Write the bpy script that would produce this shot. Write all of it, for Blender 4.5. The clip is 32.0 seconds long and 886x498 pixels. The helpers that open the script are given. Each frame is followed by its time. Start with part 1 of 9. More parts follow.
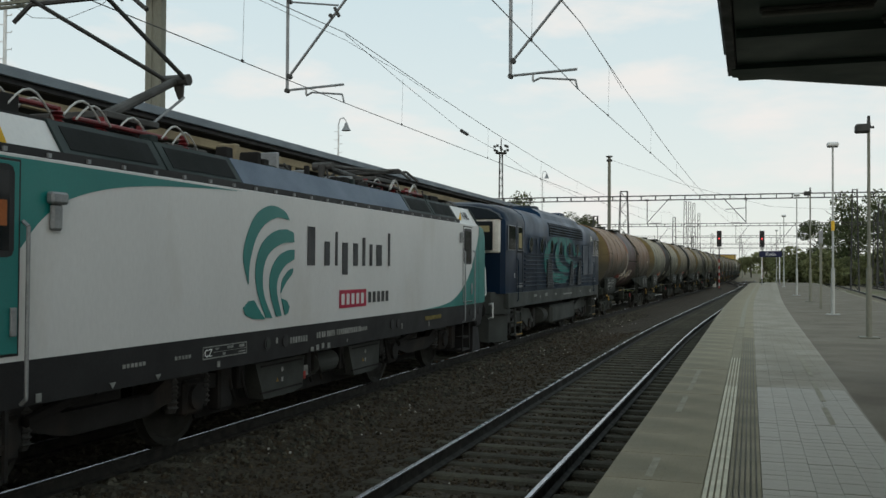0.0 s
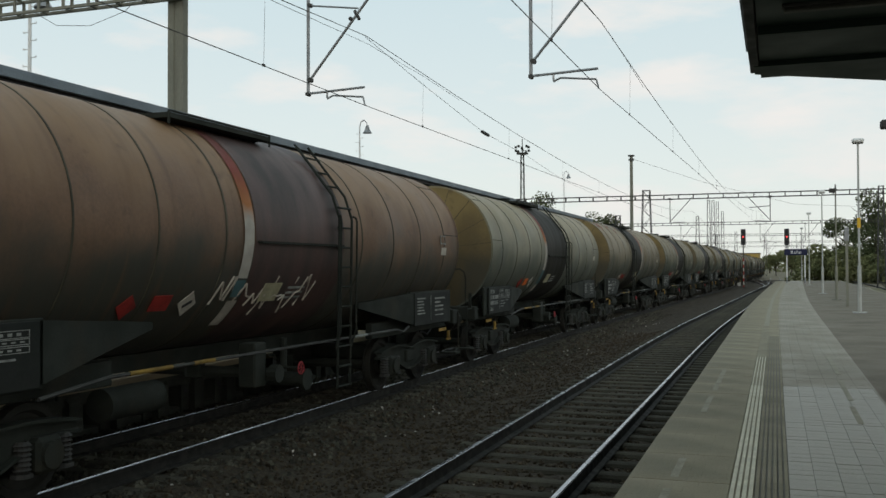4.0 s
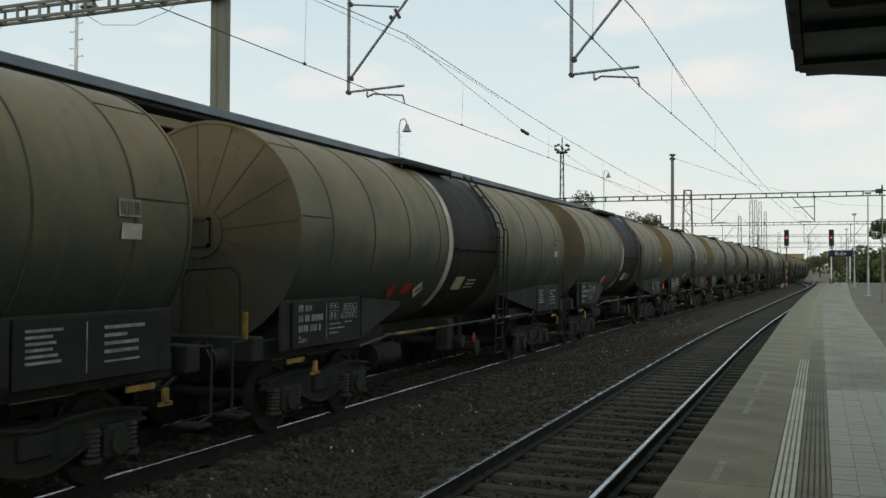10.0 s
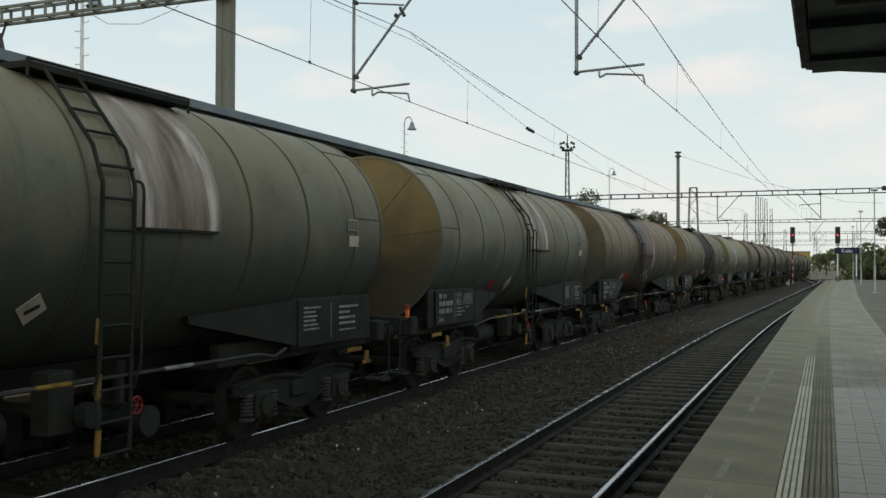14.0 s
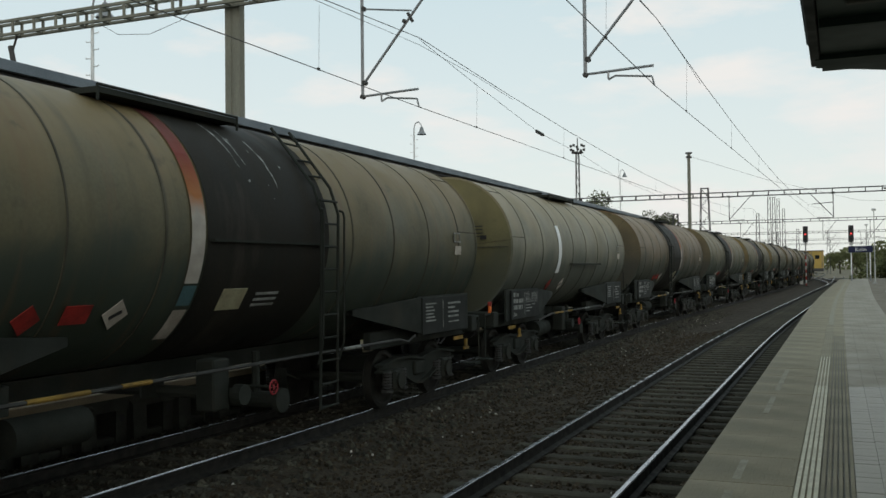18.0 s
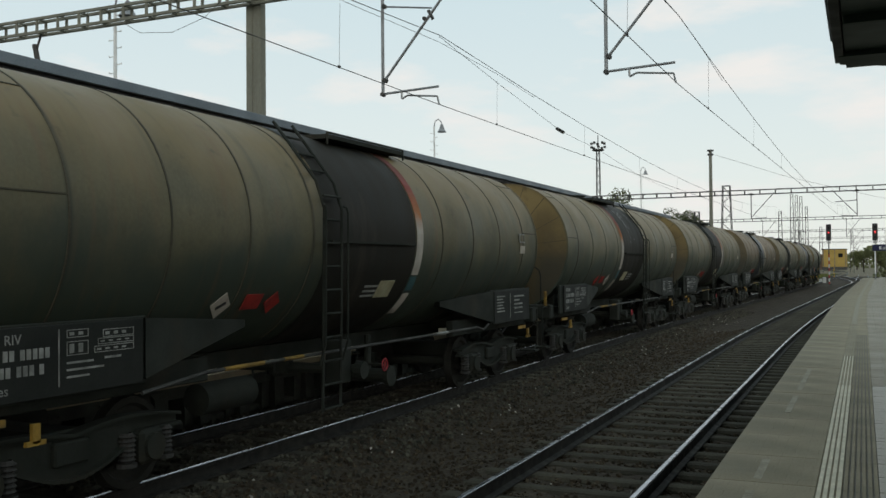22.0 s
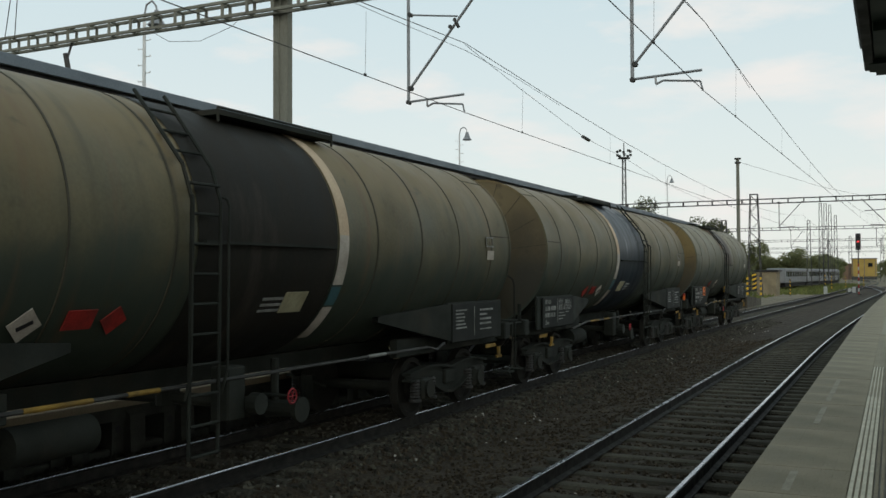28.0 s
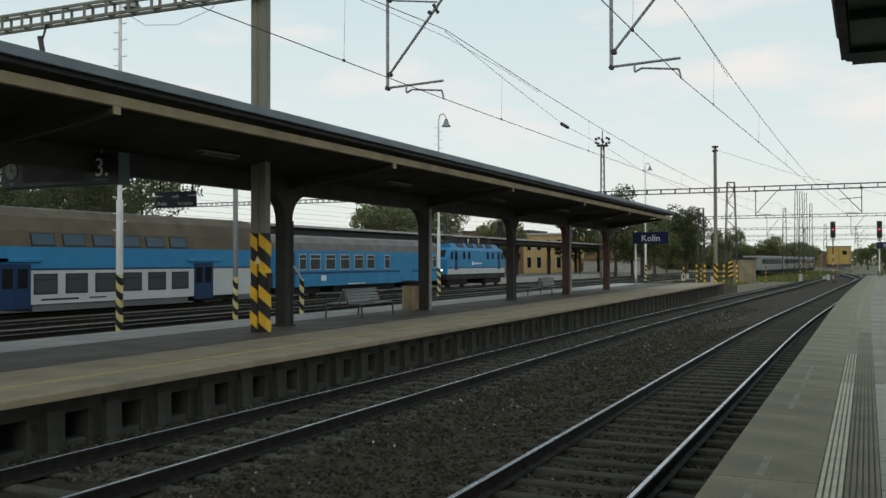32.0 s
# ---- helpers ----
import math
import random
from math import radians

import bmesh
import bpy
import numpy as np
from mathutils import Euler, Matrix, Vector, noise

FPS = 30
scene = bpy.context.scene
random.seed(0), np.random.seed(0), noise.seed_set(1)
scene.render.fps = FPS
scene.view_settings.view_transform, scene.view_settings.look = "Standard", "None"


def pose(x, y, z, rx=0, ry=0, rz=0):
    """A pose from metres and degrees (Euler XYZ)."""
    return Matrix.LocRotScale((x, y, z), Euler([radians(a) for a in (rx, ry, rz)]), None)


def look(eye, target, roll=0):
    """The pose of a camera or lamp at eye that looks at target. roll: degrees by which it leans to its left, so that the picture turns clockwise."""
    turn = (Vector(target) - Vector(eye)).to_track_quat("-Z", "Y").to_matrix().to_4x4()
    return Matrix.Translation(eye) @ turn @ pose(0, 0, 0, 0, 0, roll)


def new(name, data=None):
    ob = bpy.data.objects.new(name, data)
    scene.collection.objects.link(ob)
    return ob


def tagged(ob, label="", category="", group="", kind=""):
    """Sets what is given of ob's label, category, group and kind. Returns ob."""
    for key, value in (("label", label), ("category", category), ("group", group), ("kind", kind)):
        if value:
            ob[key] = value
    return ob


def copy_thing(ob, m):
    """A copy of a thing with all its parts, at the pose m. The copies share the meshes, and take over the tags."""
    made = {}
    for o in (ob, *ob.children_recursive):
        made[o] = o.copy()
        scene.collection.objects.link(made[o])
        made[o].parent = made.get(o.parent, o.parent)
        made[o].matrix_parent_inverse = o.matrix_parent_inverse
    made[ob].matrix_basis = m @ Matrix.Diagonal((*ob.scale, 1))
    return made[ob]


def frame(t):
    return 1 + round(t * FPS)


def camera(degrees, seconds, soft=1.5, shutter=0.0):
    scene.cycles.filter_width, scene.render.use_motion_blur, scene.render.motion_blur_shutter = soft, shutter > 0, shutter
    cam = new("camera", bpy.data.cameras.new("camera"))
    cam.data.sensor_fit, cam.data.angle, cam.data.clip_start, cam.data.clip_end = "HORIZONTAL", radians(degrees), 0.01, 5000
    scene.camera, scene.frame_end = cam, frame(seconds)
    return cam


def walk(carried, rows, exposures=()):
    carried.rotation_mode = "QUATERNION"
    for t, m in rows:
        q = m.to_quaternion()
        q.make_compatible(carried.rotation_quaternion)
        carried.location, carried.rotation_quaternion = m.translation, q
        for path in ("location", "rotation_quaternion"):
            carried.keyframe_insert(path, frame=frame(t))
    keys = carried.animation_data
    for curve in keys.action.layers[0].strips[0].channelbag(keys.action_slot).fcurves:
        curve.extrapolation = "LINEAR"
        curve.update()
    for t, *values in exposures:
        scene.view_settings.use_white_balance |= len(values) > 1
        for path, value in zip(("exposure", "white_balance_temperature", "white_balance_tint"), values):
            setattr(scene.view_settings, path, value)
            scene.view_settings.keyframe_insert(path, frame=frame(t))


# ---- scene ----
# The camera: a hand-held phone on the platform, turning slowly to its left.
# Rows: seconds, yaw to the left from +y, pitch up, lean (degrees).
PATH = [
    (0.0, 18.32, 1.09, 0.36),
    (0.5, 18.81, 1.00, 0.28),
    (1.0, 19.17, 0.89, 0.20),
    (1.5, 19.45, 0.75, 0.30),
    (2.0, 19.45, 0.84, 0.30),
    (2.5, 19.47, 0.86, 0.11),
    (3.0, 19.55, 1.05, -0.01),
    (3.5, 19.53, 1.22, -0.10),
    (5.5, 20.34, 0.85, -0.32),
    (6.0, 20.08, 0.81, 0.07),
    (6.5, 20.34, 0.65, 0.10),
    (7.0, 20.62, 0.58, 0.08),
    (7.5, 20.79, 0.57, -0.06),
    (8.0, 21.03, 0.61, -0.17),
    (8.5, 21.20, 0.52, -0.21),
    (9.0, 21.68, 0.67, -0.29),
    (9.5, 21.96, 0.89, -0.12),
    (10.0, 22.06, 1.08, 0.28),
    (10.5, 22.14, 0.96, 0.44),
    (11.0, 22.24, 0.89, 0.52),
    (11.5, 22.34, 0.94, 0.54),
    (12.0, 22.57, 0.84, 0.56),
    (12.5, 22.70, 0.77, 0.43),
    (13.0, 22.61, 0.82, 0.34),
    (13.5, 22.44, 0.93, 0.30),
    (14.0, 22.39, 0.96, 0.18),
    (14.5, 22.69, 1.16, -0.06),
    (16.5, 22.62, 1.40, -0.41),
    (17.0, 22.67, 1.36, -0.48),
    (17.5, 22.85, 1.29, -0.75),
    (18.0, 23.09, 1.24, -0.65),
    (18.5, 23.28, 1.30, -0.72),
    (19.0, 23.44, 1.40, -0.69),
    (19.5, 23.66, 1.43, -0.67),
    (20.0, 23.87, 1.56, -0.53),
    (20.5, 23.91, 1.46, -0.56),
    (21.0, 23.76, 1.46, -0.45),
    (21.5, 23.90, 1.26, -0.51),
    (22.0, 24.32, 1.10, -0.51),
    (22.5, 24.69, 1.03, -0.64),
    (23.0, 25.04, 1.14, -0.73),
    (23.5, 25.77, 1.44, -0.73),
    (24.0, 26.19, 1.60, -0.56),
    (24.5, 26.39, 1.66, -0.61),
    (25.0, 26.63, 1.76, -0.45),
    (25.5, 26.45, 1.76, -0.30),
    (26.0, 26.32, 1.83, -0.25),
    (26.5, 26.23, 1.92, -0.16),
    (28.5, 25.72, 1.51, -0.25),
    (29.0, 25.56, 1.51, -0.14),
    (29.5, 25.36, 1.38, -0.02),
    (30.0, 25.61, 1.27, 0.05),
    (30.5, 25.55, 1.11, -0.05),
    (31.0, 25.32, 0.96, -0.10),
    (31.5, 25.04, 0.82, -0.07),
    (32.0, 24.54, 0.76, -0.10),
]
EYE = (0.0, 0.0, 1.623)
cam = camera(51.0, 32.0)


def cam_pose(yaw, pitch, lean):
    y, p = radians(yaw), radians(pitch)
    ahead = Vector((-math.sin(y) * math.cos(p), math.cos(y) * math.cos(p), math.sin(p)))
    return look(EYE, Vector(EYE) + ahead, lean)


walk(cam, [(t, cam_pose(a, b, c)) for t, a, b, c in PATH], [(0, 0.0), (32, 0.0)])

# ---- plan (metres): z = 0 is the near platform's surface, +y runs along the tracks ----
ZR = -0.551                 # top of rail
XA, XB = -2.755, -7.523     # centre of the near track and of the goods train's track
EDGE = -1.09                # near platform's edge
FAR_EDGE, ZL = -9.15, 0.0   # far platform's edge and its surface


def bend(y):
    """How far the tracks swing to the right at y."""
    a, b, m = 24.0, 42.0, 0.029
    if y < a:
        return 0.0
    if y < b:
        return m * (y - a) ** 2 / (2 * (b - a))
    if y < 115:
        return m * (b - a) / 2 + m * (y - b)
    return m * (b - a) / 2 + m * (115 - b) + 12 * m * (1 - math.exp(-(y - 115) / 12))


def bend_train(y):
    """The goods train's track: a flatter swing after the station, then off to the left."""
    if y < 80:
        return bend(y)
    u = min(y, 110.0) - 80
    x = bend(80) + 0.029 * u - 0.0002 * u * u + 0.017 * max(0.0, y - 110)
    return x - 0.0006 * max(0.0, y - 205) ** 2


# ---- world, sun, exposure ----
world = bpy.data.worlds.new("evening_sky")
scene.world = world
world.use_nodes = True
wn, wl = world.node_tree.nodes, world.node_tree.links
wn.clear()
sky = wn.new("ShaderNodeTexSky")
sky.sky_type, sky.sun_disc = "NISHITA", False
sky.sun_elevation, sky.sun_rotation = radians(14), radians(150)
sky.air_density, sky.dust_density, sky.ozone_density = 1.0, 2.0, 1.5
geo = wn.new("ShaderNodeTexCoord")
stretch = wn.new("ShaderNodeMapping")
stretch.inputs["Scale"].default_value = (2.6, 2.6, 9.0)
puffs = wn.new("ShaderNodeTexNoise")
puffs.inputs["Scale"].default_value, puffs.inputs["Detail"].default_value, puffs.inputs["Roughness"].default_value = 1.6, 7, 0.55
ramp = wn.new("ShaderNodeValToRGB")
ramp.color_ramp.elements[0].position, ramp.color_ramp.elements[1].position = 0.485, 0.64
ramp.color_ramp.elements[0].color, ramp.color_ramp.elements[1].color = (0, 0, 0, 1), (1, 1, 1, 1)
rise = wn.new("ShaderNodeSeparateXYZ")
height = wn.new("ShaderNodeValToRGB")
height.color_ramp.elements[0].position, height.color_ramp.elements[1].position = 0.0, 0.42
height.color_ramp.elements[0].color, height.color_ramp.elements[1].color = (0.912, 0.940, 0.890, 1), (0.602, 0.784, 0.842, 1)
veil = wn.new("ShaderNodeMixRGB")
veil.inputs[0].default_value = 0.85
scaled = wn.new("ShaderNodeMixRGB")
scaled.blend_type, scaled.inputs[0].default_value, scaled.inputs[2].default_value = "MULTIPLY", 1.0, (0.1, 0.1, 0.1, 1)
clouds = wn.new("ShaderNodeMixRGB")
clouds.inputs[2].default_value = (0.870, 0.850, 0.820, 1)
soft_cloud = wn.new("ShaderNodeMath")
soft_cloud.operation, soft_cloud.inputs[1].default_value = "MULTIPLY", 0.95
back, wout = wn.new("ShaderNodeBackground"), wn.new("ShaderNodeOutputWorld")
back.inputs["Strength"].default_value = 1.0
wl.new(geo.outputs["Generated"], stretch.inputs["Vector"])
wl.new(stretch.outputs[0], puffs.inputs["Vector"])
wl.new(puffs.outputs["Fac"], ramp.inputs[0])
wl.new(geo.outputs["Generated"], rise.inputs[0])
wl.new(rise.outputs["Z"], height.inputs[0])
wl.new(sky.outputs[0], scaled.inputs[1])
wl.new(scaled.outputs[0], veil.inputs[1])
wl.new(height.outputs[0], veil.inputs[2])
wl.new(veil.outputs[0], clouds.inputs[1])
wl.new(ramp.outputs[0], soft_cloud.inputs[0])
wl.new(soft_cloud.outputs[0], clouds.inputs[0])
wl.new(clouds.outputs[0], back.inputs["Color"])
wl.new(back.outputs[0], wout.inputs["Surface"])

sun_data = bpy.data.lights.new("sun", "SUN")
sun_data.energy, sun_data.angle, sun_data.color = 0.5, radians(20), (1.0, 0.93, 0.84)
sun = new("sun", sun_data)
sun.matrix_world = look((0, 0, 50), (-22, 40, 36))


# ---- mesh helpers ----
class Mesh:
    """Collects vertices and faces of one part; slot picks a material."""

    def __init__(self):
        self.v, self.f, self.s, self.slot = [], [], [], 0

    def face(self, *ids):
        self.f.append(ids)
        self.s.append(self.slot)

    def poly(self, pts):
        n = len(self.v)
        self.v += [tuple(p) for p in pts]
        self.face(*range(n, n + len(pts)))

    def box(self, x0, x1, y0, y1, z0, z1, m=None, c=0.0):
        """An axis-aligned block, chamfered by c, turned by m."""
        x0, x1, y0, y1, z0, z1 = min(x0, x1), max(x0, x1), min(y0, y1), max(y0, y1), min(z0, z1), max(z0, z1)
        n = len(self.v)
        if c <= 0:
            pts = [(x, y, z) for z in (z0, z1) for y in (y0, y1) for x in (x0, x1)]
            faces = [(0, 2, 3, 1), (4, 5, 7, 6), (0, 1, 5, 4), (2, 6, 7, 3), (0, 4, 6, 2), (1, 3, 7, 5)]
        else:
            pts, ids = [], {}
            lo, hi = (x0, y0, z0), (x1, y1, z1)
            for sx in (0, 1):
                for sy in (0, 1):
                    for sz in (0, 1):
                        sg = (sx, sy, sz)
                        for ax in range(3):
                            p = []
                            for k in range(3):
                                e = hi[k] if sg[k] else lo[k]
                                p.append(e if k == ax else e + (-c if sg[k] else c))
                            ids[(sx, sy, sz, ax)] = len(pts)
                            pts.append(tuple(p))
            faces = []
            for ax in range(3):
                a, b = [k for k in range(3) if k != ax]
                for s in (0, 1):
                    q = []
                    for u, w in ((0, 0), (1, 0), (1, 1), (0, 1)):
                        sg = [0, 0, 0]
                        sg[ax], sg[a], sg[b] = s, u, w
                        q.append(ids[(*sg, ax)])
                    faces.append(tuple(q))
                for u in (0, 1):
                    for w in (0, 1):
                        sg0, sg1 = [0, 0, 0], [0, 0, 0]
                        sg0[a], sg0[b], sg1[a], sg1[b], sg1[ax] = u, w, u, w, 1
                        faces.append((ids[(*sg0, a)], ids[(*sg0, b)], ids[(*sg1, b)], ids[(*sg1, a)]))
            for sx in (0, 1):
                for sy in (0, 1):
                    for sz in (0, 1):
                        faces.append(tuple(ids[(sx, sy, sz, ax)] for ax in range(3)))
        if m is not None:
            pts = [tuple(m @ Vector(p)) for p in pts]
        self.v += pts
        for f in faces:
            self.face(*[n + i for i in f])
        return self

    def prism(self, outline, axis, a, b, m=None):
        """An outline (two coordinates, in axis order) pushed along an axis from a to b."""
        n, k = len(self.v), len(outline)
        put = {"x": lambda p, e: (e, p[0], p[1]), "y": lambda p, e: (p[0], e, p[1]), "z": lambda p, e: (p[0], p[1], e)}[axis]
        pts = [put(p, e) for e in (a, b) for p in outline]
        if m is not None:
            pts = [tuple(m @ Vector(p)) for p in pts]
        self.v += pts
        self.face(*range(n, n + k))
        self.face(*range(n + 2 * k - 1, n + k - 1, -1))
        for i in range(k):
            j = (i + 1) % k
            self.face(n + i, n + j, n + k + j, n + k + i)
        return self

    def rod(self, p, q, r, r2=None, n=8, caps=True):
        """A round bar from p to q."""
        p, q = Vector(p), Vector(q)
        w = (q - p).normalized()
        u = w.orthogonal().normalized()
        v = w.cross(u)
        i0 = len(self.v)
        for c, rr in ((p, r), (q, r if r2 is None else r2)):
            for i in range(n):
                a = 2 * math.pi * i / n
                self.v.append(tuple(c + rr * (math.cos(a) * u + math.sin(a) * v)))
        for i in range(n):
            j = (i + 1) % n
            self.face(i0 + i, i0 + j, i0 + n + j, i0 + n + i)
        if caps:
            self.face(*range(i0 + n - 1, i0 - 1, -1))
            self.face(*range(i0 + n, i0 + 2 * n))
        return self

    def tube(self, path, r, n=6):
        for a, b in zip(path, path[1:]):
            self.rod(a, b, r, n=n)
        return self

    def sweep(self, section, path, closed=True):
        """A section (x, z) carried along a list of (x, y, z) with its axes kept upright."""
        k, n = len(section), len(self.v)
        for px, py, pz in path:
            self.v += [(px + a, py, pz + b) for a, b in section]
        for i in range(len(path) - 1):
            for j in range(k if closed else k - 1):
                j2 = (j + 1) % k
                self.face(n + i * k + j, n + i * k + j2, n + (i + 1) * k + j2, n + (i + 1) * k + j)
        if closed:
            self.face(*range(n, n + k))
            self.face(*range(n + len(path) * k - 1, n + (len(path) - 1) * k - 1, -1))
        return self

    def lathe(self, profile, centre, axis="y", n=32, a0=0.0, a1=2 * math.pi):
        """Rings (place along axis, radius) round an axis."""
        cx, cy, cz = centre
        full = abs(a1 - a0 - 2 * math.pi) < 1e-6
        m = n if full else n + 1
        i0 = len(self.v)
        for d, r in profile:
            for i in range(m):
                a = a0 + (a1 - a0) * i / n
                c, s = r * math.cos(a), r * math.sin(a)
                self.v.append({"y": (cx + c, cy + d, cz + s), "x": (cx + d, cy + c, cz + s), "z": (cx + c, cy + s, cz + d)}[axis])
        for k in range(len(profile) - 1):
            for i in range(n):
                j = (i + 1) % m
                self.face(i0 + k * m + i, i0 + k * m + j, i0 + (k + 1) * m + j, i0 + (k + 1) * m + i)
        return self

    def data(self, name, mats, smooth=False, fix=True):
        me = bpy.data.meshes.new(name)
        me.from_pydata(self.v, [], self.f)
        for m in mats if isinstance(mats, (list, tuple)) else [mats]:
            me.materials.append(m)
        if any(self.s):
            me.polygons.foreach_set("material_index", self.s)
        if fix:
            bm = bmesh.new()
            bm.from_mesh(me)
            bmesh.ops.recalc_face_normals(bm, faces=bm.faces)
            bm.to_mesh(me)
            bm.free()
        if smooth:
            me.shade_smooth()
            me.set_sharp_from_angle(angle=radians(35))
        me.update()
        return me


def thing(name, label, category, group="", kind="", at=(0, 0, 0)):
    ob = new(name)
    ob.empty_display_size = 0.2
    ob.location = at
    return tagged(ob, label, category, group, kind)


def part(name, mesh, material, parent, label="", smooth=False):
    """One mesh object under a thing or a part; mesh in the thing's own space."""
    ob = new(name, mesh if isinstance(mesh, bpy.types.Mesh) else mesh.data(name, material, smooth))
    ob.parent = parent
    return tagged(ob, label)


def solid(name, mesh, material, label, category, group="", kind="", smooth=False, at=(0, 0, 0)):
    """A thing of one mesh."""
    ob = new(name, mesh if isinstance(mesh, bpy.types.Mesh) else mesh.data(name, material, smooth))
    ob.location = at
    return tagged(ob, label, category, group, kind)


# ---- materials ----
def material(name, base, rough=0.6, metal=0.0, other=None, scale=3.0, mix=0.5, fine=40.0, grain=0.12, bump=0.0, bump_scale=60.0, stretch=(1, 1, 1),
             stain=None, stain_scale=0.8, stain_at=(0.5, 0.7), island=0.0, each=0.0, spec=0.25, coat=0.0):
    """A painted, stained or rough surface: two scales of mottling, stains of their own shape, fine relief."""
    mt = bpy.data.materials.new(name)
    mt.use_nodes = True
    n, l = mt.node_tree.nodes, mt.node_tree.links
    bs = n["Principled BSDF"]
    bs.inputs["Metallic"].default_value = metal
    bs.inputs["Specular IOR Level"].default_value = spec
    bs.inputs["Coat Weight"].default_value = coat
    co, mp = n.new("ShaderNodeTexCoord"), n.new("ShaderNodeMapping")
    mp.inputs["Scale"].default_value = stretch
    l.new(co.outputs["Object"], mp.inputs["Vector"])

    def noise_node(s, d=6):
        t = n.new("ShaderNodeTexNoise")
        t.inputs["Scale"].default_value, t.inputs["Detail"].default_value = s, d
        l.new(mp.outputs[0], t.inputs["Vector"])
        return t

    def mixer(kind, fac, a, b):
        m = n.new("ShaderNodeMixRGB")
        m.blend_type = kind
        for sock, val in ((m.inputs[0], fac), (m.inputs[1], a), (m.inputs[2], b)):
            if isinstance(val, bpy.types.NodeSocket):
                l.new(val, sock)
            elif isinstance(val, tuple):
                sock.default_value = (*val, 1) if len(val) == 3 else val
            else:
                sock.default_value = val
        return m.outputs[0]

    def ramped(sock, a, b, lo=0.0, hi=1.0):
        r = n.new("ShaderNodeMapRange")
        r.inputs["From Min"].default_value, r.inputs["From Max"].default_value = a, b
        r.inputs["To Min"].default_value, r.inputs["To Max"].default_value = lo, hi
        l.new(sock, r.inputs["Value"])
        return r.outputs[0]

    broad = noise_node(scale)
    other = other or tuple(v * 0.7 for v in base)
    colour = mixer("MIX", ramped(broad.outputs["Fac"], 0.35, 0.65, 0.0, mix), base, other)
    if stain:
        blot = noise_node(stain_scale, 8)
        colour = mixer("MIX", ramped(blot.outputs["Fac"], *stain_at), colour, stain)
    g = noise_node(fine, 3)
    colour = mixer("MULTIPLY", 1.0, colour, mixer("MIX", ramped(g.outputs["Fac"], 0.3, 0.7), (1 - grain,) * 3, (1 + grain,) * 3))
    if island or each:
        info = n.new("ShaderNodeNewGeometry") if island else n.new("ShaderNodeObjectInfo")
        a = island or each
        sock = info.outputs["Random Per Island"] if island else info.outputs["Random"]
        colour = mixer("MULTIPLY", 1.0, colour, mixer("MIX", sock, (1 - a,) * 3, (1 + a,) * 3))
    l.new(colour, bs.inputs["Base Color"])
    l.new(ramped(broad.outputs["Fac"], 0.3, 0.7, max(0.03, rough - 0.1), min(1.0, rough + 0.1)), bs.inputs["Roughness"])
    if bump:
        t, b = noise_node(bump_scale, 4), n.new("ShaderNodeBump")
        b.inputs["Strength"].default_value, b.inputs["Distance"].default_value = 1.0, bump
        l.new(t.outputs["Fac"], b.inputs["Height"])
        l.new(b.outputs[0], bs.inputs["Normal"])
    return mt


def glowing(name, colour, strength):
    mt = bpy.data.materials.new(name)
    mt.use_nodes = True
    bs = mt.node_tree.nodes["Principled BSDF"]
    bs.inputs["Base Color"].default_value = (*colour, 1)
    bs.inputs["Emission Color"].default_value = (*colour, 1)
    bs.inputs["Emission Strength"].default_value = strength
    return mt


def glass(name, tint=(0.010, 0.012, 0.013), rough=0.06):
    """Dark window glass over an unlit inside."""
    mt = bpy.data.materials.new(name)
    mt.use_nodes = True
    bs = mt.node_tree.nodes["Principled BSDF"]
    bs.inputs["Base Color"].default_value = (*tint, 1)
    bs.inputs["Roughness"].default_value = rough
    bs.inputs["Specular IOR Level"].default_value = 0.16
    return mt


M_ballast = material("ballast", (0.041, 0.0315, 0.0195), 0.95, other=(0.026, 0.0205, 0.0128), scale=2.2, mix=0.8, fine=22, grain=0.5, bump=0.03, bump_scale=26, stain=(0.047, 0.038, 0.026), stain_scale=0.35, stain_at=(0.5, 0.75))
M_stone = material("ballast_stone", (0.056, 0.043, 0.0275), 0.95, other=(0.034, 0.027, 0.0172), scale=6, mix=0.8, island=0.45, grain=0.25)
M_grey_stone = material("grey_ballast_stone", (0.066, 0.063, 0.047), 0.95, other=(0.034, 0.032, 0.025), scale=6, mix=0.9, island=0.6, grain=0.25)
M_pale_stone = material("pale_stone", (0.42, 0.40, 0.36), 0.9, other=(0.25, 0.24, 0.22), scale=9, island=0.4)
M_rail = material("rusty_rail", (0.026, 0.024, 0.020), 0.75, metal=0.3, other=(0.013, 0.0135, 0.013), scale=7, mix=0.8)
M_shine = material("polished_rail_head", (0.36, 0.38, 0.42), 0.25, metal=1.0, other=(0.26, 0.28, 0.31), scale=3, grain=0.05)
M_sleeper = material("concrete_sleeper", (0.048, 0.044, 0.030), 0.95, other=(0.033, 0.030, 0.021), scale=3, mix=0.8, fine=30, grain=0.2, each=0.22, bump=0.004, bump_scale=50)
M_slab = material("platform_concrete", (0.244, 0.215, 0.146), 0.8, other=(0.178, 0.158, 0.108), scale=1.3, mix=0.7, fine=60, grain=0.14, stain=(0.138, 0.126, 0.093), stain_scale=0.9, stain_at=(0.52, 0.8), bump=0.0015, bump_scale=160, each=0.07)
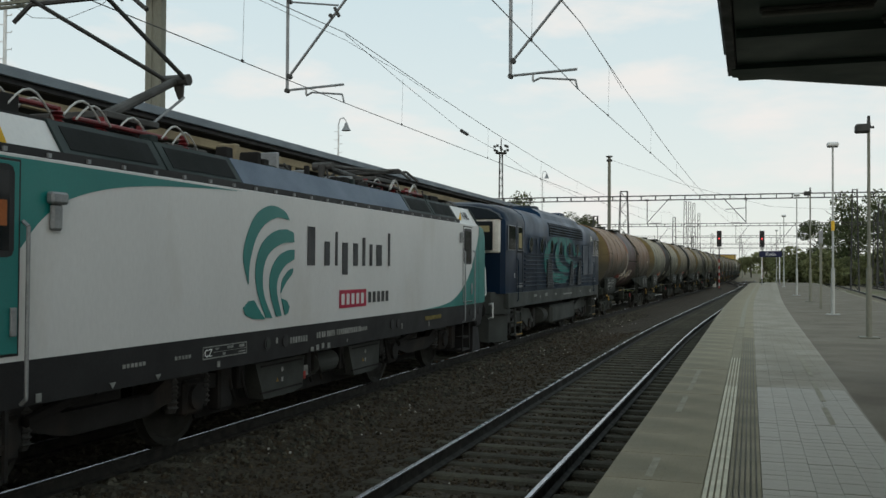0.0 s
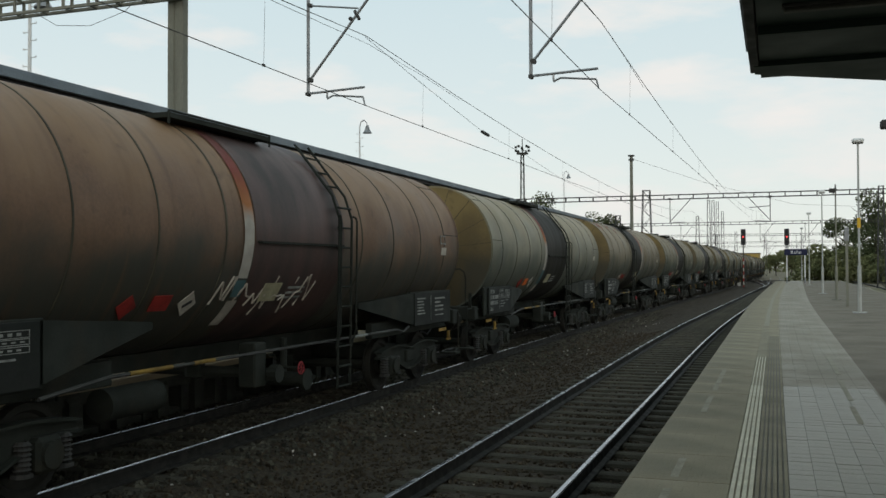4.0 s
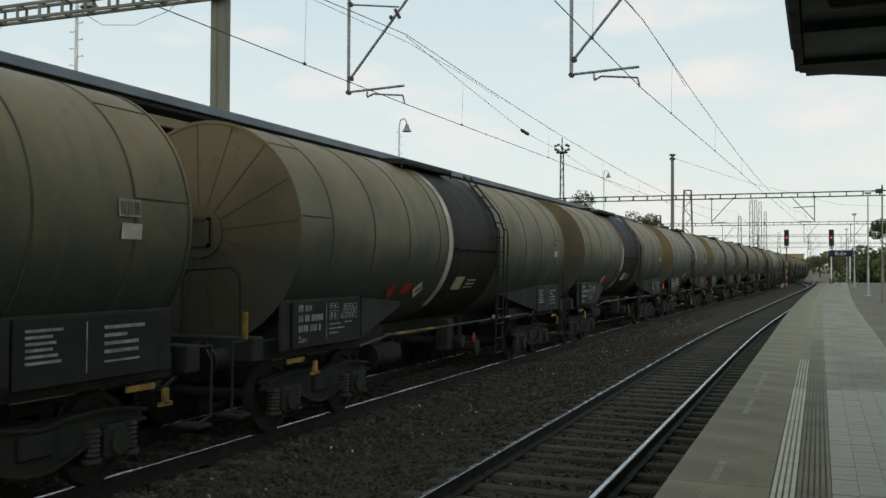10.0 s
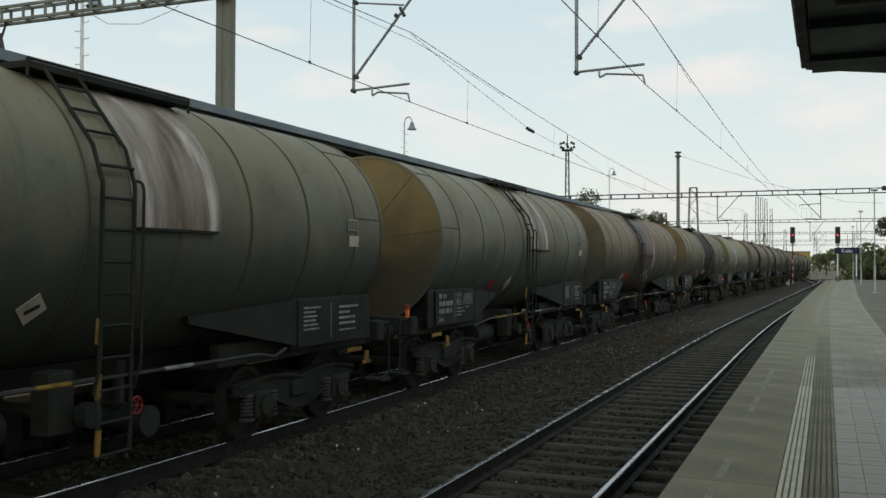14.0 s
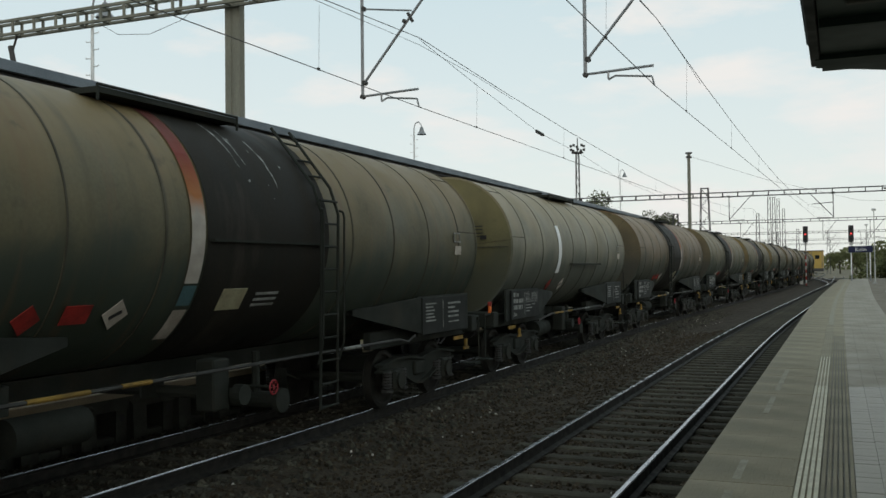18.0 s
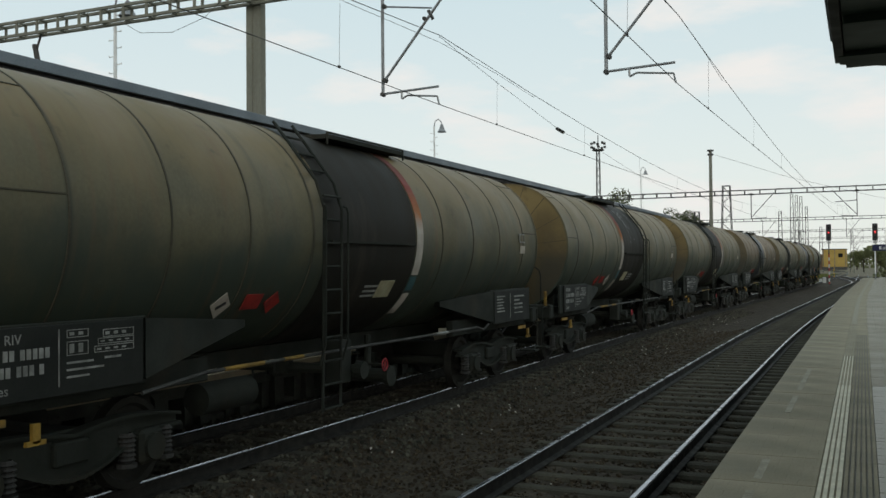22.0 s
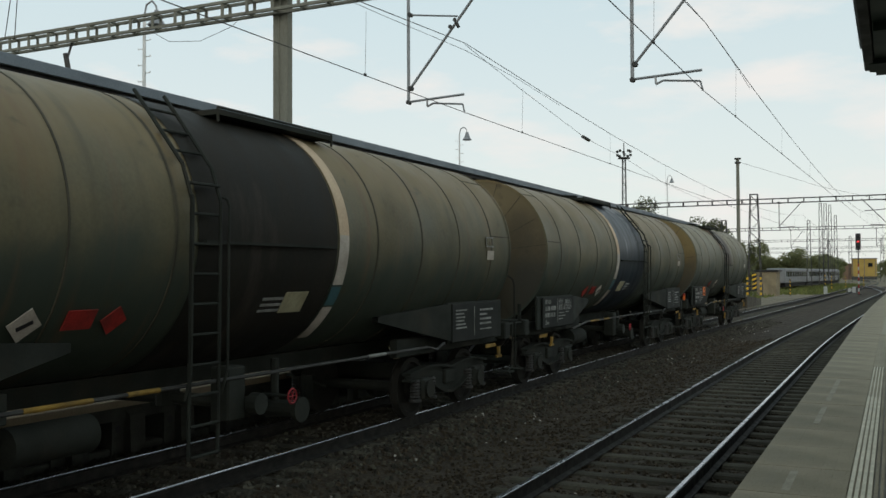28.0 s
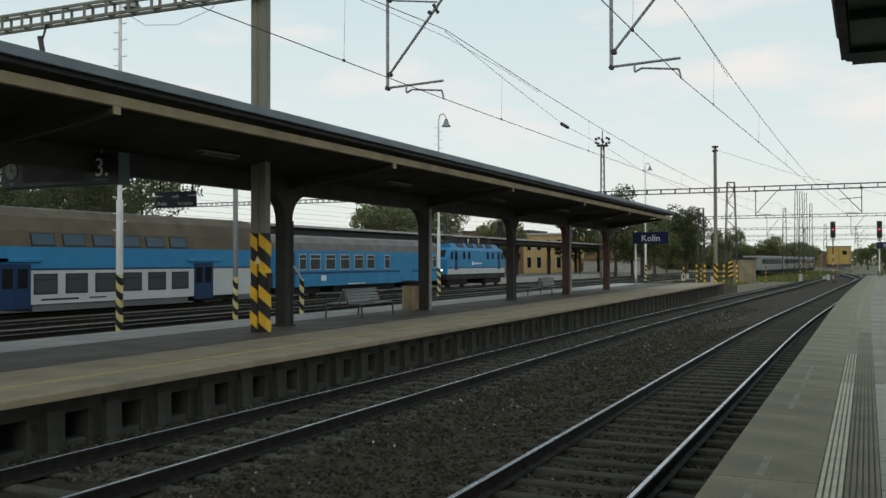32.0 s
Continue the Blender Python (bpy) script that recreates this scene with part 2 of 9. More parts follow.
M_paver = material("grey_paving_brick", (0.212, 0.196, 0.150), 0.46, other=(0.165, 0.153, 0.117), scale=1.3, mix=0.8, fine=70, grain=0.16, each=0.03, bump=0.0025, bump_scale=90, stain=(0.245, 0.236, 0.205), stain_scale=1.6, stain_at=(0.5, 0.75), spec=0.4)
M_paver_far = material("grey_paving", (0.216, 0.194, 0.142), 0.6, other=(0.170, 0.152, 0.112), scale=0.9, mix=0.8, fine=70, grain=0.15, island=0.03, bump=0.002, bump_scale=90, spec=0.3)
M_joint = material("sandy_joint", (0.140, 0.127, 0.096), 0.95, scale=4, grain=0.3)
M_asphalt = material("platform_asphalt", (0.158, 0.137, 0.104), 0.9, other=(0.112, 0.097, 0.074), scale=0.9, mix=0.8, fine=120, grain=0.25, stain=(0.195, 0.178, 0.140), stain_scale=0.5, stain_at=(0.5, 0.8), bump=0.002, bump_scale=140)
M_asphalt_far = material("dark_platform_asphalt", (0.088, 0.079, 0.062), 0.72, other=(0.062, 0.056, 0.045), scale=0.8, mix=0.8, fine=110, grain=0.25, stain=(0.12, 0.108, 0.085), stain_scale=0.5, stain_at=(0.55, 0.8), bump=0.002, bump_scale=140)
M_cream = material("worn_cream_ridges", (0.58, 0.55, 0.42), 0.7, other=(0.44, 0.415, 0.325), scale=6, mix=0.8, grain=0.14)
M_groove = material("dark_ridged_strip", (0.165, 0.160, 0.138), 0.85, other=(0.115, 0.112, 0.096), scale=3)
M_wornline = material("faded_white_line", (0.262, 0.247, 0.192), 0.85, other=(0.205, 0.190, 0.138), scale=5, mix=0.9, grain=0.2)
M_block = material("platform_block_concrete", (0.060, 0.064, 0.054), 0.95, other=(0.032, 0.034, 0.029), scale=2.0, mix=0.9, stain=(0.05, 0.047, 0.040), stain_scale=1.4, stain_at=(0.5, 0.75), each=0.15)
M_tan = material("tan_edge_slabs", (0.300, 0.244, 0.162), 0.8, other=(0.215, 0.182, 0.128), scale=1.2, mix=0.8, grain=0.12, stain=(0.18, 0.165, 0.135), stain_scale=0.7, stain_at=(0.52, 0.8))
M_yellowline = material("yellow_edge_line", (0.46, 0.38, 0.13), 0.85, other=(0.34, 0.30, 0.15), scale=3, mix=0.9)
M_pale = material("pale_concrete_strip", (0.40, 0.39, 0.37), 0.9, other=(0.30, 0.29, 0.27), scale=1.0, mix=0.8, grain=0.12)
M_trim = material("grey_roof_edge", (0.16, 0.19, 0.215), 0.5, other=(0.11, 0.13, 0.15), scale=1.5, metal=0.2)
M_beam = material("ochre_beam", (0.27, 0.225, 0.14), 0.75, other=(0.18, 0.15, 0.10), scale=1.2, mix=0.8, stain=(0.12, 0.09, 0.06), stain_scale=0.9, stain_at=(0.55, 0.8))
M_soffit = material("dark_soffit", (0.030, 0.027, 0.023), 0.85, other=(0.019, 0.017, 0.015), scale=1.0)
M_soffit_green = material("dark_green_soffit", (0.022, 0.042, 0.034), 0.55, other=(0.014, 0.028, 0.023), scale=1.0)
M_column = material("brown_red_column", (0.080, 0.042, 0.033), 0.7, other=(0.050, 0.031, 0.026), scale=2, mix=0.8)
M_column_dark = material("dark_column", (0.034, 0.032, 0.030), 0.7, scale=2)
M_roofing = material("bitumen_roof", (0.07, 0.07, 0.07), 0.9, scale=1.0)
M_mast = material("olive_grey_mast", (0.205, 0.205, 0.165), 0.75, other=(0.15, 0.15, 0.122), scale=1.5, mix=0.8, stretch=(1, 1, 0.25))
M_steel = material("grey_galvanised_steel", (0.26, 0.27, 0.275), 0.5, metal=0.5, other=(0.18, 0.185, 0.19), scale=4)
M_darksteel = material("dark_weathered_steel", (0.085, 0.085, 0.082), 0.7, metal=0.3, other=(0.05, 0.048, 0.045), scale=3, mix=0.8)
M_wire = material("copper_wire", (0.060, 0.060, 0.058), 0.5, metal=0.6, scale=3)
M_white = material("white_paint", (0.72, 0.73, 0.72), 0.5, other=(0.55, 0.56, 0.55), scale=3, mix=0.6)
M_yellow = material("yellow_paint", (0.72, 0.44, 0.03), 0.55, other=(0.55, 0.34, 0.04), scale=3, mix=0.6)
M_paleyellow = material("pale_yellow_paint", (0.72, 0.60, 0.26), 0.55, other=(0.55, 0.46, 0.22), scale=3, mix=0.6)
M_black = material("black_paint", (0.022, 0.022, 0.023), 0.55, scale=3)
M_rust = material("rust", (0.16, 0.065, 0.03), 0.9, other=(0.09, 0.045, 0.025), scale=4)
M_ground = material("cinder_ground", (0.185, 0.155, 0.108), 0.95, other=(0.105, 0.094, 0.066), scale=0.35, mix=0.8, fine=9, grain=0.35, stain=(0.115, 0.125, 0.055), stain_scale=0.05, stain_at=(0.5, 0.7))
M_grass = material("dry_grass", (0.105, 0.130, 0.035), 0.95, other=(0.16, 0.15, 0.06), scale=2, island=0.35)
# lightened past true leaf colour: distance haze put into the base
M_leaf = material("leaves", (0.165, 0.178, 0.080), 0.75, other=(0.195, 0.20, 0.10), scale=0.6, island=0.45)
M_leaf_dark = material("dark_leaves", (0.085, 0.102, 0.046), 0.75, other=(0.11, 0.125, 0.058), scale=0.6, island=0.45)
for mt_ in (M_leaf, M_leaf_dark):     # light shining through the leaves
    nd_, lk_ = mt_.node_tree.nodes, mt_.node_tree.links
    tl_, mx_ = nd_.new("ShaderNodeBsdfTranslucent"), nd_.new("ShaderNodeMixShader")
    lk_.new(nd_["Principled BSDF"].inputs["Base Color"].links[0].from_socket, tl_.inputs["Color"])
    mx_.inputs[0].default_value = 0.5
    lk_.new(nd_["Principled BSDF"].outputs[0], mx_.inputs[1])
    lk_.new(tl_.outputs[0], mx_.inputs[2])
    lk_.new(mx_.outputs[0], nd_["Material Output"].inputs["Surface"])
nd_, lk_ = M_slab.node_tree.nodes, M_slab.node_tree.links      # shallow embossed brick pattern on the slabs
tc_, bk_, bp_ = nd_.new("ShaderNodeTexCoord"), nd_.new("ShaderNodeTexBrick"), nd_.new("ShaderNodeBump")
bk_.inputs["Scale"].default_value, bk_.inputs["Mortar Size"].default_value, bk_.inputs["Mortar Smooth"].default_value = 1.0, 0.006, 0.5
bk_.inputs["Brick Width"].default_value, bk_.inputs["Row Height"].default_value = 0.187, 0.1715
for k_, v_ in (("Color1", 1.0), ("Color2", 1.0), ("Mortar", 0.0)):
    bk_.inputs[k_].default_value = (v_, v_, v_, 1)
bp_.inputs["Strength"].default_value, bp_.inputs["Distance"].default_value = 0.8, 0.004
lk_.new(tc_.outputs["Object"], bk_.inputs["Vector"])
lk_.new(bk_.outputs["Color"], bp_.inputs["Height"])
lk_.new(nd_["Principled BSDF"].inputs["Normal"].links[0].from_socket, bp_.inputs["Normal"])
lk_.new(bp_.outputs[0], nd_["Principled BSDF"].inputs["Normal"])
M_bark = material("bark", (0.08, 0.065, 0.05), 0.95, scale=4, bump=0.02, bump_scale=12)
M_bluesign = material("blue_sign", (0.010, 0.014, 0.050), 0.4, scale=2)
M_glass = glass("window_glass")
M_red = glowing("red_signal_light", (0.9, 0.06, 0.06), 1.0)
M_lens = material("grey_headlight_lens", (0.16, 0.165, 0.15), 0.15, other=(0.07, 0.07, 0.065), scale=9, mix=0.9, spec=0.5)

# ---- ground: one sheet to the horizon, a little below the ballast ----
m = Mesh()
xs = [-3000, -600, -200, -100, -60, -40, 0, 20, 40, 60, 100, 200, 600, 3000]
ys = [-3000, -600, -200, -60, 0, 60, 120, 200, 300, 450, 700, 1200, 4900]
for y in ys:
    m.v += [(x, y, -0.95) for x in xs]
for j in range(len(ys) - 1):
    for i in range(len(xs) - 1):
        k = j * len(xs) + i
        m.face(k, k + 1, k + 1 + len(xs), k + len(xs))
solid("ground", m, M_ground, "grey-brown cinder ground of the railway yard", "ground", kind="structure")

# ballast between the two platforms, with the hollow between the tracks
random.seed(4)
m = Mesh()
cross = [(-10.6, -0.93), (-9.5, -0.80), (-8.9, -0.755), (-6.2, -0.752), (-5.7, -0.86), (-5.1, -0.90), (-4.5, -0.85), (-4.05, -0.765), (-3.3, -0.765), (-2.2, -0.765), (-1.5, -0.80), (-0.9, -0.90)]
fine_cross = []
for (x0, z0), (x1, z1) in zip(cross, cross[1:]):
    n = max(2, int((x1 - x0) / 0.16))
    fine_cross += [(x0 + (x1 - x0) * i / n, z0 + (z1 - z0) * i / n) for i in range(n)]
fine_cross.append(cross[-1])
rows_y = [-40, -10, 0] + [2 + 0.16 * i for i in range(190)] + [33 + 1.0 * i for i in range(70)] + [104 + 6 * i for i in range(14)]
k = len(fine_cross)
for y in rows_y:
    b = bend(y)
    for x, z in fine_cross:
        m.v.append((x + b, y, z + (random.uniform(-0.022, 0.022) if 1 < y < 40 else 0)))
for j in range(len(rows_y) - 1):
    for i in range(k - 1):
        m.face(j * k + i, j * k + i + 1, (j + 1) * k + i + 1, (j + 1) * k + i)
solid("ballast_bed", m, M_ballast, "dark brown oily ballast between two tracks", "ballast", kind="structure", smooth=True)

# ballast stones lying on the bed
stone_shapes = []
for s in range(5):
    q = []
    for sx, sy, sz in ((-1, -1, -1), (1, -1, -1), (1, 1, -1), (-1, 1, -1), (-0.6, -0.6, 1), (0.7, -0.5, 1), (0.5, 0.7, 1), (-0.7, 0.5, 1)):
        q.append(Vector((sx * random.uniform(0.6, 1.1), sy * random.uniform(0.6, 1.1), sz * random.uniform(0.5, 0.9))))
    stone_shapes.append(q)
box_faces = [(0, 3, 2, 1), (4, 5, 6, 7), (0, 1, 5, 4), (1, 2, 6, 5), (2, 3, 7, 6), (3, 0, 4, 7)]


def bed_height(x):
    for (x0, z0), (x1, z1) in zip(cross, cross[1:]):
        if x0 <= x <= x1:
            return z0 + (z1 - z0) * (x - x0) / (x1 - x0)
    return -0.9


def stones(count, x0, x1, y0, y1, lo, hi, power=1.0):
    m = Mesh()
    for _ in range(count):
        y = y0 + (y1 - y0) * random.random() ** power
        x = random.uniform(x0, x1)
        r = random.uniform(lo, hi)
        turn = Euler((random.uniform(-0.5, 0.5), random.uniform(-0.5, 0.5), random.uniform(0, 6.3))).to_matrix()
        n = len(m.v)
        at = Vector((x + bend(y), y, bed_height(x) + r * 0.25))
        m.v += [tuple(at + turn @ (p * r)) for p in random.choice(stone_shapes)]
        for f in box_faces:
            m.face(*[n + i for i in f])
    return m


solid("ballast_stones", stones(19000, -6.4, -0.95, 3.2, 36, 0.013, 0.034, 1.5).data("ballast_stones", M_stone, fix=False), None, "loose dark crushed ballast stones", "ballast", kind="stuff")
solid("track_stones", stones(9000, -9.45, -6.3, 7.5, 48, 0.018, 0.042, 1.3).data("track_stones", M_grey_stone, fix=False), None, "grey crushed stones between the goods track's sleepers", "ballast", kind="stuff")
solid("shoulder_stones", stones(2600, -6.45, -5.5, 3.5, 50, 0.018, 0.045, 1.3).data("shoulder_stones", M_grey_stone, fix=False), None, "row of coarser grey ballast along the sleeper ends", "ballast", kind="stuff")
m = stones(110, -6.3, -5.1, 4.5, 45, 0.010, 0.032, 1.2)
m2 = stones(26, -3.4, -2.0, 5, 24, 0.008, 0.016)
for v, f in ((m2.v, m2.f),):
    n = len(m.v)
    m.v += v
    for q in f:
        m.face(*[n + i for i in q])
solid("pale_litter", m.data("pale_litter", M_pale_stone, fix=False), None, "scattered pale stones and scraps on the ballast", "litter", kind="stuff")

# ---- tracks ----
RAIL = [(-0.075, -0.172), (0.075, -0.172), (0.072, -0.158), (0.012, -0.140), (0.012, -0.045), (0.036, -0.036), (0.036, -0.006), (-0.036, -0.006), (-0.036, -0.036), (-0.012, -0.045), (-0.012, -0.140), (-0.072, -0.158)]
HEAD = [(-0.034, -0.0055), (0.034, -0.0055), (0.030, 0.0), (-0.030, 0.0)]


def track(name, label, xc, curve, y0, y1, sleepers, step, head=M_shine, sleeper=None, worn=1.0):
    tr = thing(name, label, "railway track", kind="structure")
    ys = [y0] + [y for y in [2 + i * 2.5 for i in range(130)] if y0 < y < y1] + [y1]
    for s in (-1, 1):
        path = [(xc + s * 0.7535 + curve(y), y, ZR) for y in ys]
        rail = part("rail", Mesh().sweep(RAIL, path), M_rail, tr, "rusty steel rail")
        part("rail_head", Mesh().sweep([(a * worn, b) for a, b in HEAD], path), head, rail, "polished running surface")
    if sleepers:
        me = sleeper or sleeper_mesh
        n = int((sleepers[1] - sleepers[0]) / step)
        for i in range(n):
            y = sleepers[0] + i * step
            ob = new("sleeper", me)
            ob.parent = tr
            ob.location = (xc + curve(y), y, 0)
            ob.rotation_euler[2] = random.uniform(-0.006, 0.006)
    return tr


m = Mesh()
zt = ZR - 0.172
m.prism([(-0.15, zt - 0.12), (0.15, zt - 0.12), (0.135, zt - 0.045), (0.105, zt - 0.014), (0.05, zt - 0.003), (-0.05, zt - 0.002), (-0.105, zt - 0.012), (-0.138, zt - 0.045)], "x", -1.25, 1.25)
sleeper_mesh = m.data("sleeper", M_sleeper)
M_sleeper_grey = material("weathered_grey_sleeper", (0.066, 0.061, 0.045), 0.95, other=(0.040, 0.037, 0.029), scale=4, mix=0.9, fine=30, grain=0.25, each=0.25, bump=0.006, bump_scale=30)
sleeper_grey = m.data("sleeper", M_sleeper_grey)
track("track_near", "near railway track on concrete sleepers with polished rails", XA, bend, -40, 190, (3.4, 90), 0.61, worn=0.75)
track("track_goods", "railway track of the goods train on concrete sleepers", XB, bend_train, -60, 330, (4, 70), 0.61, sleeper=sleeper_grey, worn=0.5)
M_dullhead = material("dull_rail_head", (0.25, 0.24, 0.23), 0.45, metal=0.8, scale=2)
for nm, xc in (("track_far_a", -18.75), ("track_far_b", -24.0), ("track_far_c", -27.9), ("track_far_d", -32.4)):
    track(nm, "railway track beyond the far platform", xc, lambda y: 0.5 * bend(y), 5, 190, None, 1, M_dullhead)
for nm, xc in (("track_east_a", 7.6), ("track_east_b", 12.4), ("track_east_c", 17.0)):
    track(nm, "railway track beyond the near platform", xc, bend, 30, 200, None, 1, M_dullhead)


# turnout rails crossing from the goods track to the near track
tr = thing("turnout", "turnout rails crossing between the two tracks", "railway turnout", kind="structure")
for s in (-1, 1):
    path = []
    for i in range(25):
        y = 108 + i * 3.4
        f = i / 24
        f = f * f * (3 - 2 * f)
        path.append((XA + bend(y) + s * 0.7535 + f * (XB + bend_train(y) - XA - bend(y)) * 0.9, y, ZR - 0.004))
    r = part("rail", Mesh().sweep(RAIL, path), M_rail, tr)
    part("rail_head", Mesh().sweep(HEAD, path), M_shine, r)

# ---- near platform ----
pf = thing("platform_near", "grey concrete island platform with a ridged tactile strip", "platform", kind="structure")
yy = [-30, 0, 10, 20] + [24 + 3 * i for i in range(31)] + [118]


def lean(y):
    """The near platform's own slight bend to the right."""
    return 0.0 if y < 30 else 0.016 * (y - 30) ** 2 / 60 if y < 60 else 0.24 + 0.016 * (y - 60)


def strip(x0, x1, z0, z1, ys, curve=lean):
    m = Mesh()
    return m.sweep([(x0, z0), (x1, z0), (x1, z1), (x0, z1)], [(curve(y), y, 0) for y in ys])


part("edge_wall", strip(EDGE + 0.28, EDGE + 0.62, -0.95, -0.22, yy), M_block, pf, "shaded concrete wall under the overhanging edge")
part("asphalt", strip(1.21, 5.85, -0.9, -0.004, yy), M_asphalt, pf, "patchy dark asphalt")
part("bedding", strip(EDGE + 0.62, 1.205, -0.9, -0.045, yy), M_joint, pf)
# overhanging edge slabs, each its own piece
SLAB = 1.04
slab_a = Mesh().box(EDGE, -0.335, 0.005, SLAB - 0.005, -0.21, 0.0, c=0.005).data("edge_slab", M_slab)
for i in range(104):
    y = 4.16 + i * SLAB
    ob = new("edge_slab", slab_a)
    ob.parent, ob.location = pf, (lean(y + 0.5), y, random.uniform(-0.003, 0.003))
    ob.rotation_euler[2] = -math.atan((lean(y + SLAB) - lean(y)) / SLAB)
part("edge_slabs_behind", strip(EDGE, -0.335, -0.21, 0, [-30, 4.15]), M_slab, pf)
# ridged guide strips: broad cream ridges near, thin worn ones further on
for i in range(4):
    x = -0.312 + i * 0.043
    part("cream_ridge", strip(x - 0.014, x + 0.014, -0.02, 0.006, [-30, 0, 13.42]), M_cream, pf, "worn cream tactile ridge")
    part("cream_ridge", strip(x - 0.007, x + 0.007, -0.02, 0.004, [13.44, 17.7]), M_cream, pf, "thin worn cream ridge")
    part("cream_ridge", strip(x - 0.006, x + 0.005, -0.02, 0.002, [17.72, 20, 24, 26.2]), M_wornline, pf, "thin worn cream ridge")
part("pale_band", strip(-0.30, -0.17, -0.02, 0.0005, [y for y in yy if y > 26]), M_wornline, pf, "faded pale guide band")
part("guide_base", strip(-0.333, -0.162, -0.05, -0.003, yy), M_slab, pf)
part("ridge_base", strip(-0.160, 0.078, -0.05, -0.006, yy), M_groove, pf)
for i in range(6):
    x = -0.141 + i * 0.041
    part("grey_ridge", strip(x - 0.0135, x + 0.0135, -0.02, 0.003, [-30, 0, 10, 20, 23.1]), M_slab, pf)
part("ridge_cover", strip(-0.160, 0.078, -0.03, -0.001, [23.12] + [y for y in yy if y > 24]), M_slab, pf)
# paving bricks between the strip and the asphalt, six rows to a slab
PW, PL = 0.187, 0.1715
pav = Mesh().box(0.001, PW - 0.001, 0.001, PL - 0.001, -0.05, 0.0, c=0.002)
pav_mesh = pav.data("paving_brick", M_paver)
cols, first = 6, 5.20


def brick_place(i, j):
    return 0.081 + i * PW, first + (j // 6) * SLAB + (j % 6) * PL + (0.04 if i % 2 else 0.0)


for j in range(48):
    for i in range(cols):
        x, y = brick_place(i, j)
        ob = new("paving_brick", pav_mesh)
        ob.parent, ob.location = pf, (x, y, random.uniform(-0.001, 0.001))
m = Mesh()
for j in range(-24, 640):
    for i in range(cols):
        if 0 <= j < 48:
            continue
        x, y = brick_place(i, j)
        b = lean(y)
        m.box(x + b + 0.001, x + b + PW - 0.001, y + 0.001, y + PL - 0.001, -0.05, random.uniform(-0.001, 0.0005))
tagged(part("far_paving", m.data("far_paving", M_paver_far), None, pf, "grey paving bricks"), kind="stuff")
# a kerb strip that widens towards the platform's end, against the asphalt
m = Mesh()
ks = [-30, 8] + [11 + 4 * i for i in range(27)]
for y in ks:
    w_ = 1.204 + lean(y)
    m.v += [(w_, y, -0.05), (w_, y, -0.0015), (w_ + 0.012 + 0.0055 * max(0.0, y - 11), y, -0.0015), (w_ + 0.012 + 0.0055 * max(0.0, y - 11), y, -0.05)]
for j in range(len(ks) - 1):
    for i in range(4):
        m.face(j * 4 + i, j * 4 + (i + 1) % 4, j * 4 + 4 + (i + 1) % 4, j * 4 + 4 + i)
part("side_strip", m, M_paver_far, pf, "narrow grey paving strip")
# faded painted dashes
for x, y0, y1 in ((-0.76, 5.9, 7.0), (-0.755, 7.4, 8.15), (-0.775, 10.8, 12.2), (-0.77, 12.8, 15.4), (0.82, 10.5, 11.75), (0.85, 12.3, 14.5), (0.88, 15.2, 18.4)):
    part("worn_dash", strip(x - 0.03, x + 0.03, -0.01, 0.0032, [y0, y1]), M_wornline, pf, "faded white dash")
part("east_edge", strip(5.86, 6.05, -0.9, 0.0, yy), M_slab, pf, "worn edge stones")

# ---- far platform ----
pl = thing("platform_far", "far island platform with tan edge slabs on concrete blocks", "platform", kind="structure")
yl = [-10, 0, 12, 24] + [28 + 4 * i for i in range(12)]
half = lambda y: -0.011 * max(0.0, y - 14)


def sloped(x0, x1, z0, z1):
    """A strip of the platform whose surface falls towards its middle."""
    return Mesh().sweep([(x0, -0.9), (x1, -0.9), (x1, z1), (x0, z0)], [(half(y), y, 0) for y in yl])


part("edge_slab", Mesh().sweep([(FAR_EDGE - 2.75, -0.14), (FAR_EDGE, -0.10), (FAR_EDGE, -0.012), (FAR_EDGE - 0.012, 0), (FAR_EDGE - 2.75, -0.045)], [(half(y), y, 0) for y in yl]), M_tan, pl, "tan concrete edge slab with a yellow line")
part("yellow_line", Mesh().sweep([(FAR_EDGE - 1.12, -0.03), (FAR_EDGE - 1.02, -0.03), (FAR_EDGE - 1.02, -0.0125), (FAR_EDGE - 1.12, -0.014)], [(half(y), y, 0) for y in yl]), M_yellowline, pl, "faded yellow safety line")
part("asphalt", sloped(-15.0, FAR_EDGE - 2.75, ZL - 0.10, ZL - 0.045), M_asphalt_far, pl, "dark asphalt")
part("pale_strip", sloped(-17.2, -15.0, ZL - 0.13, ZL - 0.10), M_pale, pl, "pale concrete edge strip")
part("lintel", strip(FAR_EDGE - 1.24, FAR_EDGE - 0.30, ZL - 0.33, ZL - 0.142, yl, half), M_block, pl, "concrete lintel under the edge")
# black sheet behind the openings: paints the darkness under the platform
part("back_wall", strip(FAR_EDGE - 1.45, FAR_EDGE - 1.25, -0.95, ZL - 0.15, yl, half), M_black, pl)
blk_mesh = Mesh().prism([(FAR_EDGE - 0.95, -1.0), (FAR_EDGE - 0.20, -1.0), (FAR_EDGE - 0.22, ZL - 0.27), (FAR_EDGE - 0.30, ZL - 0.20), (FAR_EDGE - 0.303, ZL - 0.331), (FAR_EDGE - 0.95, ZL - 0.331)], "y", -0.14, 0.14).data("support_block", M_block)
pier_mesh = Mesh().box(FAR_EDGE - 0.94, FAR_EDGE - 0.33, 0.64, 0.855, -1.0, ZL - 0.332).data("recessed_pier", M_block)
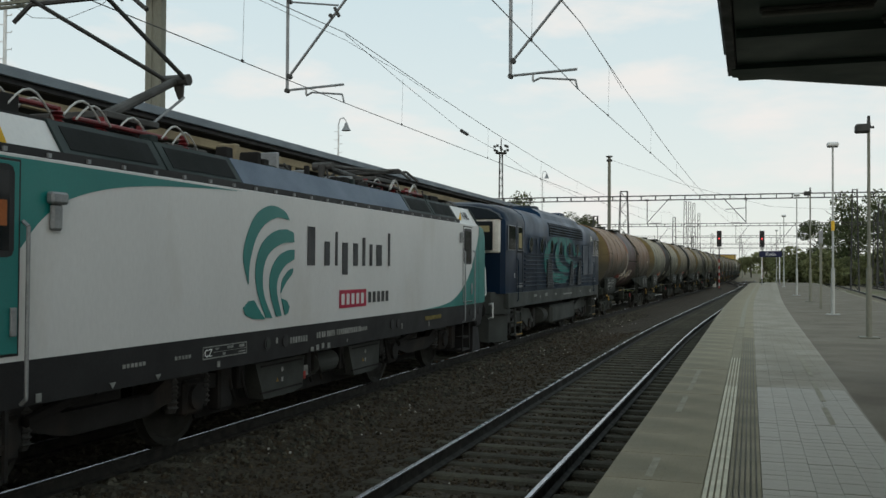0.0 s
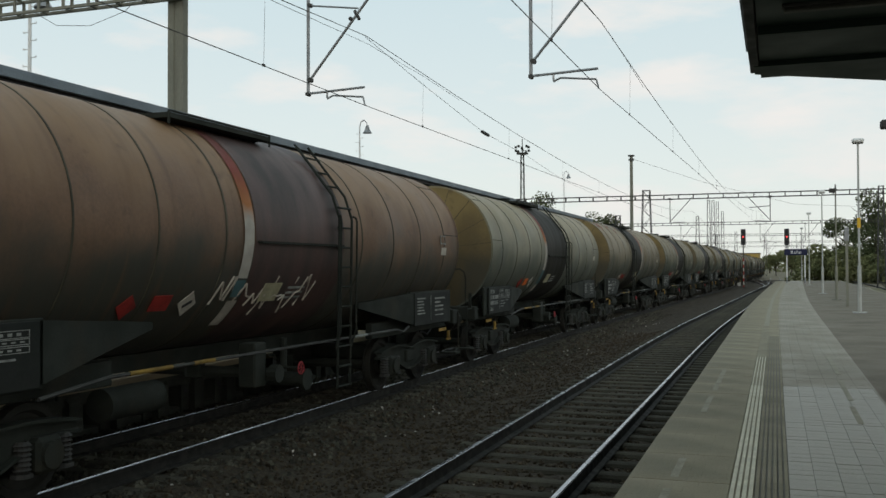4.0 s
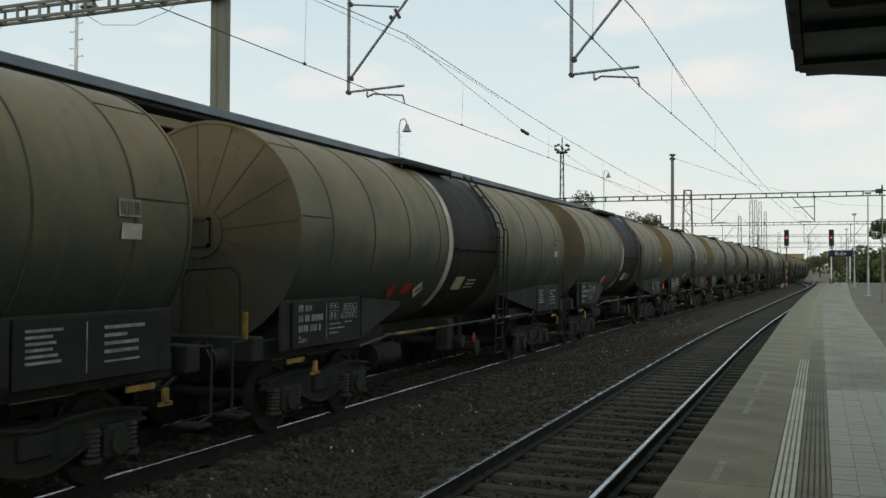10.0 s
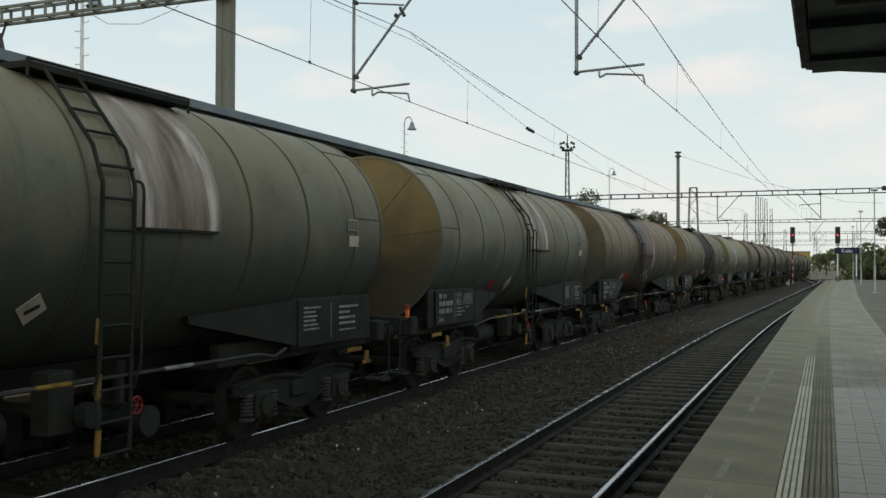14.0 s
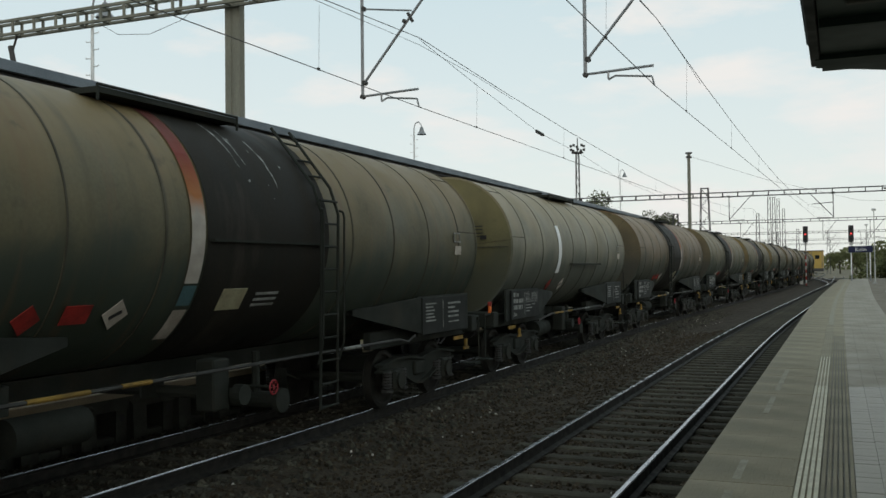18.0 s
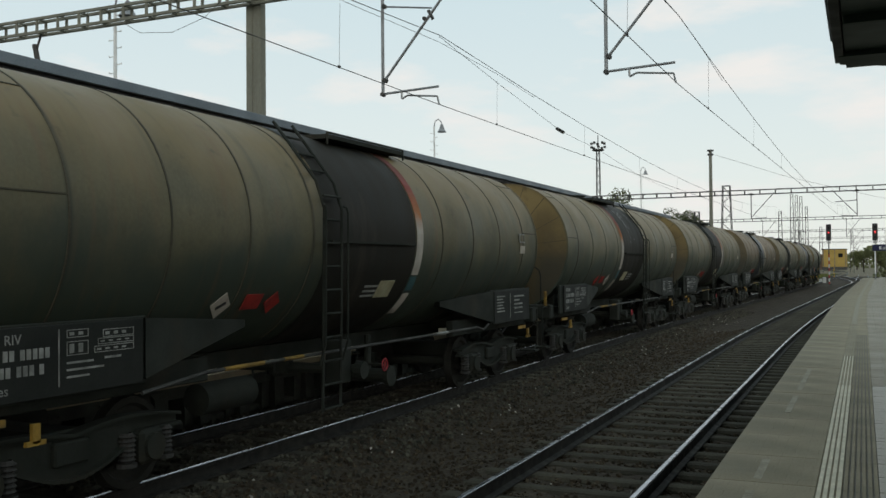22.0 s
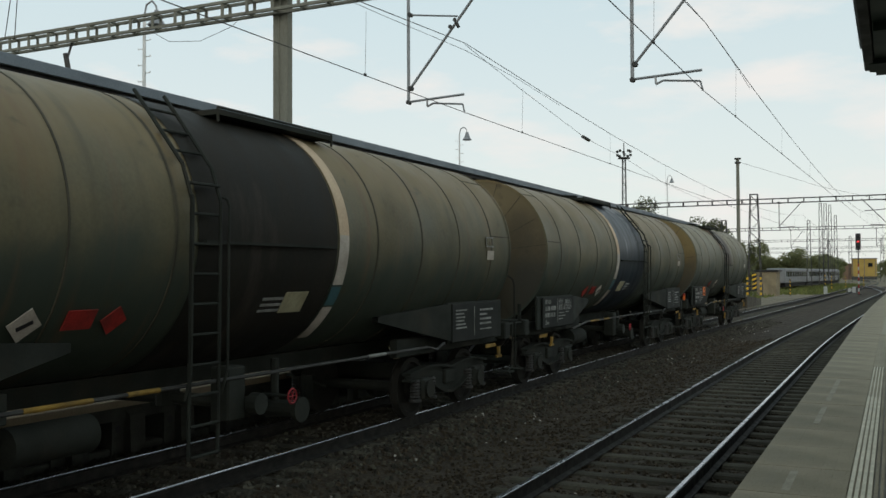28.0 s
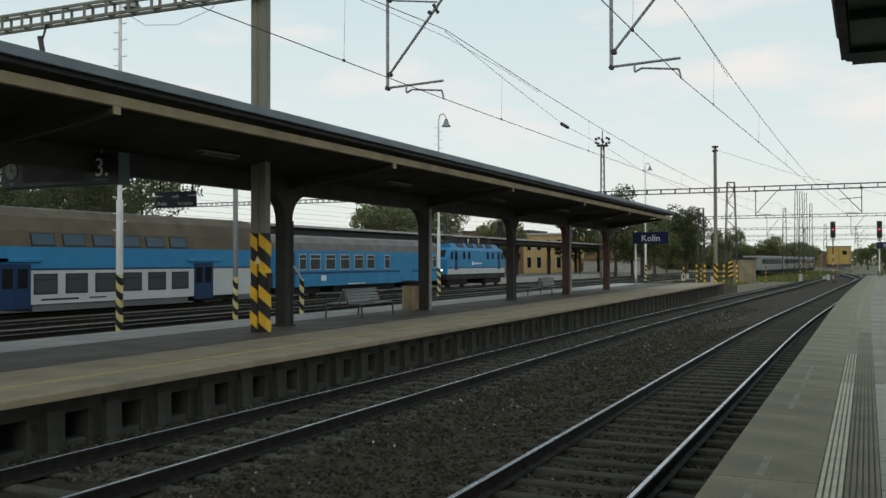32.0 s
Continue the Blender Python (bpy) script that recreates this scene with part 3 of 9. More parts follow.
hole_mesh = Mesh().rod((FAR_EDGE - 0.34, 0.75, -0.45), (FAR_EDGE - 0.326, 0.75, -0.45), 0.055, n=12).data("drain_hole", M_black)
sill = Mesh().box(FAR_EDGE - 0.60, FAR_EDGE - 0.34, 0.15, 0.635, -1.0, -0.70, c=0.02).data("sill_block", M_block)
for i in range(66):
    y = 5.70 + i * 1.0
    for nm, me in (("support_block", blk_mesh), ("recessed_pier", pier_mesh), ("sill_block", sill), ("drain_hole", hole_mesh)):
        ob = new(nm, me)
        ob.parent, ob.location = pl, (half(y), y, random.uniform(-0.004, 0.004) if nm == "sill_block" else 0)
# the platform's sloping end
m = Mesh()
b = half(72)
m.prism([(72, ZL - 0.03), (80, -0.45), (80, -0.95), (72, -0.95)], "x", -15.4 + b, FAR_EDGE + b)
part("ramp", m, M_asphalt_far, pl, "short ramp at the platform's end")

# ---- canopy of the far platform ----
M_tube = material("grey_light_cover", (0.10, 0.10, 0.09), 0.6, scale=3)
CX, EAVE = -14.1, -10.6
cn = thing("platform_canopy", "long butterfly platform canopy on steel columns with a grey edge", "canopy", kind="structure")
y0, y1 = -6.0, 57.0


def run(x, z, w, h, a=y0, b=y1, mesh=None):
    return (mesh or Mesh()).box(x - w / 2, x + w / 2, a, b, z - h / 2, z + h / 2)


roof = [(EAVE, 4.50), (EAVE, 4.56), (CX, 4.02), (2 * CX - EAVE, 4.56), (2 * CX - EAVE, 4.50), (CX, 3.92)]
part("roof", Mesh().prism(roof, "y", y0, y1), M_roofing, cn, "dark roofing")
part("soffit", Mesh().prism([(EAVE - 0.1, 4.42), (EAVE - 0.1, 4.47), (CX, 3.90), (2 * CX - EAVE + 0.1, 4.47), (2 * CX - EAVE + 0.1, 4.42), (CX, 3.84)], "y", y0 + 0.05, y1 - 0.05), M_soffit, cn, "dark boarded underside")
for s in (-1, 1):
    x = CX + s * (EAVE - CX)
    part("roof_edge", Mesh().box(x - 0.03, x + 0.05 * s, y0, y1 + 0.02, 4.44, 4.60, c=0.008), M_trim, cn, "blue-grey metal roof edge")
    part("gutter", Mesh().box(x - s * 0.16, x - s * 0.05, y0, y1, 4.36, 4.45), M_black, cn)
    part("edge_beam", Mesh().box(x - s * 0.28, x - s * 0.17, y0, y1, 4.085, 4.26, c=0.01), M_beam, cn, "ochre-painted edge beam")
m = Mesh().box(CX - 0.18, CX + 0.18, y0, y1, 3.42, 3.95)
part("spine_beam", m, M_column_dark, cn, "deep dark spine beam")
COLS = [3.0, 11.2, 20.7, 29.3, 38.0, 46.1, 54.2]
arch = [(0.17 + 0.76 * (1 - math.cos(math.pi / 2 * i / 8)), 2.66 + 0.76 * math.sin(math.pi / 2 * i / 8)) for i in range(9)]
for n, y in enumerate(COLS):
    m = Mesh()
    # shade put into the colour: nearer columns dark, the lit far ones brown-red
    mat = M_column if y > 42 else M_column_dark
    out = [(y - 0.17, ZL - 0.1)] + [(y - a, b) for a, b in arch] + [(y - 0.93, 3.43), (y + 0.93, 3.43)] + [(y + a, b) for a, b in reversed(arch)] + [(y + 0.17, ZL - 0.1)]
    m.prism(out, "x", CX - 0.15, CX + 0.15)
    col = part("column", m, mat, cn, "brown-red steel column with curved haunches" if mat is M_column else "steel column with curved haunches, darkened for shade")
    part("flange", Mesh().box(CX + 0.151, CX + 0.175, y - 0.2, y - 0.13, ZL - 0.1, 2.7).box(CX + 0.151, CX + 0.175, y + 0.13, y + 0.2, ZL - 0.1, 2.7), mat, col)
    part("column_foot", Mesh().box(CX - 0.22, CX + 0.22, y - 0.24, y + 0.24, ZL - 0.1, ZL - 0.05, c=0.01), M_column_dark, col)
    for s in (-1, 1):
        # one bracket in two colours: shaded arm painted dark, lit end ochre
        a = [(CX, 3.5), (CX, 3.92), (CX + s * 3.30, 4.085), (CX + s * 3.30, 3.97)]
        arm = part("bracket_arm", Mesh().prism(a, "y", y - 0.06, y + 0.06), M_column_dark, cn, "tapering roof bracket, coloured dark for shade")
        part("bracket_tip", Mesh().box(CX + s * 3.301, CX + s * 3.33, y - 0.075, y + 0.075, 3.955, 4.085), M_beam, arm, "ochre bracket end, coloured as lit")
    if n in (1, 3, 5):
        part("downpipe", Mesh().rod((CX + 0.26, y - 0.06, ZL - 0.1), (CX + 0.26, y - 0.06, 3.45), 0.055, n=10), M_steel, cn, "grey downpipe beside a column")
for y in (16.5, 25.2, 33.6, 42, 50):
    lamp = thing("canopy_light", "switched-off fluorescent light under the canopy", "ceiling light", "lights under the canopy", at=(CX + 1.15, y, 3.98))
    part("housing", Mesh().box(-0.10, 0.10, -0.65, 0.65, 0.0, 0.05, c=0.01), M_steel, lamp)
    part("diffuser", Mesh().box(-0.085, 0.085, -0.62, 0.62, -0.05, 0.0, c=0.02), M_tube, lamp)

# ---- canopy of the near platform, over the camera ----
cr = thing("near_canopy", "dark platform canopy overhead with a stepped metal edge", "canopy", kind="structure")
XE = -0.30
part("roof", Mesh().prism([(XE, 4.66), (XE, 4.74), (2.75, 4.68), (5.8, 4.74), (5.8, 4.66), (2.75, 4.61)], "y", -25, 14.6), M_roofing, cr)
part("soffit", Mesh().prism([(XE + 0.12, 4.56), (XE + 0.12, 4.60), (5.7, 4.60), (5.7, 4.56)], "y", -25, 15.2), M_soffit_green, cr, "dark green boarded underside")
part("roof_edge", Mesh().box(XE - 0.05, XE + 0.02, -25, 13.4, 4.58, 4.80, c=0.01), M_trim, cr, "grey metal edge with a gutter step")
part("gutter", Mesh().box(XE - 0.02, XE + 0.10, -25, 14.5, 4.50, 4.62, c=0.01), M_black, cr)
m = Mesh()
m.prism([(XE + 0.04, 14.0), (XE + 0.04, 14.55), (1.99, 15.95), (4.3, 17.4), (6.0, 17.4), (6.0, 14.0)], "z", 4.49, 4.555)
part("end_panel", m, M_soffit_green, cr, "dark sloping end of the canopy")
for x, y in ((0.70, 11.05), (2.05, 11.75), (0.75, 8.2), (2.1, 8.9)):
    lamp = thing("canopy_light", "unlit fluorescent tube under the dark canopy", "ceiling light", "lights under the near canopy", at=(x, y, 4.50))
    part("housing", Mesh().box(-0.6, 0.6, -0.07, 0.07, 0.02, 0.061, c=0.01), M_darksteel, lamp)
    part("diffuser", Mesh().box(-0.58, 0.58, -0.05, 0.05, -0.03, 0.02, c=0.012), M_tube, lamp)
for y in (6.4, 9.2, 12.0):
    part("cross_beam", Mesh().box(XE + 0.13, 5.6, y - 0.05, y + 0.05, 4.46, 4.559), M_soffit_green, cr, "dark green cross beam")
for y in (-14, -5, 4, 13):
    m = Mesh().box(2.6, 2.9, y - 0.15, y + 0.15, 0, 4.12, c=0.02)
    part("column", m, M_column_dark, cr)
part("spine_beam", Mesh().box(2.6, 2.9, -25, 14.5, 3.7, 4.11), M_column_dark, cr)

# ---- overhead line ----
mast = thing("catenary_mast", "tall olive-grey steel catenary mast with striped base", "catenary mast", at=(-13.27, 18.5, 0))
m = Mesh()
for s in (-1, 1):
    m.box(s * 0.035, s * 0.215, -0.11, 0.11, 2.3, 9.6, c=0.015)
m.box(-0.04, 0.04, -0.08, 0.08, 2.3, 9.6)
part("shaft", m, M_mast, mast, "olive-grey twin shaft")
m = Mesh()
for s in (-1, 1):
    m.box(s * 0.03, s * 0.22, -0.115, 0.115, ZL - 0.09, 2.32, c=0.02)
m.box(-0.04, 0.04, -0.08, 0.08, ZL - 0.09, 2.3)
part("base", m, M_black, mast, "black base")
for s in (-1, 1):
    for i in range(4):
        z = 0.02 + i * 0.62
        m = Mesh()
        x0_, x1_ = (0.028, 0.222) if s > 0 else (-0.222, -0.028)
        a, b = z, z + 0.30
        k = 0.14
        m.v += [(x0_, -0.119, a + k), (x1_, -0.119, a), (x1_, -0.119, b), (x0_, -0.119, b + k), (x1_ + 0.002, -0.119, a), (x1_ + 0.002, 0.119, a - k), (x1_ + 0.002, 0.119, b - k), (x1_ + 0.002, -0.119, b)]
        m.face(0, 1, 2, 3)
        m.face(4, 5, 6, 7)
        part("stripe", m, M_yellow, mast, "yellow warning stripe")
part("junction_box", Mesh().box(0.225, 0.30, -0.08, 0.08, 1.0, 1.35, c=0.01), M_black, mast)
part("warning_sign", Mesh().prism([(-0.11, 1.56), (0.11, 1.56), (0.0, 1.76)], "y", -0.127, -0.121), M_paleyellow, mast, "small yellow warning triangle")


def truss(name, label, y, z, xa, xb, h=0.36, d=0.30, step=0.75, group="gantry beams", mat=M_darksteel):
    g = thing(name, label, "catenary gantry", group)
    m = Mesh()
    for zz in (z, z + h):
        for yy_ in (y - d / 2, y + d / 2):
            m.box(xa, xb, yy_ - 0.035, yy_ + 0.035, zz - 0.035, zz + 0.035)
    part("chords", m, mat, g)
    m = Mesh()
    n = int((xb - xa) / step)
    for i in range(n + 1):
        x = xa + i * step
        for yy_ in (y - d / 2, y + d / 2):
            m.box(x - 0.035, x + 0.035, yy_ - 0.02, yy_ + 0.02, z, z + h)
        m.box(x - 0.025, x + 0.025, y - d / 2, y + d / 2, z - 0.02, z + 0.02)
        m.box(x - 0.025, x + 0.025, y - d / 2, y + d / 2, z + h - 0.02, z + h + 0.02)
    part("lacing", m, mat, g)
    return g


gb = truss("gantry_beam", "long steel truss beam carrying the overhead lines", 18.2, 7.98, -44, 9.5, mat=M_mast)
m = Mesh()
m.rod((-20.0, 18.2, 7.98), (-20.25, 18.2, 7.4), 0.03)
m.rod((-20.25, 18.2, 7.7), (-20.12, 18.2, 7.2), 0.07)
part("insulator", m, M_darksteel, gb, "dark hanging insulator")
m = Mesh().rod((-22.4, 18.0, 8.3), (-18.0, 15.0, 10.5), 0.012, n=5).rod((-22.0, 18.0, 8.3), (-15.5, 13.0, 11.0), 0.012, n=5)
part("stay_wire", m, M_wire, gb)


def drop_arm(x, y, zlow, flip=1, top=8.0, lamp=False):
    """A tubular drop bracket with its registration arm."""
    g = thing("drop_bracket", "grey tubular drop bracket holding the contact wire", "catenary bracket", "drop brackets", at=(x, y, 0))
    part("drop_tube", Mesh().rod((0, 0, zlow), (0, 0, top), 0.034, n=10), M_steel, g)
    part("diagonal_tube", Mesh().rod((0.04 * flip, 0, zlow + 0.28), (2.25 * flip, 0, top), 0.027, n=10), M_steel, g)
    part("cross_tube", Mesh().rod((0, 0, zlow + 1.78), (1.1 * flip, 0, zlow + 1.62), 0.018, n=8), M_steel, g)
    part("register_tube", Mesh().rod((-0.02 * flip, 0, zlow + 0.01), (1.23 * flip, 0, zlow + 0.06), 0.024, n=10), M_steel, g)
    m = Mesh().rod((0.42 * flip, 0, zlow - 0.10), (0.42 * flip, 0, zlow + 0.02), 0.02)
    m.tube([(0.42 * flip, 0, zlow - 0.12), (0.55 * flip, 0, zlow - 0.06), (1.20 * flip, 0, zlow - 0.13), (1.24 * flip, 0, zlow - 0.30)], 0.018)
    part("steady_arm", m, M_steel, g)
    for a, b, c in ((0.0, zlow, 0.045), (0.05 * flip, zlow + 0.28, 0.05), (0.95 * flip, zlow + 1.42, 0.042), (0.04 * flip, zlow + 1.78, 0.045)):
        part("clamp", Mesh().rod((a, -0.05, b), (a, 0.05, b), c, n=8), M_darksteel, g)
    part("insulator", Mesh().rod((1.12 * flip, 0, zlow + 1.40), (1.02 * flip, 0, zlow + 1.58), 0.035, n=8), M_darksteel, g)
    return g


drop_arm(-8.75, 16.5, 5.10)
drop_arm(-4.18, 16.5, 5.12)


def wires(name, pts_contact, pts_carrier, label):
    """Contact wire and carrier wire with droppers between; points (x, y, z)."""
    g = thing(name, label, "overhead wire", "overhead wires", kind="structure")
    part("contact_wire", Mesh().tube(pts_contact, 0.0075, n=5), M_wire, g)
    part("carrier_wire", Mesh().tube(pts_carrier, 0.0075, n=5), M_wire, g)
    m = Mesh()

    def at(pts, y):
        for a, b in zip(pts, pts[1:]):
            if a[1] <= y <= b[1]:
                t = (y - a[1]) / (b[1] - a[1])
                return Vector(a).lerp(Vector(b), t)

    y = pts_contact[0][1] + 3.3
    while y < pts_contact[-1][1] - 1:
        p, q = at(pts_contact, y), at(pts_carrier, y)
        if q and 11 < y < 22:
            q.z = 5.82
        if p and q and (q - p).length > 0.12:
            m.rod(p, q, 0.0028, n=4)
            m.box(p.x - 0.012, p.x + 0.012, y - 0.03, y + 0.03, p.z - 0.012, p.z + 0.03)
        y += 6.8
    part("droppers", m, M_wire, g)
    return g


def carrier(spans):
    """Sagging carrier wire over spans of (x, y, z at the support)."""
    pts = []
    for (xa, ya, za), (xb, yb, zb) in zip(spans, spans[1:]):
        for i in range(13):
            t = i / 12
            pts.append((xa + (xb - xa) * t, ya + (yb - ya) * t, za + (zb - za) * t - 4 * 0.95 * t * (1 - t)))
    return pts


for nm, xs_, lab in (("overhead_line_goods", XB, "contact and carrier wires over the goods track"), ("overhead_line_near", XA, "contact and carrier wires over the near track")):
    st = (0.02, -0.32) if xs_ == XB else (-0.16, 0.25)
    bd = bend
    sup = [(xs_ - 0.2, -45, 4.80), (xs_ + st[0], 16.5, 4.80), (xs_ + bd(80) + st[1], 80, 4.95), (xs_ + bd(140) + 0.2, 140, 5.0), (xs_ + bd(200), 200, 5.0)]
    top = [(x + 0.02, y, z + (1.36 if xs_ == XB else 1.22)) for x, y, z in sup]
    wg = wires(nm, sup, carrier(top), lab)
    x_ = xs_ + st[0] + 0.02
    part("stitch_wire", Mesh().tube([(x_, 10.6, 5.80), (x_, 13.5, 5.90), (x_, 16.5, 6.02), (x_, 19.5, 5.98), (x_, 22.2, 5.87)], 0.0045, n=5), M_wire, wg)
solid("anchor_wire", Mesh().tube([(-7.5, 16.5, 6.14), (-7.65, 20.0, 5.88), (-7.95, 25.9, 5.55), (-8.25, 31.6, 5.60), (-8.62, 39.5, 5.42), (-9.3, 55, 5.6)], 0.0055, n=5).rod((-7.94, 25.6, 5.56), (-7.97, 26.3, 5.55), 0.05), M_wire, "thin anchor wire with a dark insulator", "overhead wire", "overhead wires")
solid("earth_wire", Mesh().tube([(-11.45, 80, 10.9), (-6, 90, 9.5), (2, 104, 8.2), (12, 120, 8.6)], 0.012, n=5), M_wire, "thin wire sagging from a mast's head", "overhead wire", "overhead wires")
solid("loop_wire", Mesh().tube([(-17.2, 18, 8.0), (-16.4, 18, 7.55), (-15.4, 18, 7.45), (-14.4, 18, 7.7), (-13.9, 18, 8.05)], 0.007, n=5), M_wire, "slack cable loop below the gantry beam", "overhead wire", "overhead wires")

# far gantries and masts
for y, z, xa, xb in ((80, 7.35, -46, 34), (140, 7.75, -30, 42), (200, 8.0, -60, 60), (260, 8.0, -60, 60), (330, 8.4, -70, 70)):
    truss("gantry_beam", "distant steel truss beam across the tracks", y, z, xa, xb, step=1.2)
    for x in ((-8.3, -0.35) if y == 80 else (-13, -2, 4)):
        g = thing("drop_bracket", "distant tubular drop bracket", "catenary bracket", "drop brackets", at=(x, y, 0))
        f = -1 if y == 80 and x > -1 else 1
        part("drop_tube", Mesh().rod((0, 0, 5.3), (0, 0, z + 0.1), 0.035), M_darksteel, g)
        part("diagonal_tube", Mesh().rod((0, 0, 5.45), (1.8 * f, 0, z + 0.1), 0.03), M_darksteel, g)
        part("register_tube", Mesh().rod((0, 0, 5.35), (1.2 * f, 0, 5.42), 0.025), M_darksteel, g)
        part("beam_clamp", Mesh().box(-0.14, 0.14, -0.42, 0.42, z - 0.05, z + 0.05), M_darksteel, g)
        if f < 0:
            part("cross_tube", Mesh().rod((0, 0, 6.6), (-1.6, 0, 6.5), 0.03), M_darksteel, g)


def round_mast(x, y, h, r=0.16, striped=True, z0=-0.5, label="tall round grey catenary mast with a striped base"):
    g = thing("catenary_mast", label, "catenary mast", "far masts", at=(x, y, z0))
    part("shaft", Mesh().rod((0, 0, 1.9 if striped else 0), (0, 0, h), r, r * 0.8, n=12), M_mast, g, smooth=True)
    part("cap", Mesh().rod((0, 0, h), (0, 0, h + 0.12), r * 1.7, n=10).rod((0, 0, h - 0.35), (0, 0, h - 0.2), r * 1.5, n=10), M_darksteel, g)
    if striped:
        stripes(g, r * 1.06, 0, 1.9, 0.27)
    return g


def slanted_band(r, z0, z1, zlo, zhi, n=10):
    """A band round a post that runs down to one side."""
    m, k = Mesh(), 1.1
    for z in (z0, z1):
        for i in range(n):
            a = 2 * math.pi * i / n
            m.v.append((r * math.cos(a), r * math.sin(a), min(zhi, max(zlo, z - k * r * math.cos(a)))))
    for i in range(n):
        j = (i + 1) % n
        m.face(i, j, n + j, n + i)
    return m


def stripes(g, r, z0, z1, step, a=None, b=None):
    n = int(round((z1 - z0) / step))
    for i in range(-1, n + 1):
        lo, hi = z0 + i * step, z0 + (i + 1) * step
        part("stripe", slanted_band(r, lo, hi, z0, z1), (a or M_yellow) if i % 2 else (b or M_black), g)


def lattice_mast(x, y, h, w=1.1, z0=-0.6, label="dark lattice steel catenary mast", striped=True):
    g = thing("lattice_mast", label, "lattice mast", "lattice masts", at=(x, y, z0))
    m = Mesh()
    tw = w * 0.55
    n = max(5, int(h / 0.9))
    for sx in (-1, 1):
        for sy in (-1, 1):
            m.rod((sx * w / 2, sy * w / 2, 0), (sx * tw / 2, sy * tw / 2, h), 0.045, n=5)
    for i in range(n):
        z, z2 = h * i / n, h * (i + 1) / n
        a, b = (w + (tw - w) * i / n) / 2, (w + (tw - w) * (i + 1) / n) / 2
        for s in (-1, 1):
            e = 1 if i % 2 else -1
            m.rod((-a * e, s * a, z), (b * e, s * b, z2), 0.022, n=4)
            m.rod((s * a, -a * e, z), (s * b, b * e, z2), 0.022, n=4)
    part("lattice", m, M_darksteel, g)
    part("head", Mesh().box(-tw / 2 - 0.05, tw / 2 + 0.05, -tw / 2 - 0.05, tw / 2 + 0.05, h, h + 0.06), M_darksteel, g)
    if striped:
        for sx in (-1, 1):
            for i in range(4):
                part("stripe_plate", Mesh().box(sx * w / 2 - 0.09, sx * w / 2 + 0.09, -w / 2 - 0.1, -w / 2 - 0.03, 0.1 + i * 0.5, 0.35 + i * 0.5), M_yellow, g, "yellow warning stripe")
    return g


round_mast(-11.5, 80, 11.6)
lattice_mast(-12.3, 96, 10.0, 1.25)

# ---- the goods train: where its vehicles stand along the track at each moment ----
A_LEN, B_LEN, A_TANK, B_TANK = 15.30, 12.84, 13.10, 10.55
ZC, RT = 2.61, 1.47


def gone(t):
    """Metres that the train has rolled past, speeding up slightly."""
    return -40.62356 + t * (8.920734 + t * (0.00754908 + t * (0.003218125 + t * (-0.0001383426 + t * 2.032201e-06))))


def train_pose(s, t, half):
    """A vehicle with its middle at s along the train and bogies half apart."""
    y = s - gone(t)
    a, b = bend_train(y - half), bend_train(y + half)
    return pose(XB + (a + b) / 2, y, ZR, 0, 0, -math.degrees(math.atan2(b - a, 2 * half)))


rolling = []    # (thing, place along the train, half the bogie spacing)

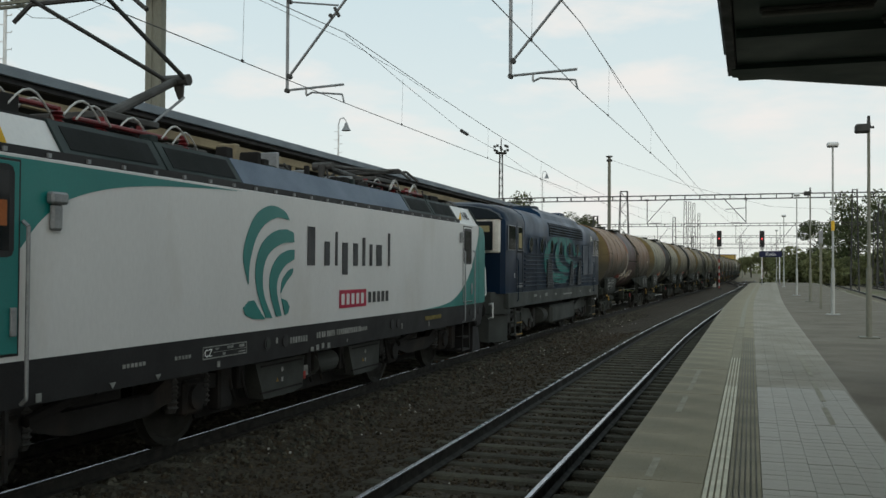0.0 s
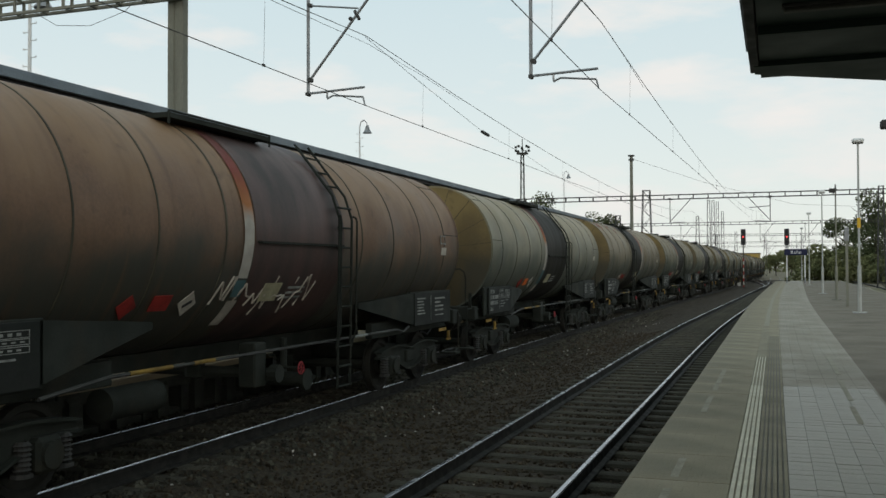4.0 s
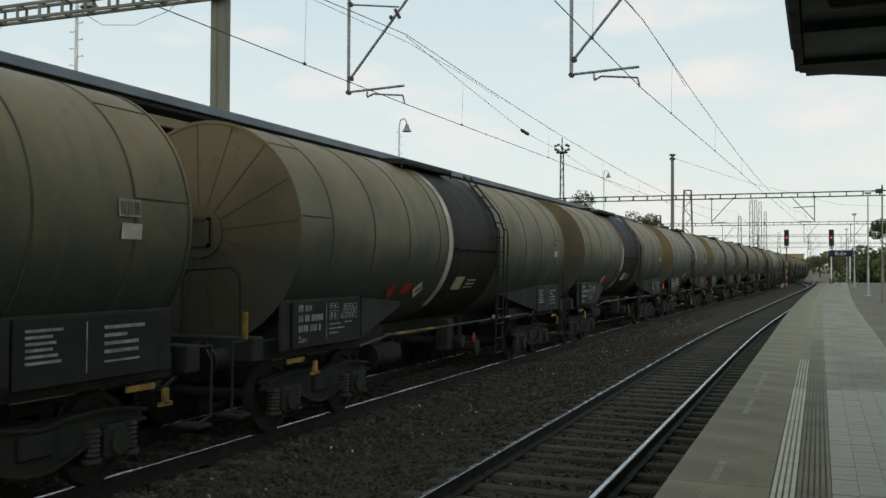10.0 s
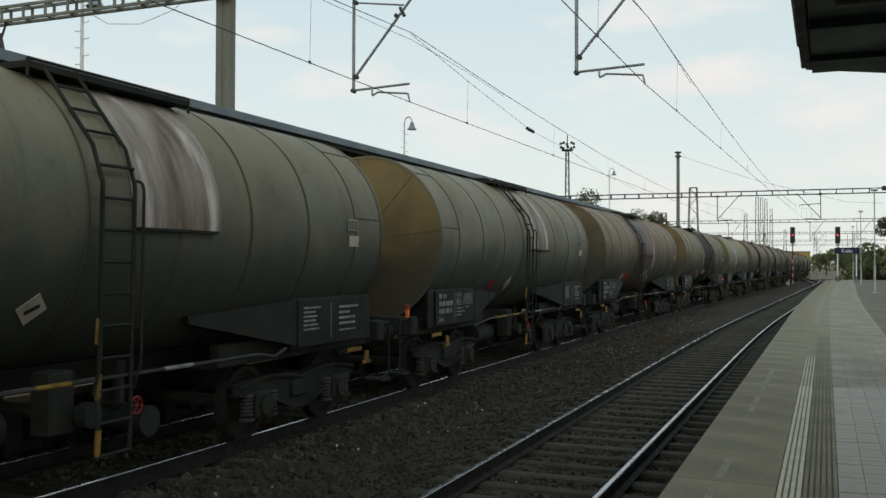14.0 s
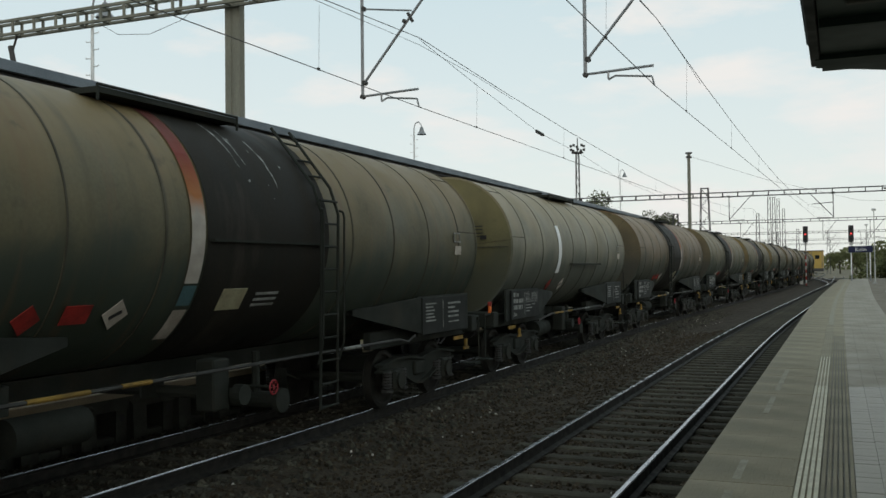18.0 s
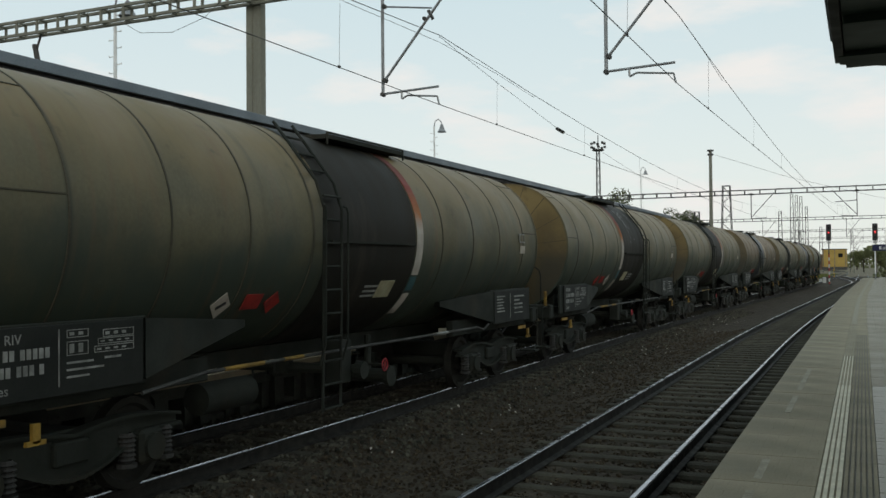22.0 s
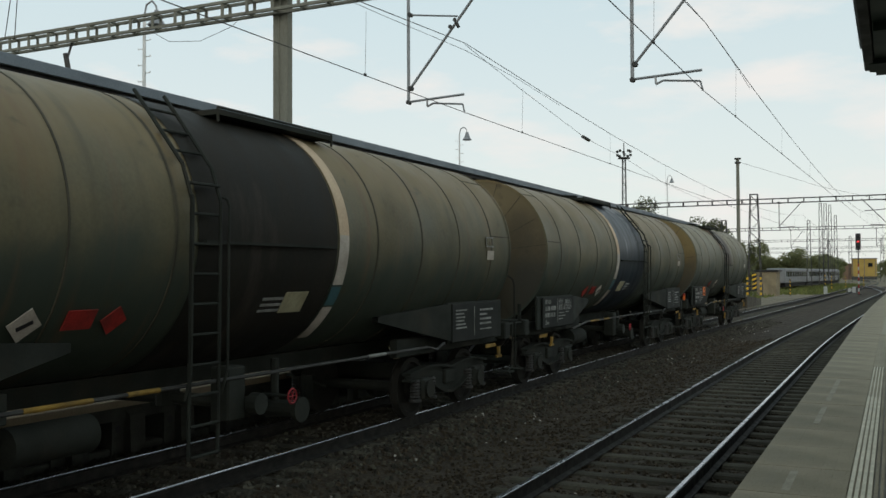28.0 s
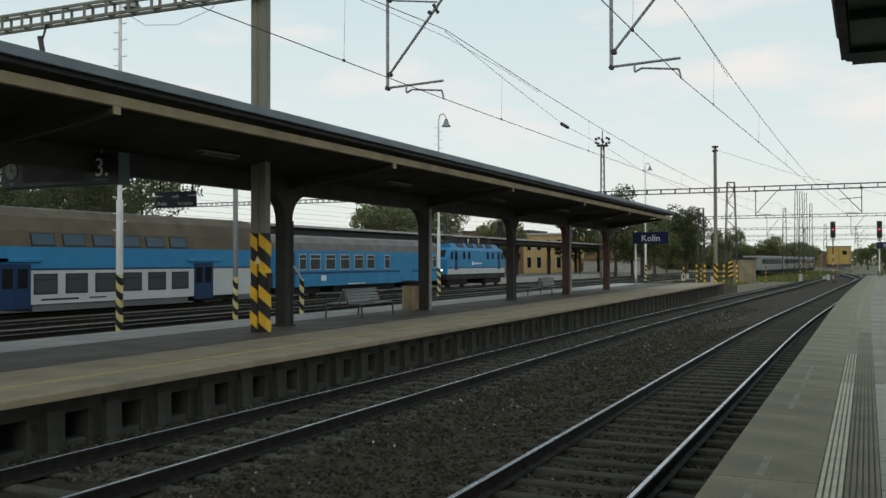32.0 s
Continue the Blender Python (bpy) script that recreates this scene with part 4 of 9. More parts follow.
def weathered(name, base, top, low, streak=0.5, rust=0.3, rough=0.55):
    """Old tank paint: brown dust lying on the upper side, greyer flanks, shade painted towards the underside, rust runs
    and grime.
    """
    mt = material(name, base, rough, other=tuple(v * 0.78 for v in base), scale=1.1, mix=0.7, fine=25, grain=0.10, bump=0.002, bump_scale=9, spec=0.35)
    n, l = mt.node_tree.nodes, mt.node_tree.links
    bs = n["Principled BSDF"]
    src = bs.inputs["Base Color"].links[0].from_socket
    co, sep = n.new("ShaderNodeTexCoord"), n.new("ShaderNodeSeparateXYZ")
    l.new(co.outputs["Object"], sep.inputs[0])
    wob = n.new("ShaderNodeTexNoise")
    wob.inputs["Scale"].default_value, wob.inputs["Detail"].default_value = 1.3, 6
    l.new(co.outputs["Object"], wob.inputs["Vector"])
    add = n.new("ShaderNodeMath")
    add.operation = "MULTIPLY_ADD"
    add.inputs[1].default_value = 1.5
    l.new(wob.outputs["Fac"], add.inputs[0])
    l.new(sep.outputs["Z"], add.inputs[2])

    def rng(sock, a, b, lo=0.0, hi=1.0):
        r = n.new("ShaderNodeMapRange")
        r.interpolation_type = "SMOOTHSTEP"
        for k, v in (("From Min", a), ("From Max", b), ("To Min", lo), ("To Max", hi)):
            r.inputs[k].default_value = v
        l.new(sock, r.inputs["Value"])
        return r.outputs[0]

    def mixc(fac, a, b):
        x = n.new("ShaderNodeMixRGB")
        l.new(fac, x.inputs[0])
        l.new(a, x.inputs[1])
        x.inputs[2].default_value = (*b, 1)
        return x.outputs[0]

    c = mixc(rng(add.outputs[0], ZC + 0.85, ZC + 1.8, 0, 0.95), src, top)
    # darker low colour towards the underside: shade put into the paint
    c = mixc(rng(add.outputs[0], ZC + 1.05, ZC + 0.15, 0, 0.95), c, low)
    mp = n.new("ShaderNodeMapping")
    mp.inputs["Scale"].default_value = (0.5, 3.2, 0.28)
    l.new(co.outputs["Object"], mp.inputs["Vector"])
    st = n.new("ShaderNodeTexNoise")
    st.inputs["Scale"].default_value, st.inputs["Detail"].default_value = 1.6, 5
    l.new(mp.outputs[0], st.inputs["Vector"])
    c = mixc(rng(st.outputs["Fac"], 0.52, 0.78, 0, rust), c, (0.13, 0.072, 0.035))
    c = mixc(rng(st.outputs["Fac"], 0.46, 0.25, 0, streak), c, tuple(v * 0.62 for v in base))
    # dirt gathered along the sheet joints, uneven
    u, pp, dirt = n.new("ShaderNodeMath"), n.new("ShaderNodeMath"), n.new("ShaderNodeMath")
    u.operation, u.inputs[1].default_value, u.inputs[2].default_value = "MULTIPLY_ADD", 1 / 1.2657, 0.5
    pp.operation, pp.inputs[1].default_value = "PINGPONG", 0.5
    dirt.operation = "MULTIPLY"
    l.new(sep.outputs["Y"], u.inputs[0])
    l.new(u.outputs[0], pp.inputs[0])
    l.new(rng(pp.outputs[0], 0.045, 0.004, 0, 0.75), dirt.inputs[0])
    l.new(rng(st.outputs["Fac"], 0.36, 0.62), dirt.inputs[1])
    c = mixc(dirt.outputs[0], c, tuple(v * 0.42 for v in low))
    spots = n.new("ShaderNodeTexNoise")
    spots.inputs["Scale"].default_value, spots.inputs["Detail"].default_value = 3.4, 8
    l.new(co.outputs["Object"], spots.inputs["Vector"])
    c = mixc(rng(spots.outputs["Fac"], 0.62, 0.74, 0, 0.5), c, tuple(v * 0.5 for v in base))
    l.new(c, bs.inputs["Base Color"])
    return mt


def faded_stripe(name, stops):
    """Band paint whose colour runs from white through orange to dark red up the flank."""
    mt = material(name, stops[0][1], 0.65, scale=3, mix=0.6)
    n, l = mt.node_tree.nodes, mt.node_tree.links
    bs = n["Principled BSDF"]
    co, sep, mr, cr_, nz, ad, mul = (n.new("ShaderNode" + k) for k in ("TexCoord", "SeparateXYZ", "MapRange", "ValToRGB", "TexNoise", "Math", "MixRGB"))
    nz.inputs["Scale"].default_value, nz.inputs["Detail"].default_value = 5, 6
    l.new(co.outputs["Object"], sep.inputs[0])
    l.new(co.outputs["Object"], nz.inputs["Vector"])
    ad.operation, ad.inputs[1].default_value = "MULTIPLY_ADD", 0.35
    l.new(nz.outputs["Fac"], ad.inputs[0])
    l.new(sep.outputs["Z"], ad.inputs[2])
    mr.inputs["From Min"].default_value, mr.inputs["From Max"].default_value = ZC - 0.8, ZC + 1.6
    l.new(ad.outputs[0], mr.inputs["Value"])
    l.new(mr.outputs[0], cr_.inputs[0])
    e = cr_.color_ramp.elements
    e[0].position, e[0].color = stops[0][0], (*stops[0][1], 1)
    e[1].position, e[1].color = stops[-1][0], (*stops[-1][1], 1)
    for p, k in stops[1:-1]:
        e.new(p).color = (*k, 1)
    mul.blend_type, mul.inputs[0].default_value = "MULTIPLY", 0.6
    l.new(cr_.outputs[0], mul.inputs[1])
    l.new(nz.outputs["Fac"], mul.inputs[2])
    l.new(mul.outputs[0], bs.inputs["Base Color"])
    return mt


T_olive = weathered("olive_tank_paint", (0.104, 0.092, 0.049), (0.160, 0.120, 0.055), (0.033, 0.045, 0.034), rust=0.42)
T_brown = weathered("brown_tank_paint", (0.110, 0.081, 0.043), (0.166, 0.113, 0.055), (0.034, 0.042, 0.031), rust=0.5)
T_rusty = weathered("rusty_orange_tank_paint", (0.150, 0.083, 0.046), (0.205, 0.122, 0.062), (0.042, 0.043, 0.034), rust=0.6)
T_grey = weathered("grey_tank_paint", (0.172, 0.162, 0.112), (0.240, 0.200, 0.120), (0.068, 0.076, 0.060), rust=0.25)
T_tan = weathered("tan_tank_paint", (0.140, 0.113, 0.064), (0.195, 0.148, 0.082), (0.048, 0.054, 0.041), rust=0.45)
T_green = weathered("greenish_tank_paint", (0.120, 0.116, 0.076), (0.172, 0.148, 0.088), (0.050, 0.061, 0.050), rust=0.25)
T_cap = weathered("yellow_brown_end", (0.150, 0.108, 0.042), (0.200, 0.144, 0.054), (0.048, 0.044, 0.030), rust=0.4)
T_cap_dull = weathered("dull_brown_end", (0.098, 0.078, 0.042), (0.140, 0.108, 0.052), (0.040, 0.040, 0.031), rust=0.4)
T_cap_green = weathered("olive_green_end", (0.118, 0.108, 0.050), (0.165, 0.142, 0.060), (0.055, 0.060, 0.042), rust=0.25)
T_seam = material("dark_sheet_seam", (0.070, 0.062, 0.042), 0.8, other=(0.038, 0.036, 0.027), scale=2, mix=0.9)
T_darkzone = material("tarry_black_band", (0.0165, 0.0165, 0.0138), 0.6, spec=0.09, other=(0.028, 0.025, 0.020), scale=1.6, mix=0.8, stain=(0.065, 0.054, 0.044), stain_scale=1.1, stain_at=(0.56, 0.8), stretch=(1, 1.8, 0.4))
T_maroon = material("maroon_black_band", (0.075, 0.040, 0.034), 0.5, other=(0.040, 0.034, 0.032), scale=1.4, mix=0.9, stretch=(1, 1.8, 0.4))
T_blueband = material("blue_black_band", (0.014, 0.025, 0.036), 0.4, spec=0.16, other=(0.021, 0.022, 0.023), scale=1.6, mix=0.9, stain=(0.17, 0.20, 0.23), stain_scale=1.2, stain_at=(0.63, 0.74), stretch=(1, 2.2, 0.4))
T_pale = material("pale_washed_band", (0.30, 0.255, 0.215), 0.6, other=(0.11, 0.08, 0.06), scale=1.5, mix=1.0, stain=(0.52, 0.46, 0.43), stain_scale=1.3, stain_at=(0.50, 0.62), stretch=(1, 2.4, 0.3))
T_frame = material("grimy_wagon_frame", (0.0207, 0.0244, 0.0195), 0.85, other=(0.0132, 0.0154, 0.0124), scale=2, mix=0.8, stain=(0.032, 0.028, 0.019), stain_scale=1.4, stain_at=(0.55, 0.8))
T_board = material("dark_grey_data_board", (0.0145, 0.0165, 0.0140), 0.75, other=(0.010, 0.0115, 0.0098), scale=1.5, mix=0.8)
T_letter = material("faded_white_lettering", (0.27, 0.275, 0.26), 0.75, other=(0.13, 0.135, 0.125), scale=7, mix=0.9)
T_stripe_white = material("dirty_white_band", (0.46, 0.42, 0.36), 0.65, other=(0.28, 0.25, 0.21), scale=2.5, mix=0.9)
T_fade = faded_stripe("band_faded_from_red_to_white", ((0.0, (0.50, 0.46, 0.40)), (0.46, (0.52, 0.48, 0.42)), (0.56, (0.42, 0.17, 0.06)), (0.72, (0.25, 0.045, 0.03)), (1.0, (0.07, 0.032, 0.026))))
T_stripe_cream = material("faded_cream_band", (0.50, 0.39, 0.26), 0.65, other=(0.42, 0.32, 0.22), scale=2.5, mix=0.9)
T_stripe_blue = material("faded_blue_band", (0.045, 0.105, 0.115), 0.6, other=(0.07, 0.13, 0.14), scale=2.5, mix=0.9)
T_drip = material("pale_paint_runs", (0.27, 0.28, 0.27), 0.7, other=(0.07, 0.07, 0.065), scale=14, mix=1.0)
T_orange = material("orange_plate", (0.75, 0.17, 0.03), 0.5, other=(0.6, 0.15, 0.04), scale=4)
T_redlabel = material("red_label", (0.30, 0.026, 0.020), 0.65, other=(0.13, 0.022, 0.018), scale=6, mix=0.8)
T_plate = material("yellowed_plate", (0.33, 0.31, 0.20), 0.6, other=(0.22, 0.20, 0.13), scale=6, mix=0.8)
T_bufferface = material("greased_buffer", (0.030, 0.028, 0.026), 0.35, metal=0.6, scale=4)
T_wheel = material("grimy_wheel", (0.0201, 0.0201, 0.0165), 0.85, other=(0.0128, 0.0128, 0.0110), scale=4)
T_dullyellow = material("dirty_yellow_paint", (0.27, 0.165, 0.028), 0.7, other=(0.11, 0.072, 0.022), scale=5, mix=0.9)
T_handwheel = material("bright_red_handwheel", (0.30, 0.028, 0.036), 0.6, other=(0.18, 0.025, 0.03), scale=6, mix=0.7)
T_rail = material("grimy_grey_handrail", (0.042, 0.043, 0.040), 0.6, other=(0.024, 0.024, 0.022), scale=4, mix=0.9)
T_spring = material("grey_spring", (0.045, 0.045, 0.042), 0.7, scale=4)


def text_mesh(words, size, mat, name="lettering"):
    cu = bpy.data.curves.new(name, "FONT")
    cu.body, cu.size, cu.extrude, cu.resolution_u = words, size, 0.003, 2
    ob = bpy.data.objects.new(name, cu)
    me = bpy.data.meshes.new_from_object(ob)
    bpy.data.objects.remove(ob)
    bpy.data.curves.remove(cu)
    me.name = name
    me.materials.clear()
    me.materials.append(mat)
    return me


def on_side(me, parent, x, y, z, name="lettering", label=""):
    """A flat lettering mesh set upright on the side that faces +x."""
    ob = part(name, me, None, parent, label)
    ob.matrix_basis = Matrix(((0, 0, 1, x), (1, 0, 0, y), (0, 1, 0, z), (0, 0, 0, 1)))
    return ob


# shared pieces of the wagons
wheel_me = Mesh().lathe([(-0.07, 0.05), (-0.07, 0.46), (-0.035, 0.485), (-0.035, 0.46), (0.065, 0.455), (0.065, 0.39), (0.02, 0.36), (0.01, 0.16), (0.09, 0.14), (0.09, 0.0)], (0, 0, 0), "x", 24).data("wheel", T_wheel, True)
axle_me = Mesh().rod((-0.7, 0, 0), (0.7, 0, 0), 0.08, n=10).data("axle", T_frame)
m = Mesh()
belly = [(y, 0.605 - 0.30 * math.cos(min(1.0, abs(y) / 0.98) * math.pi / 2) ** 1.4) for y in [-1.42 + 0.142 * i for i in range(21)]]
crest = [(y, 0.70 + 0.07 * math.sin(min(1.0, abs(y) / 1.42) * math.pi)) for y in [-1.42 + 0.142 * i for i in range(21)]]
m.prism(belly + crest[::-1], "x", 1.00, 1.035)
fl = [(-0.075, -0.016), (0.075, -0.016), (0.075, 0.016), (-0.075, 0.016)]
m.sweep(fl, [(1.03, y, z) for y, z in belly])
m.sweep(fl, [(1.03, y, z) for y, z in crest])
m.box(0.93, 1.09, -0.20, 0.20, 0.44, 0.66, c=0.02)
side_me = m.data("side_frame", T_frame)
m = Mesh()
m.box(0.96, 1.16, -0.16, 0.16, 0.28, 0.62, c=0.04)
m.rod((1.16, 0, 0.45), (1.20, 0, 0.45), 0.13, n=14)
axlebox_me = m.data("axle_box", T_frame)
m = Mesh().lathe([(0.0, 0.10), (0.04, 0.10), (0.04, 0.055)] + [p for i in range(6) for p in ((0.055 + i * 0.045, 0.07), (0.070 + i * 0.045, 0.09), (0.085 + i * 0.045, 0.07))] + [(0.33, 0.055)], (1.06, 0, 0.28), "z", 10)
spring_me = m.data("spring", T_spring)
m = Mesh().box(-1.0, 1.0, -0.22, 0.22, 0.48, 0.74, c=0.02)
bolster_me = m.data("bolster", T_frame)
brake_me = Mesh().rod((0.4, 1.38, 0.45), (0.72, 1.40, 0.55), 0.02).box(0.62, 0.8, 1.34, 1.42, 0.25, 0.62).data("brake_shoe", T_frame)


def bogie(parent, y):
    b = part("bogie", bolster_me, None, parent, "grimy cast two-axle bogie")
    b.location = (0, y, 0)
    for s in (-1, 1):
        ob = part("side_frame", side_me, None, b)
        if s < 0:
            ob.rotation_euler[2] = math.pi
        for a in (-0.95, 0.95):
            for me, nm, d in ((axlebox_me, "axle_box", 0), (spring_me, "spring", -0.26), (spring_me, "spring", 0.26)):
                ob = part(nm, me, None, b)
                ob.location = (0, a + d, 0)
                if s < 0:
                    ob.rotation_euler[2] = math.pi
            ob = part("wheel", wheel_me, None, b)
            ob.location = (0.80 * s, a, 0.46)
            if s < 0:
                ob.rotation_euler[2] = math.pi
    for a in (-0.95, 0.95):
        part("axle", axle_me, None, b).location = (0, a, 0.46)
    for r in (0, math.pi):
        part("brake_shoe", brake_me, None, b).rotation_euler[2] = r
    return b


def coupling_end(w, y, s):
    """Headstock, buffers, hook and hoses at an end; s is the outward way along y."""
    part("headstock", Mesh().box(-1.30, 1.30, y - 0.12, y + 0.12, 1.02, 1.32, c=0.02), T_frame, w, "dark headstock beam")
    for x in (-0.875, 0.875):
        m = Mesh().rod((x, y + s * 0.1, 1.06), (x, y + s * 0.42, 1.06), 0.13, 0.11, n=14)
        b = part("buffer", m, T_frame, w, "black buffer")
        part("buffer_head", Mesh().lathe([(0.0, 0.02), (0.0, 0.235), (0.03 * s, 0.235), (0.05 * s, 0.12), (0.06 * s, 0.001)], (x, y + s * 0.55, 1.06), "y", 18), T_bufferface, b)
        part("buffer_rod", Mesh().rod((x, y + s * 0.4, 1.06), (x, y + s * 0.56, 1.06), 0.07, n=10), T_bufferface, b)
    m = Mesh().box(-0.05, 0.05, y + s * 0.1, y + s * 0.42, 0.98, 1.12, c=0.02).rod((0, y + s * 0.4, 1.0), (0, y + s * 0.62, 0.82), 0.03).rod((0, y + s * 0.62, 0.84), (0, y + s * 0.85, 1.0), 0.03)
    part("coupling", m, T_frame, w, "screw coupling")
    for x in (-0.35, 0.35):
        part("brake_hose", Mesh().tube([(x, y + s * 0.1, 1.0), (x, y + s * 0.3, 0.85), (x * 0.9, y + s * 0.5, 0.72), (x * 0.8, y + s * 0.72, 0.80)], 0.022), M_black, w)
    m = Mesh().tube([(1.22, y + s * 0.12, 1.28), (1.22, y + s * 0.42, 1.28), (1.22, y + s * 0.42, 0.5), (1.22, y + s * 0.12, 0.42)], 0.016)
    m.box(0.95, 1.28, y - 0.02 + s * 0.1, y + s * 0.36, 0.40, 0.43)
    part("shunter_step", m, T_frame, w)


def ring(y0, y1, r0, a0=0.0, a1=2 * math.pi, n=48):
    """A thin band round the tank between two places and, if wanted, two angles."""
    m = Mesh()
    m.lathe([(y0, r0), (y1, r0)], (0, 0, ZC), "y", n, a0, a1)
    return m


def bars(m, x, y, z, widths, h, gap):
    """Rows of unreadable lettering as bars."""
    for k, w in enumerate(widths):
        m.box(x, x + 0.004, y, y + w, z - k * gap, z - k * gap + h)


def data_board(w, y0, first, s=1):
    """Dark plate with the wagon's data: number bars, a rule, boxed tables."""
    b = part("data_board", Mesh().box(1.36, 1.39, y0, y0 + 1.85, 1.12, 1.72, c=0.008), T_board, w, "dark plate with white lettering")
    m = Mesh()
    x = 1.391
    if first:
        for z, runs in ((1.585, ((0.13, 2),)), (1.455, ((0.13, 2), (0.29, 2), (0.455, 5))), (1.325, ((0.13, 4), (0.42, 3), (0.645, 1)))):
            for y_, cnt in runs:
                for c_ in range(cnt):
                    m.box(x, x + 0.004, y0 + y_ + c_ * 0.062, y0 + y_ + c_ * 0.062 + 0.044, z, z + 0.085)
        on_side(riv_me, b, 1.391, y0 + 0.30, 1.585, "agreement_letters")
        m.box(x, x + 0.004, y0 + 0.84, y0 + 0.852, 1.2, 1.68)
        for ya, yb, za, zb in ((0.93, 1.17, 1.60, 1.67), (0.93, 1.17, 1.45, 1.57), (1.34, 1.72, 1.58, 1.65), (1.28, 1.72, 1.52, 1.575), (1.24, 1.72, 1.45, 1.51)):
            for p, q, r_, t in ((ya, yb, za, za + 0.007), (ya, yb, zb - 0.007, zb), (ya, ya + 0.007, za, zb), (yb - 0.007, yb, za, zb)):
                m.box(x, x + 0.004, y0 + p, y0 + q, r_, t)
            n = int((yb - ya) / 0.1)
            for i in range(n):
                m.box(x, x + 0.004, y0 + ya + 0.03 + i * 0.1, y0 + ya + 0.08 + i * 0.1, za + 0.02, zb - 0.022)
        bars(m, x, y0 + 0.93, 1.38, (0.3, 0.42, 0.25), 0.018, 0.06)
        bars(m, x, y0 + 1.36, 1.39, (0.2,), 0.02, 0.06)
        on_side(zaes_me, b, 1.391, y0 + 0.12, 1.19, "class_letters")
    else:
        bars(m, x, y0 + 0.12, 1.60, (0.42, 0.30, 0.34, 0.30, 0.36, 0.40), 0.025, 0.055)
        m.box(x, x + 0.004, y0 + 0.82, y0 + 0.832, 1.2, 1.66)
        bars(m, x, y0 + 1.05, 1.58, (0.55, 0.3, 0.46, 0.46), 0.032, 0.075)
        bars(m, x, y0 + 1.05, 1.27, (0.48,), 0.02, 0.075)
    tagged(part("lettering", m, T_letter, b, "rows of white lettering"), kind="stuff")
    return b


zaes_me = text_mesh("Zaes", 0.115, T_letter, "class_letters")
riv_me = text_mesh("RIV", 0.115, T_letter, "agreement_letters")
un_top, un_low = text_mesh("30", 0.12, M_black, "danger_number"), text_mesh("3256", 0.12, M_black, "substance_number")


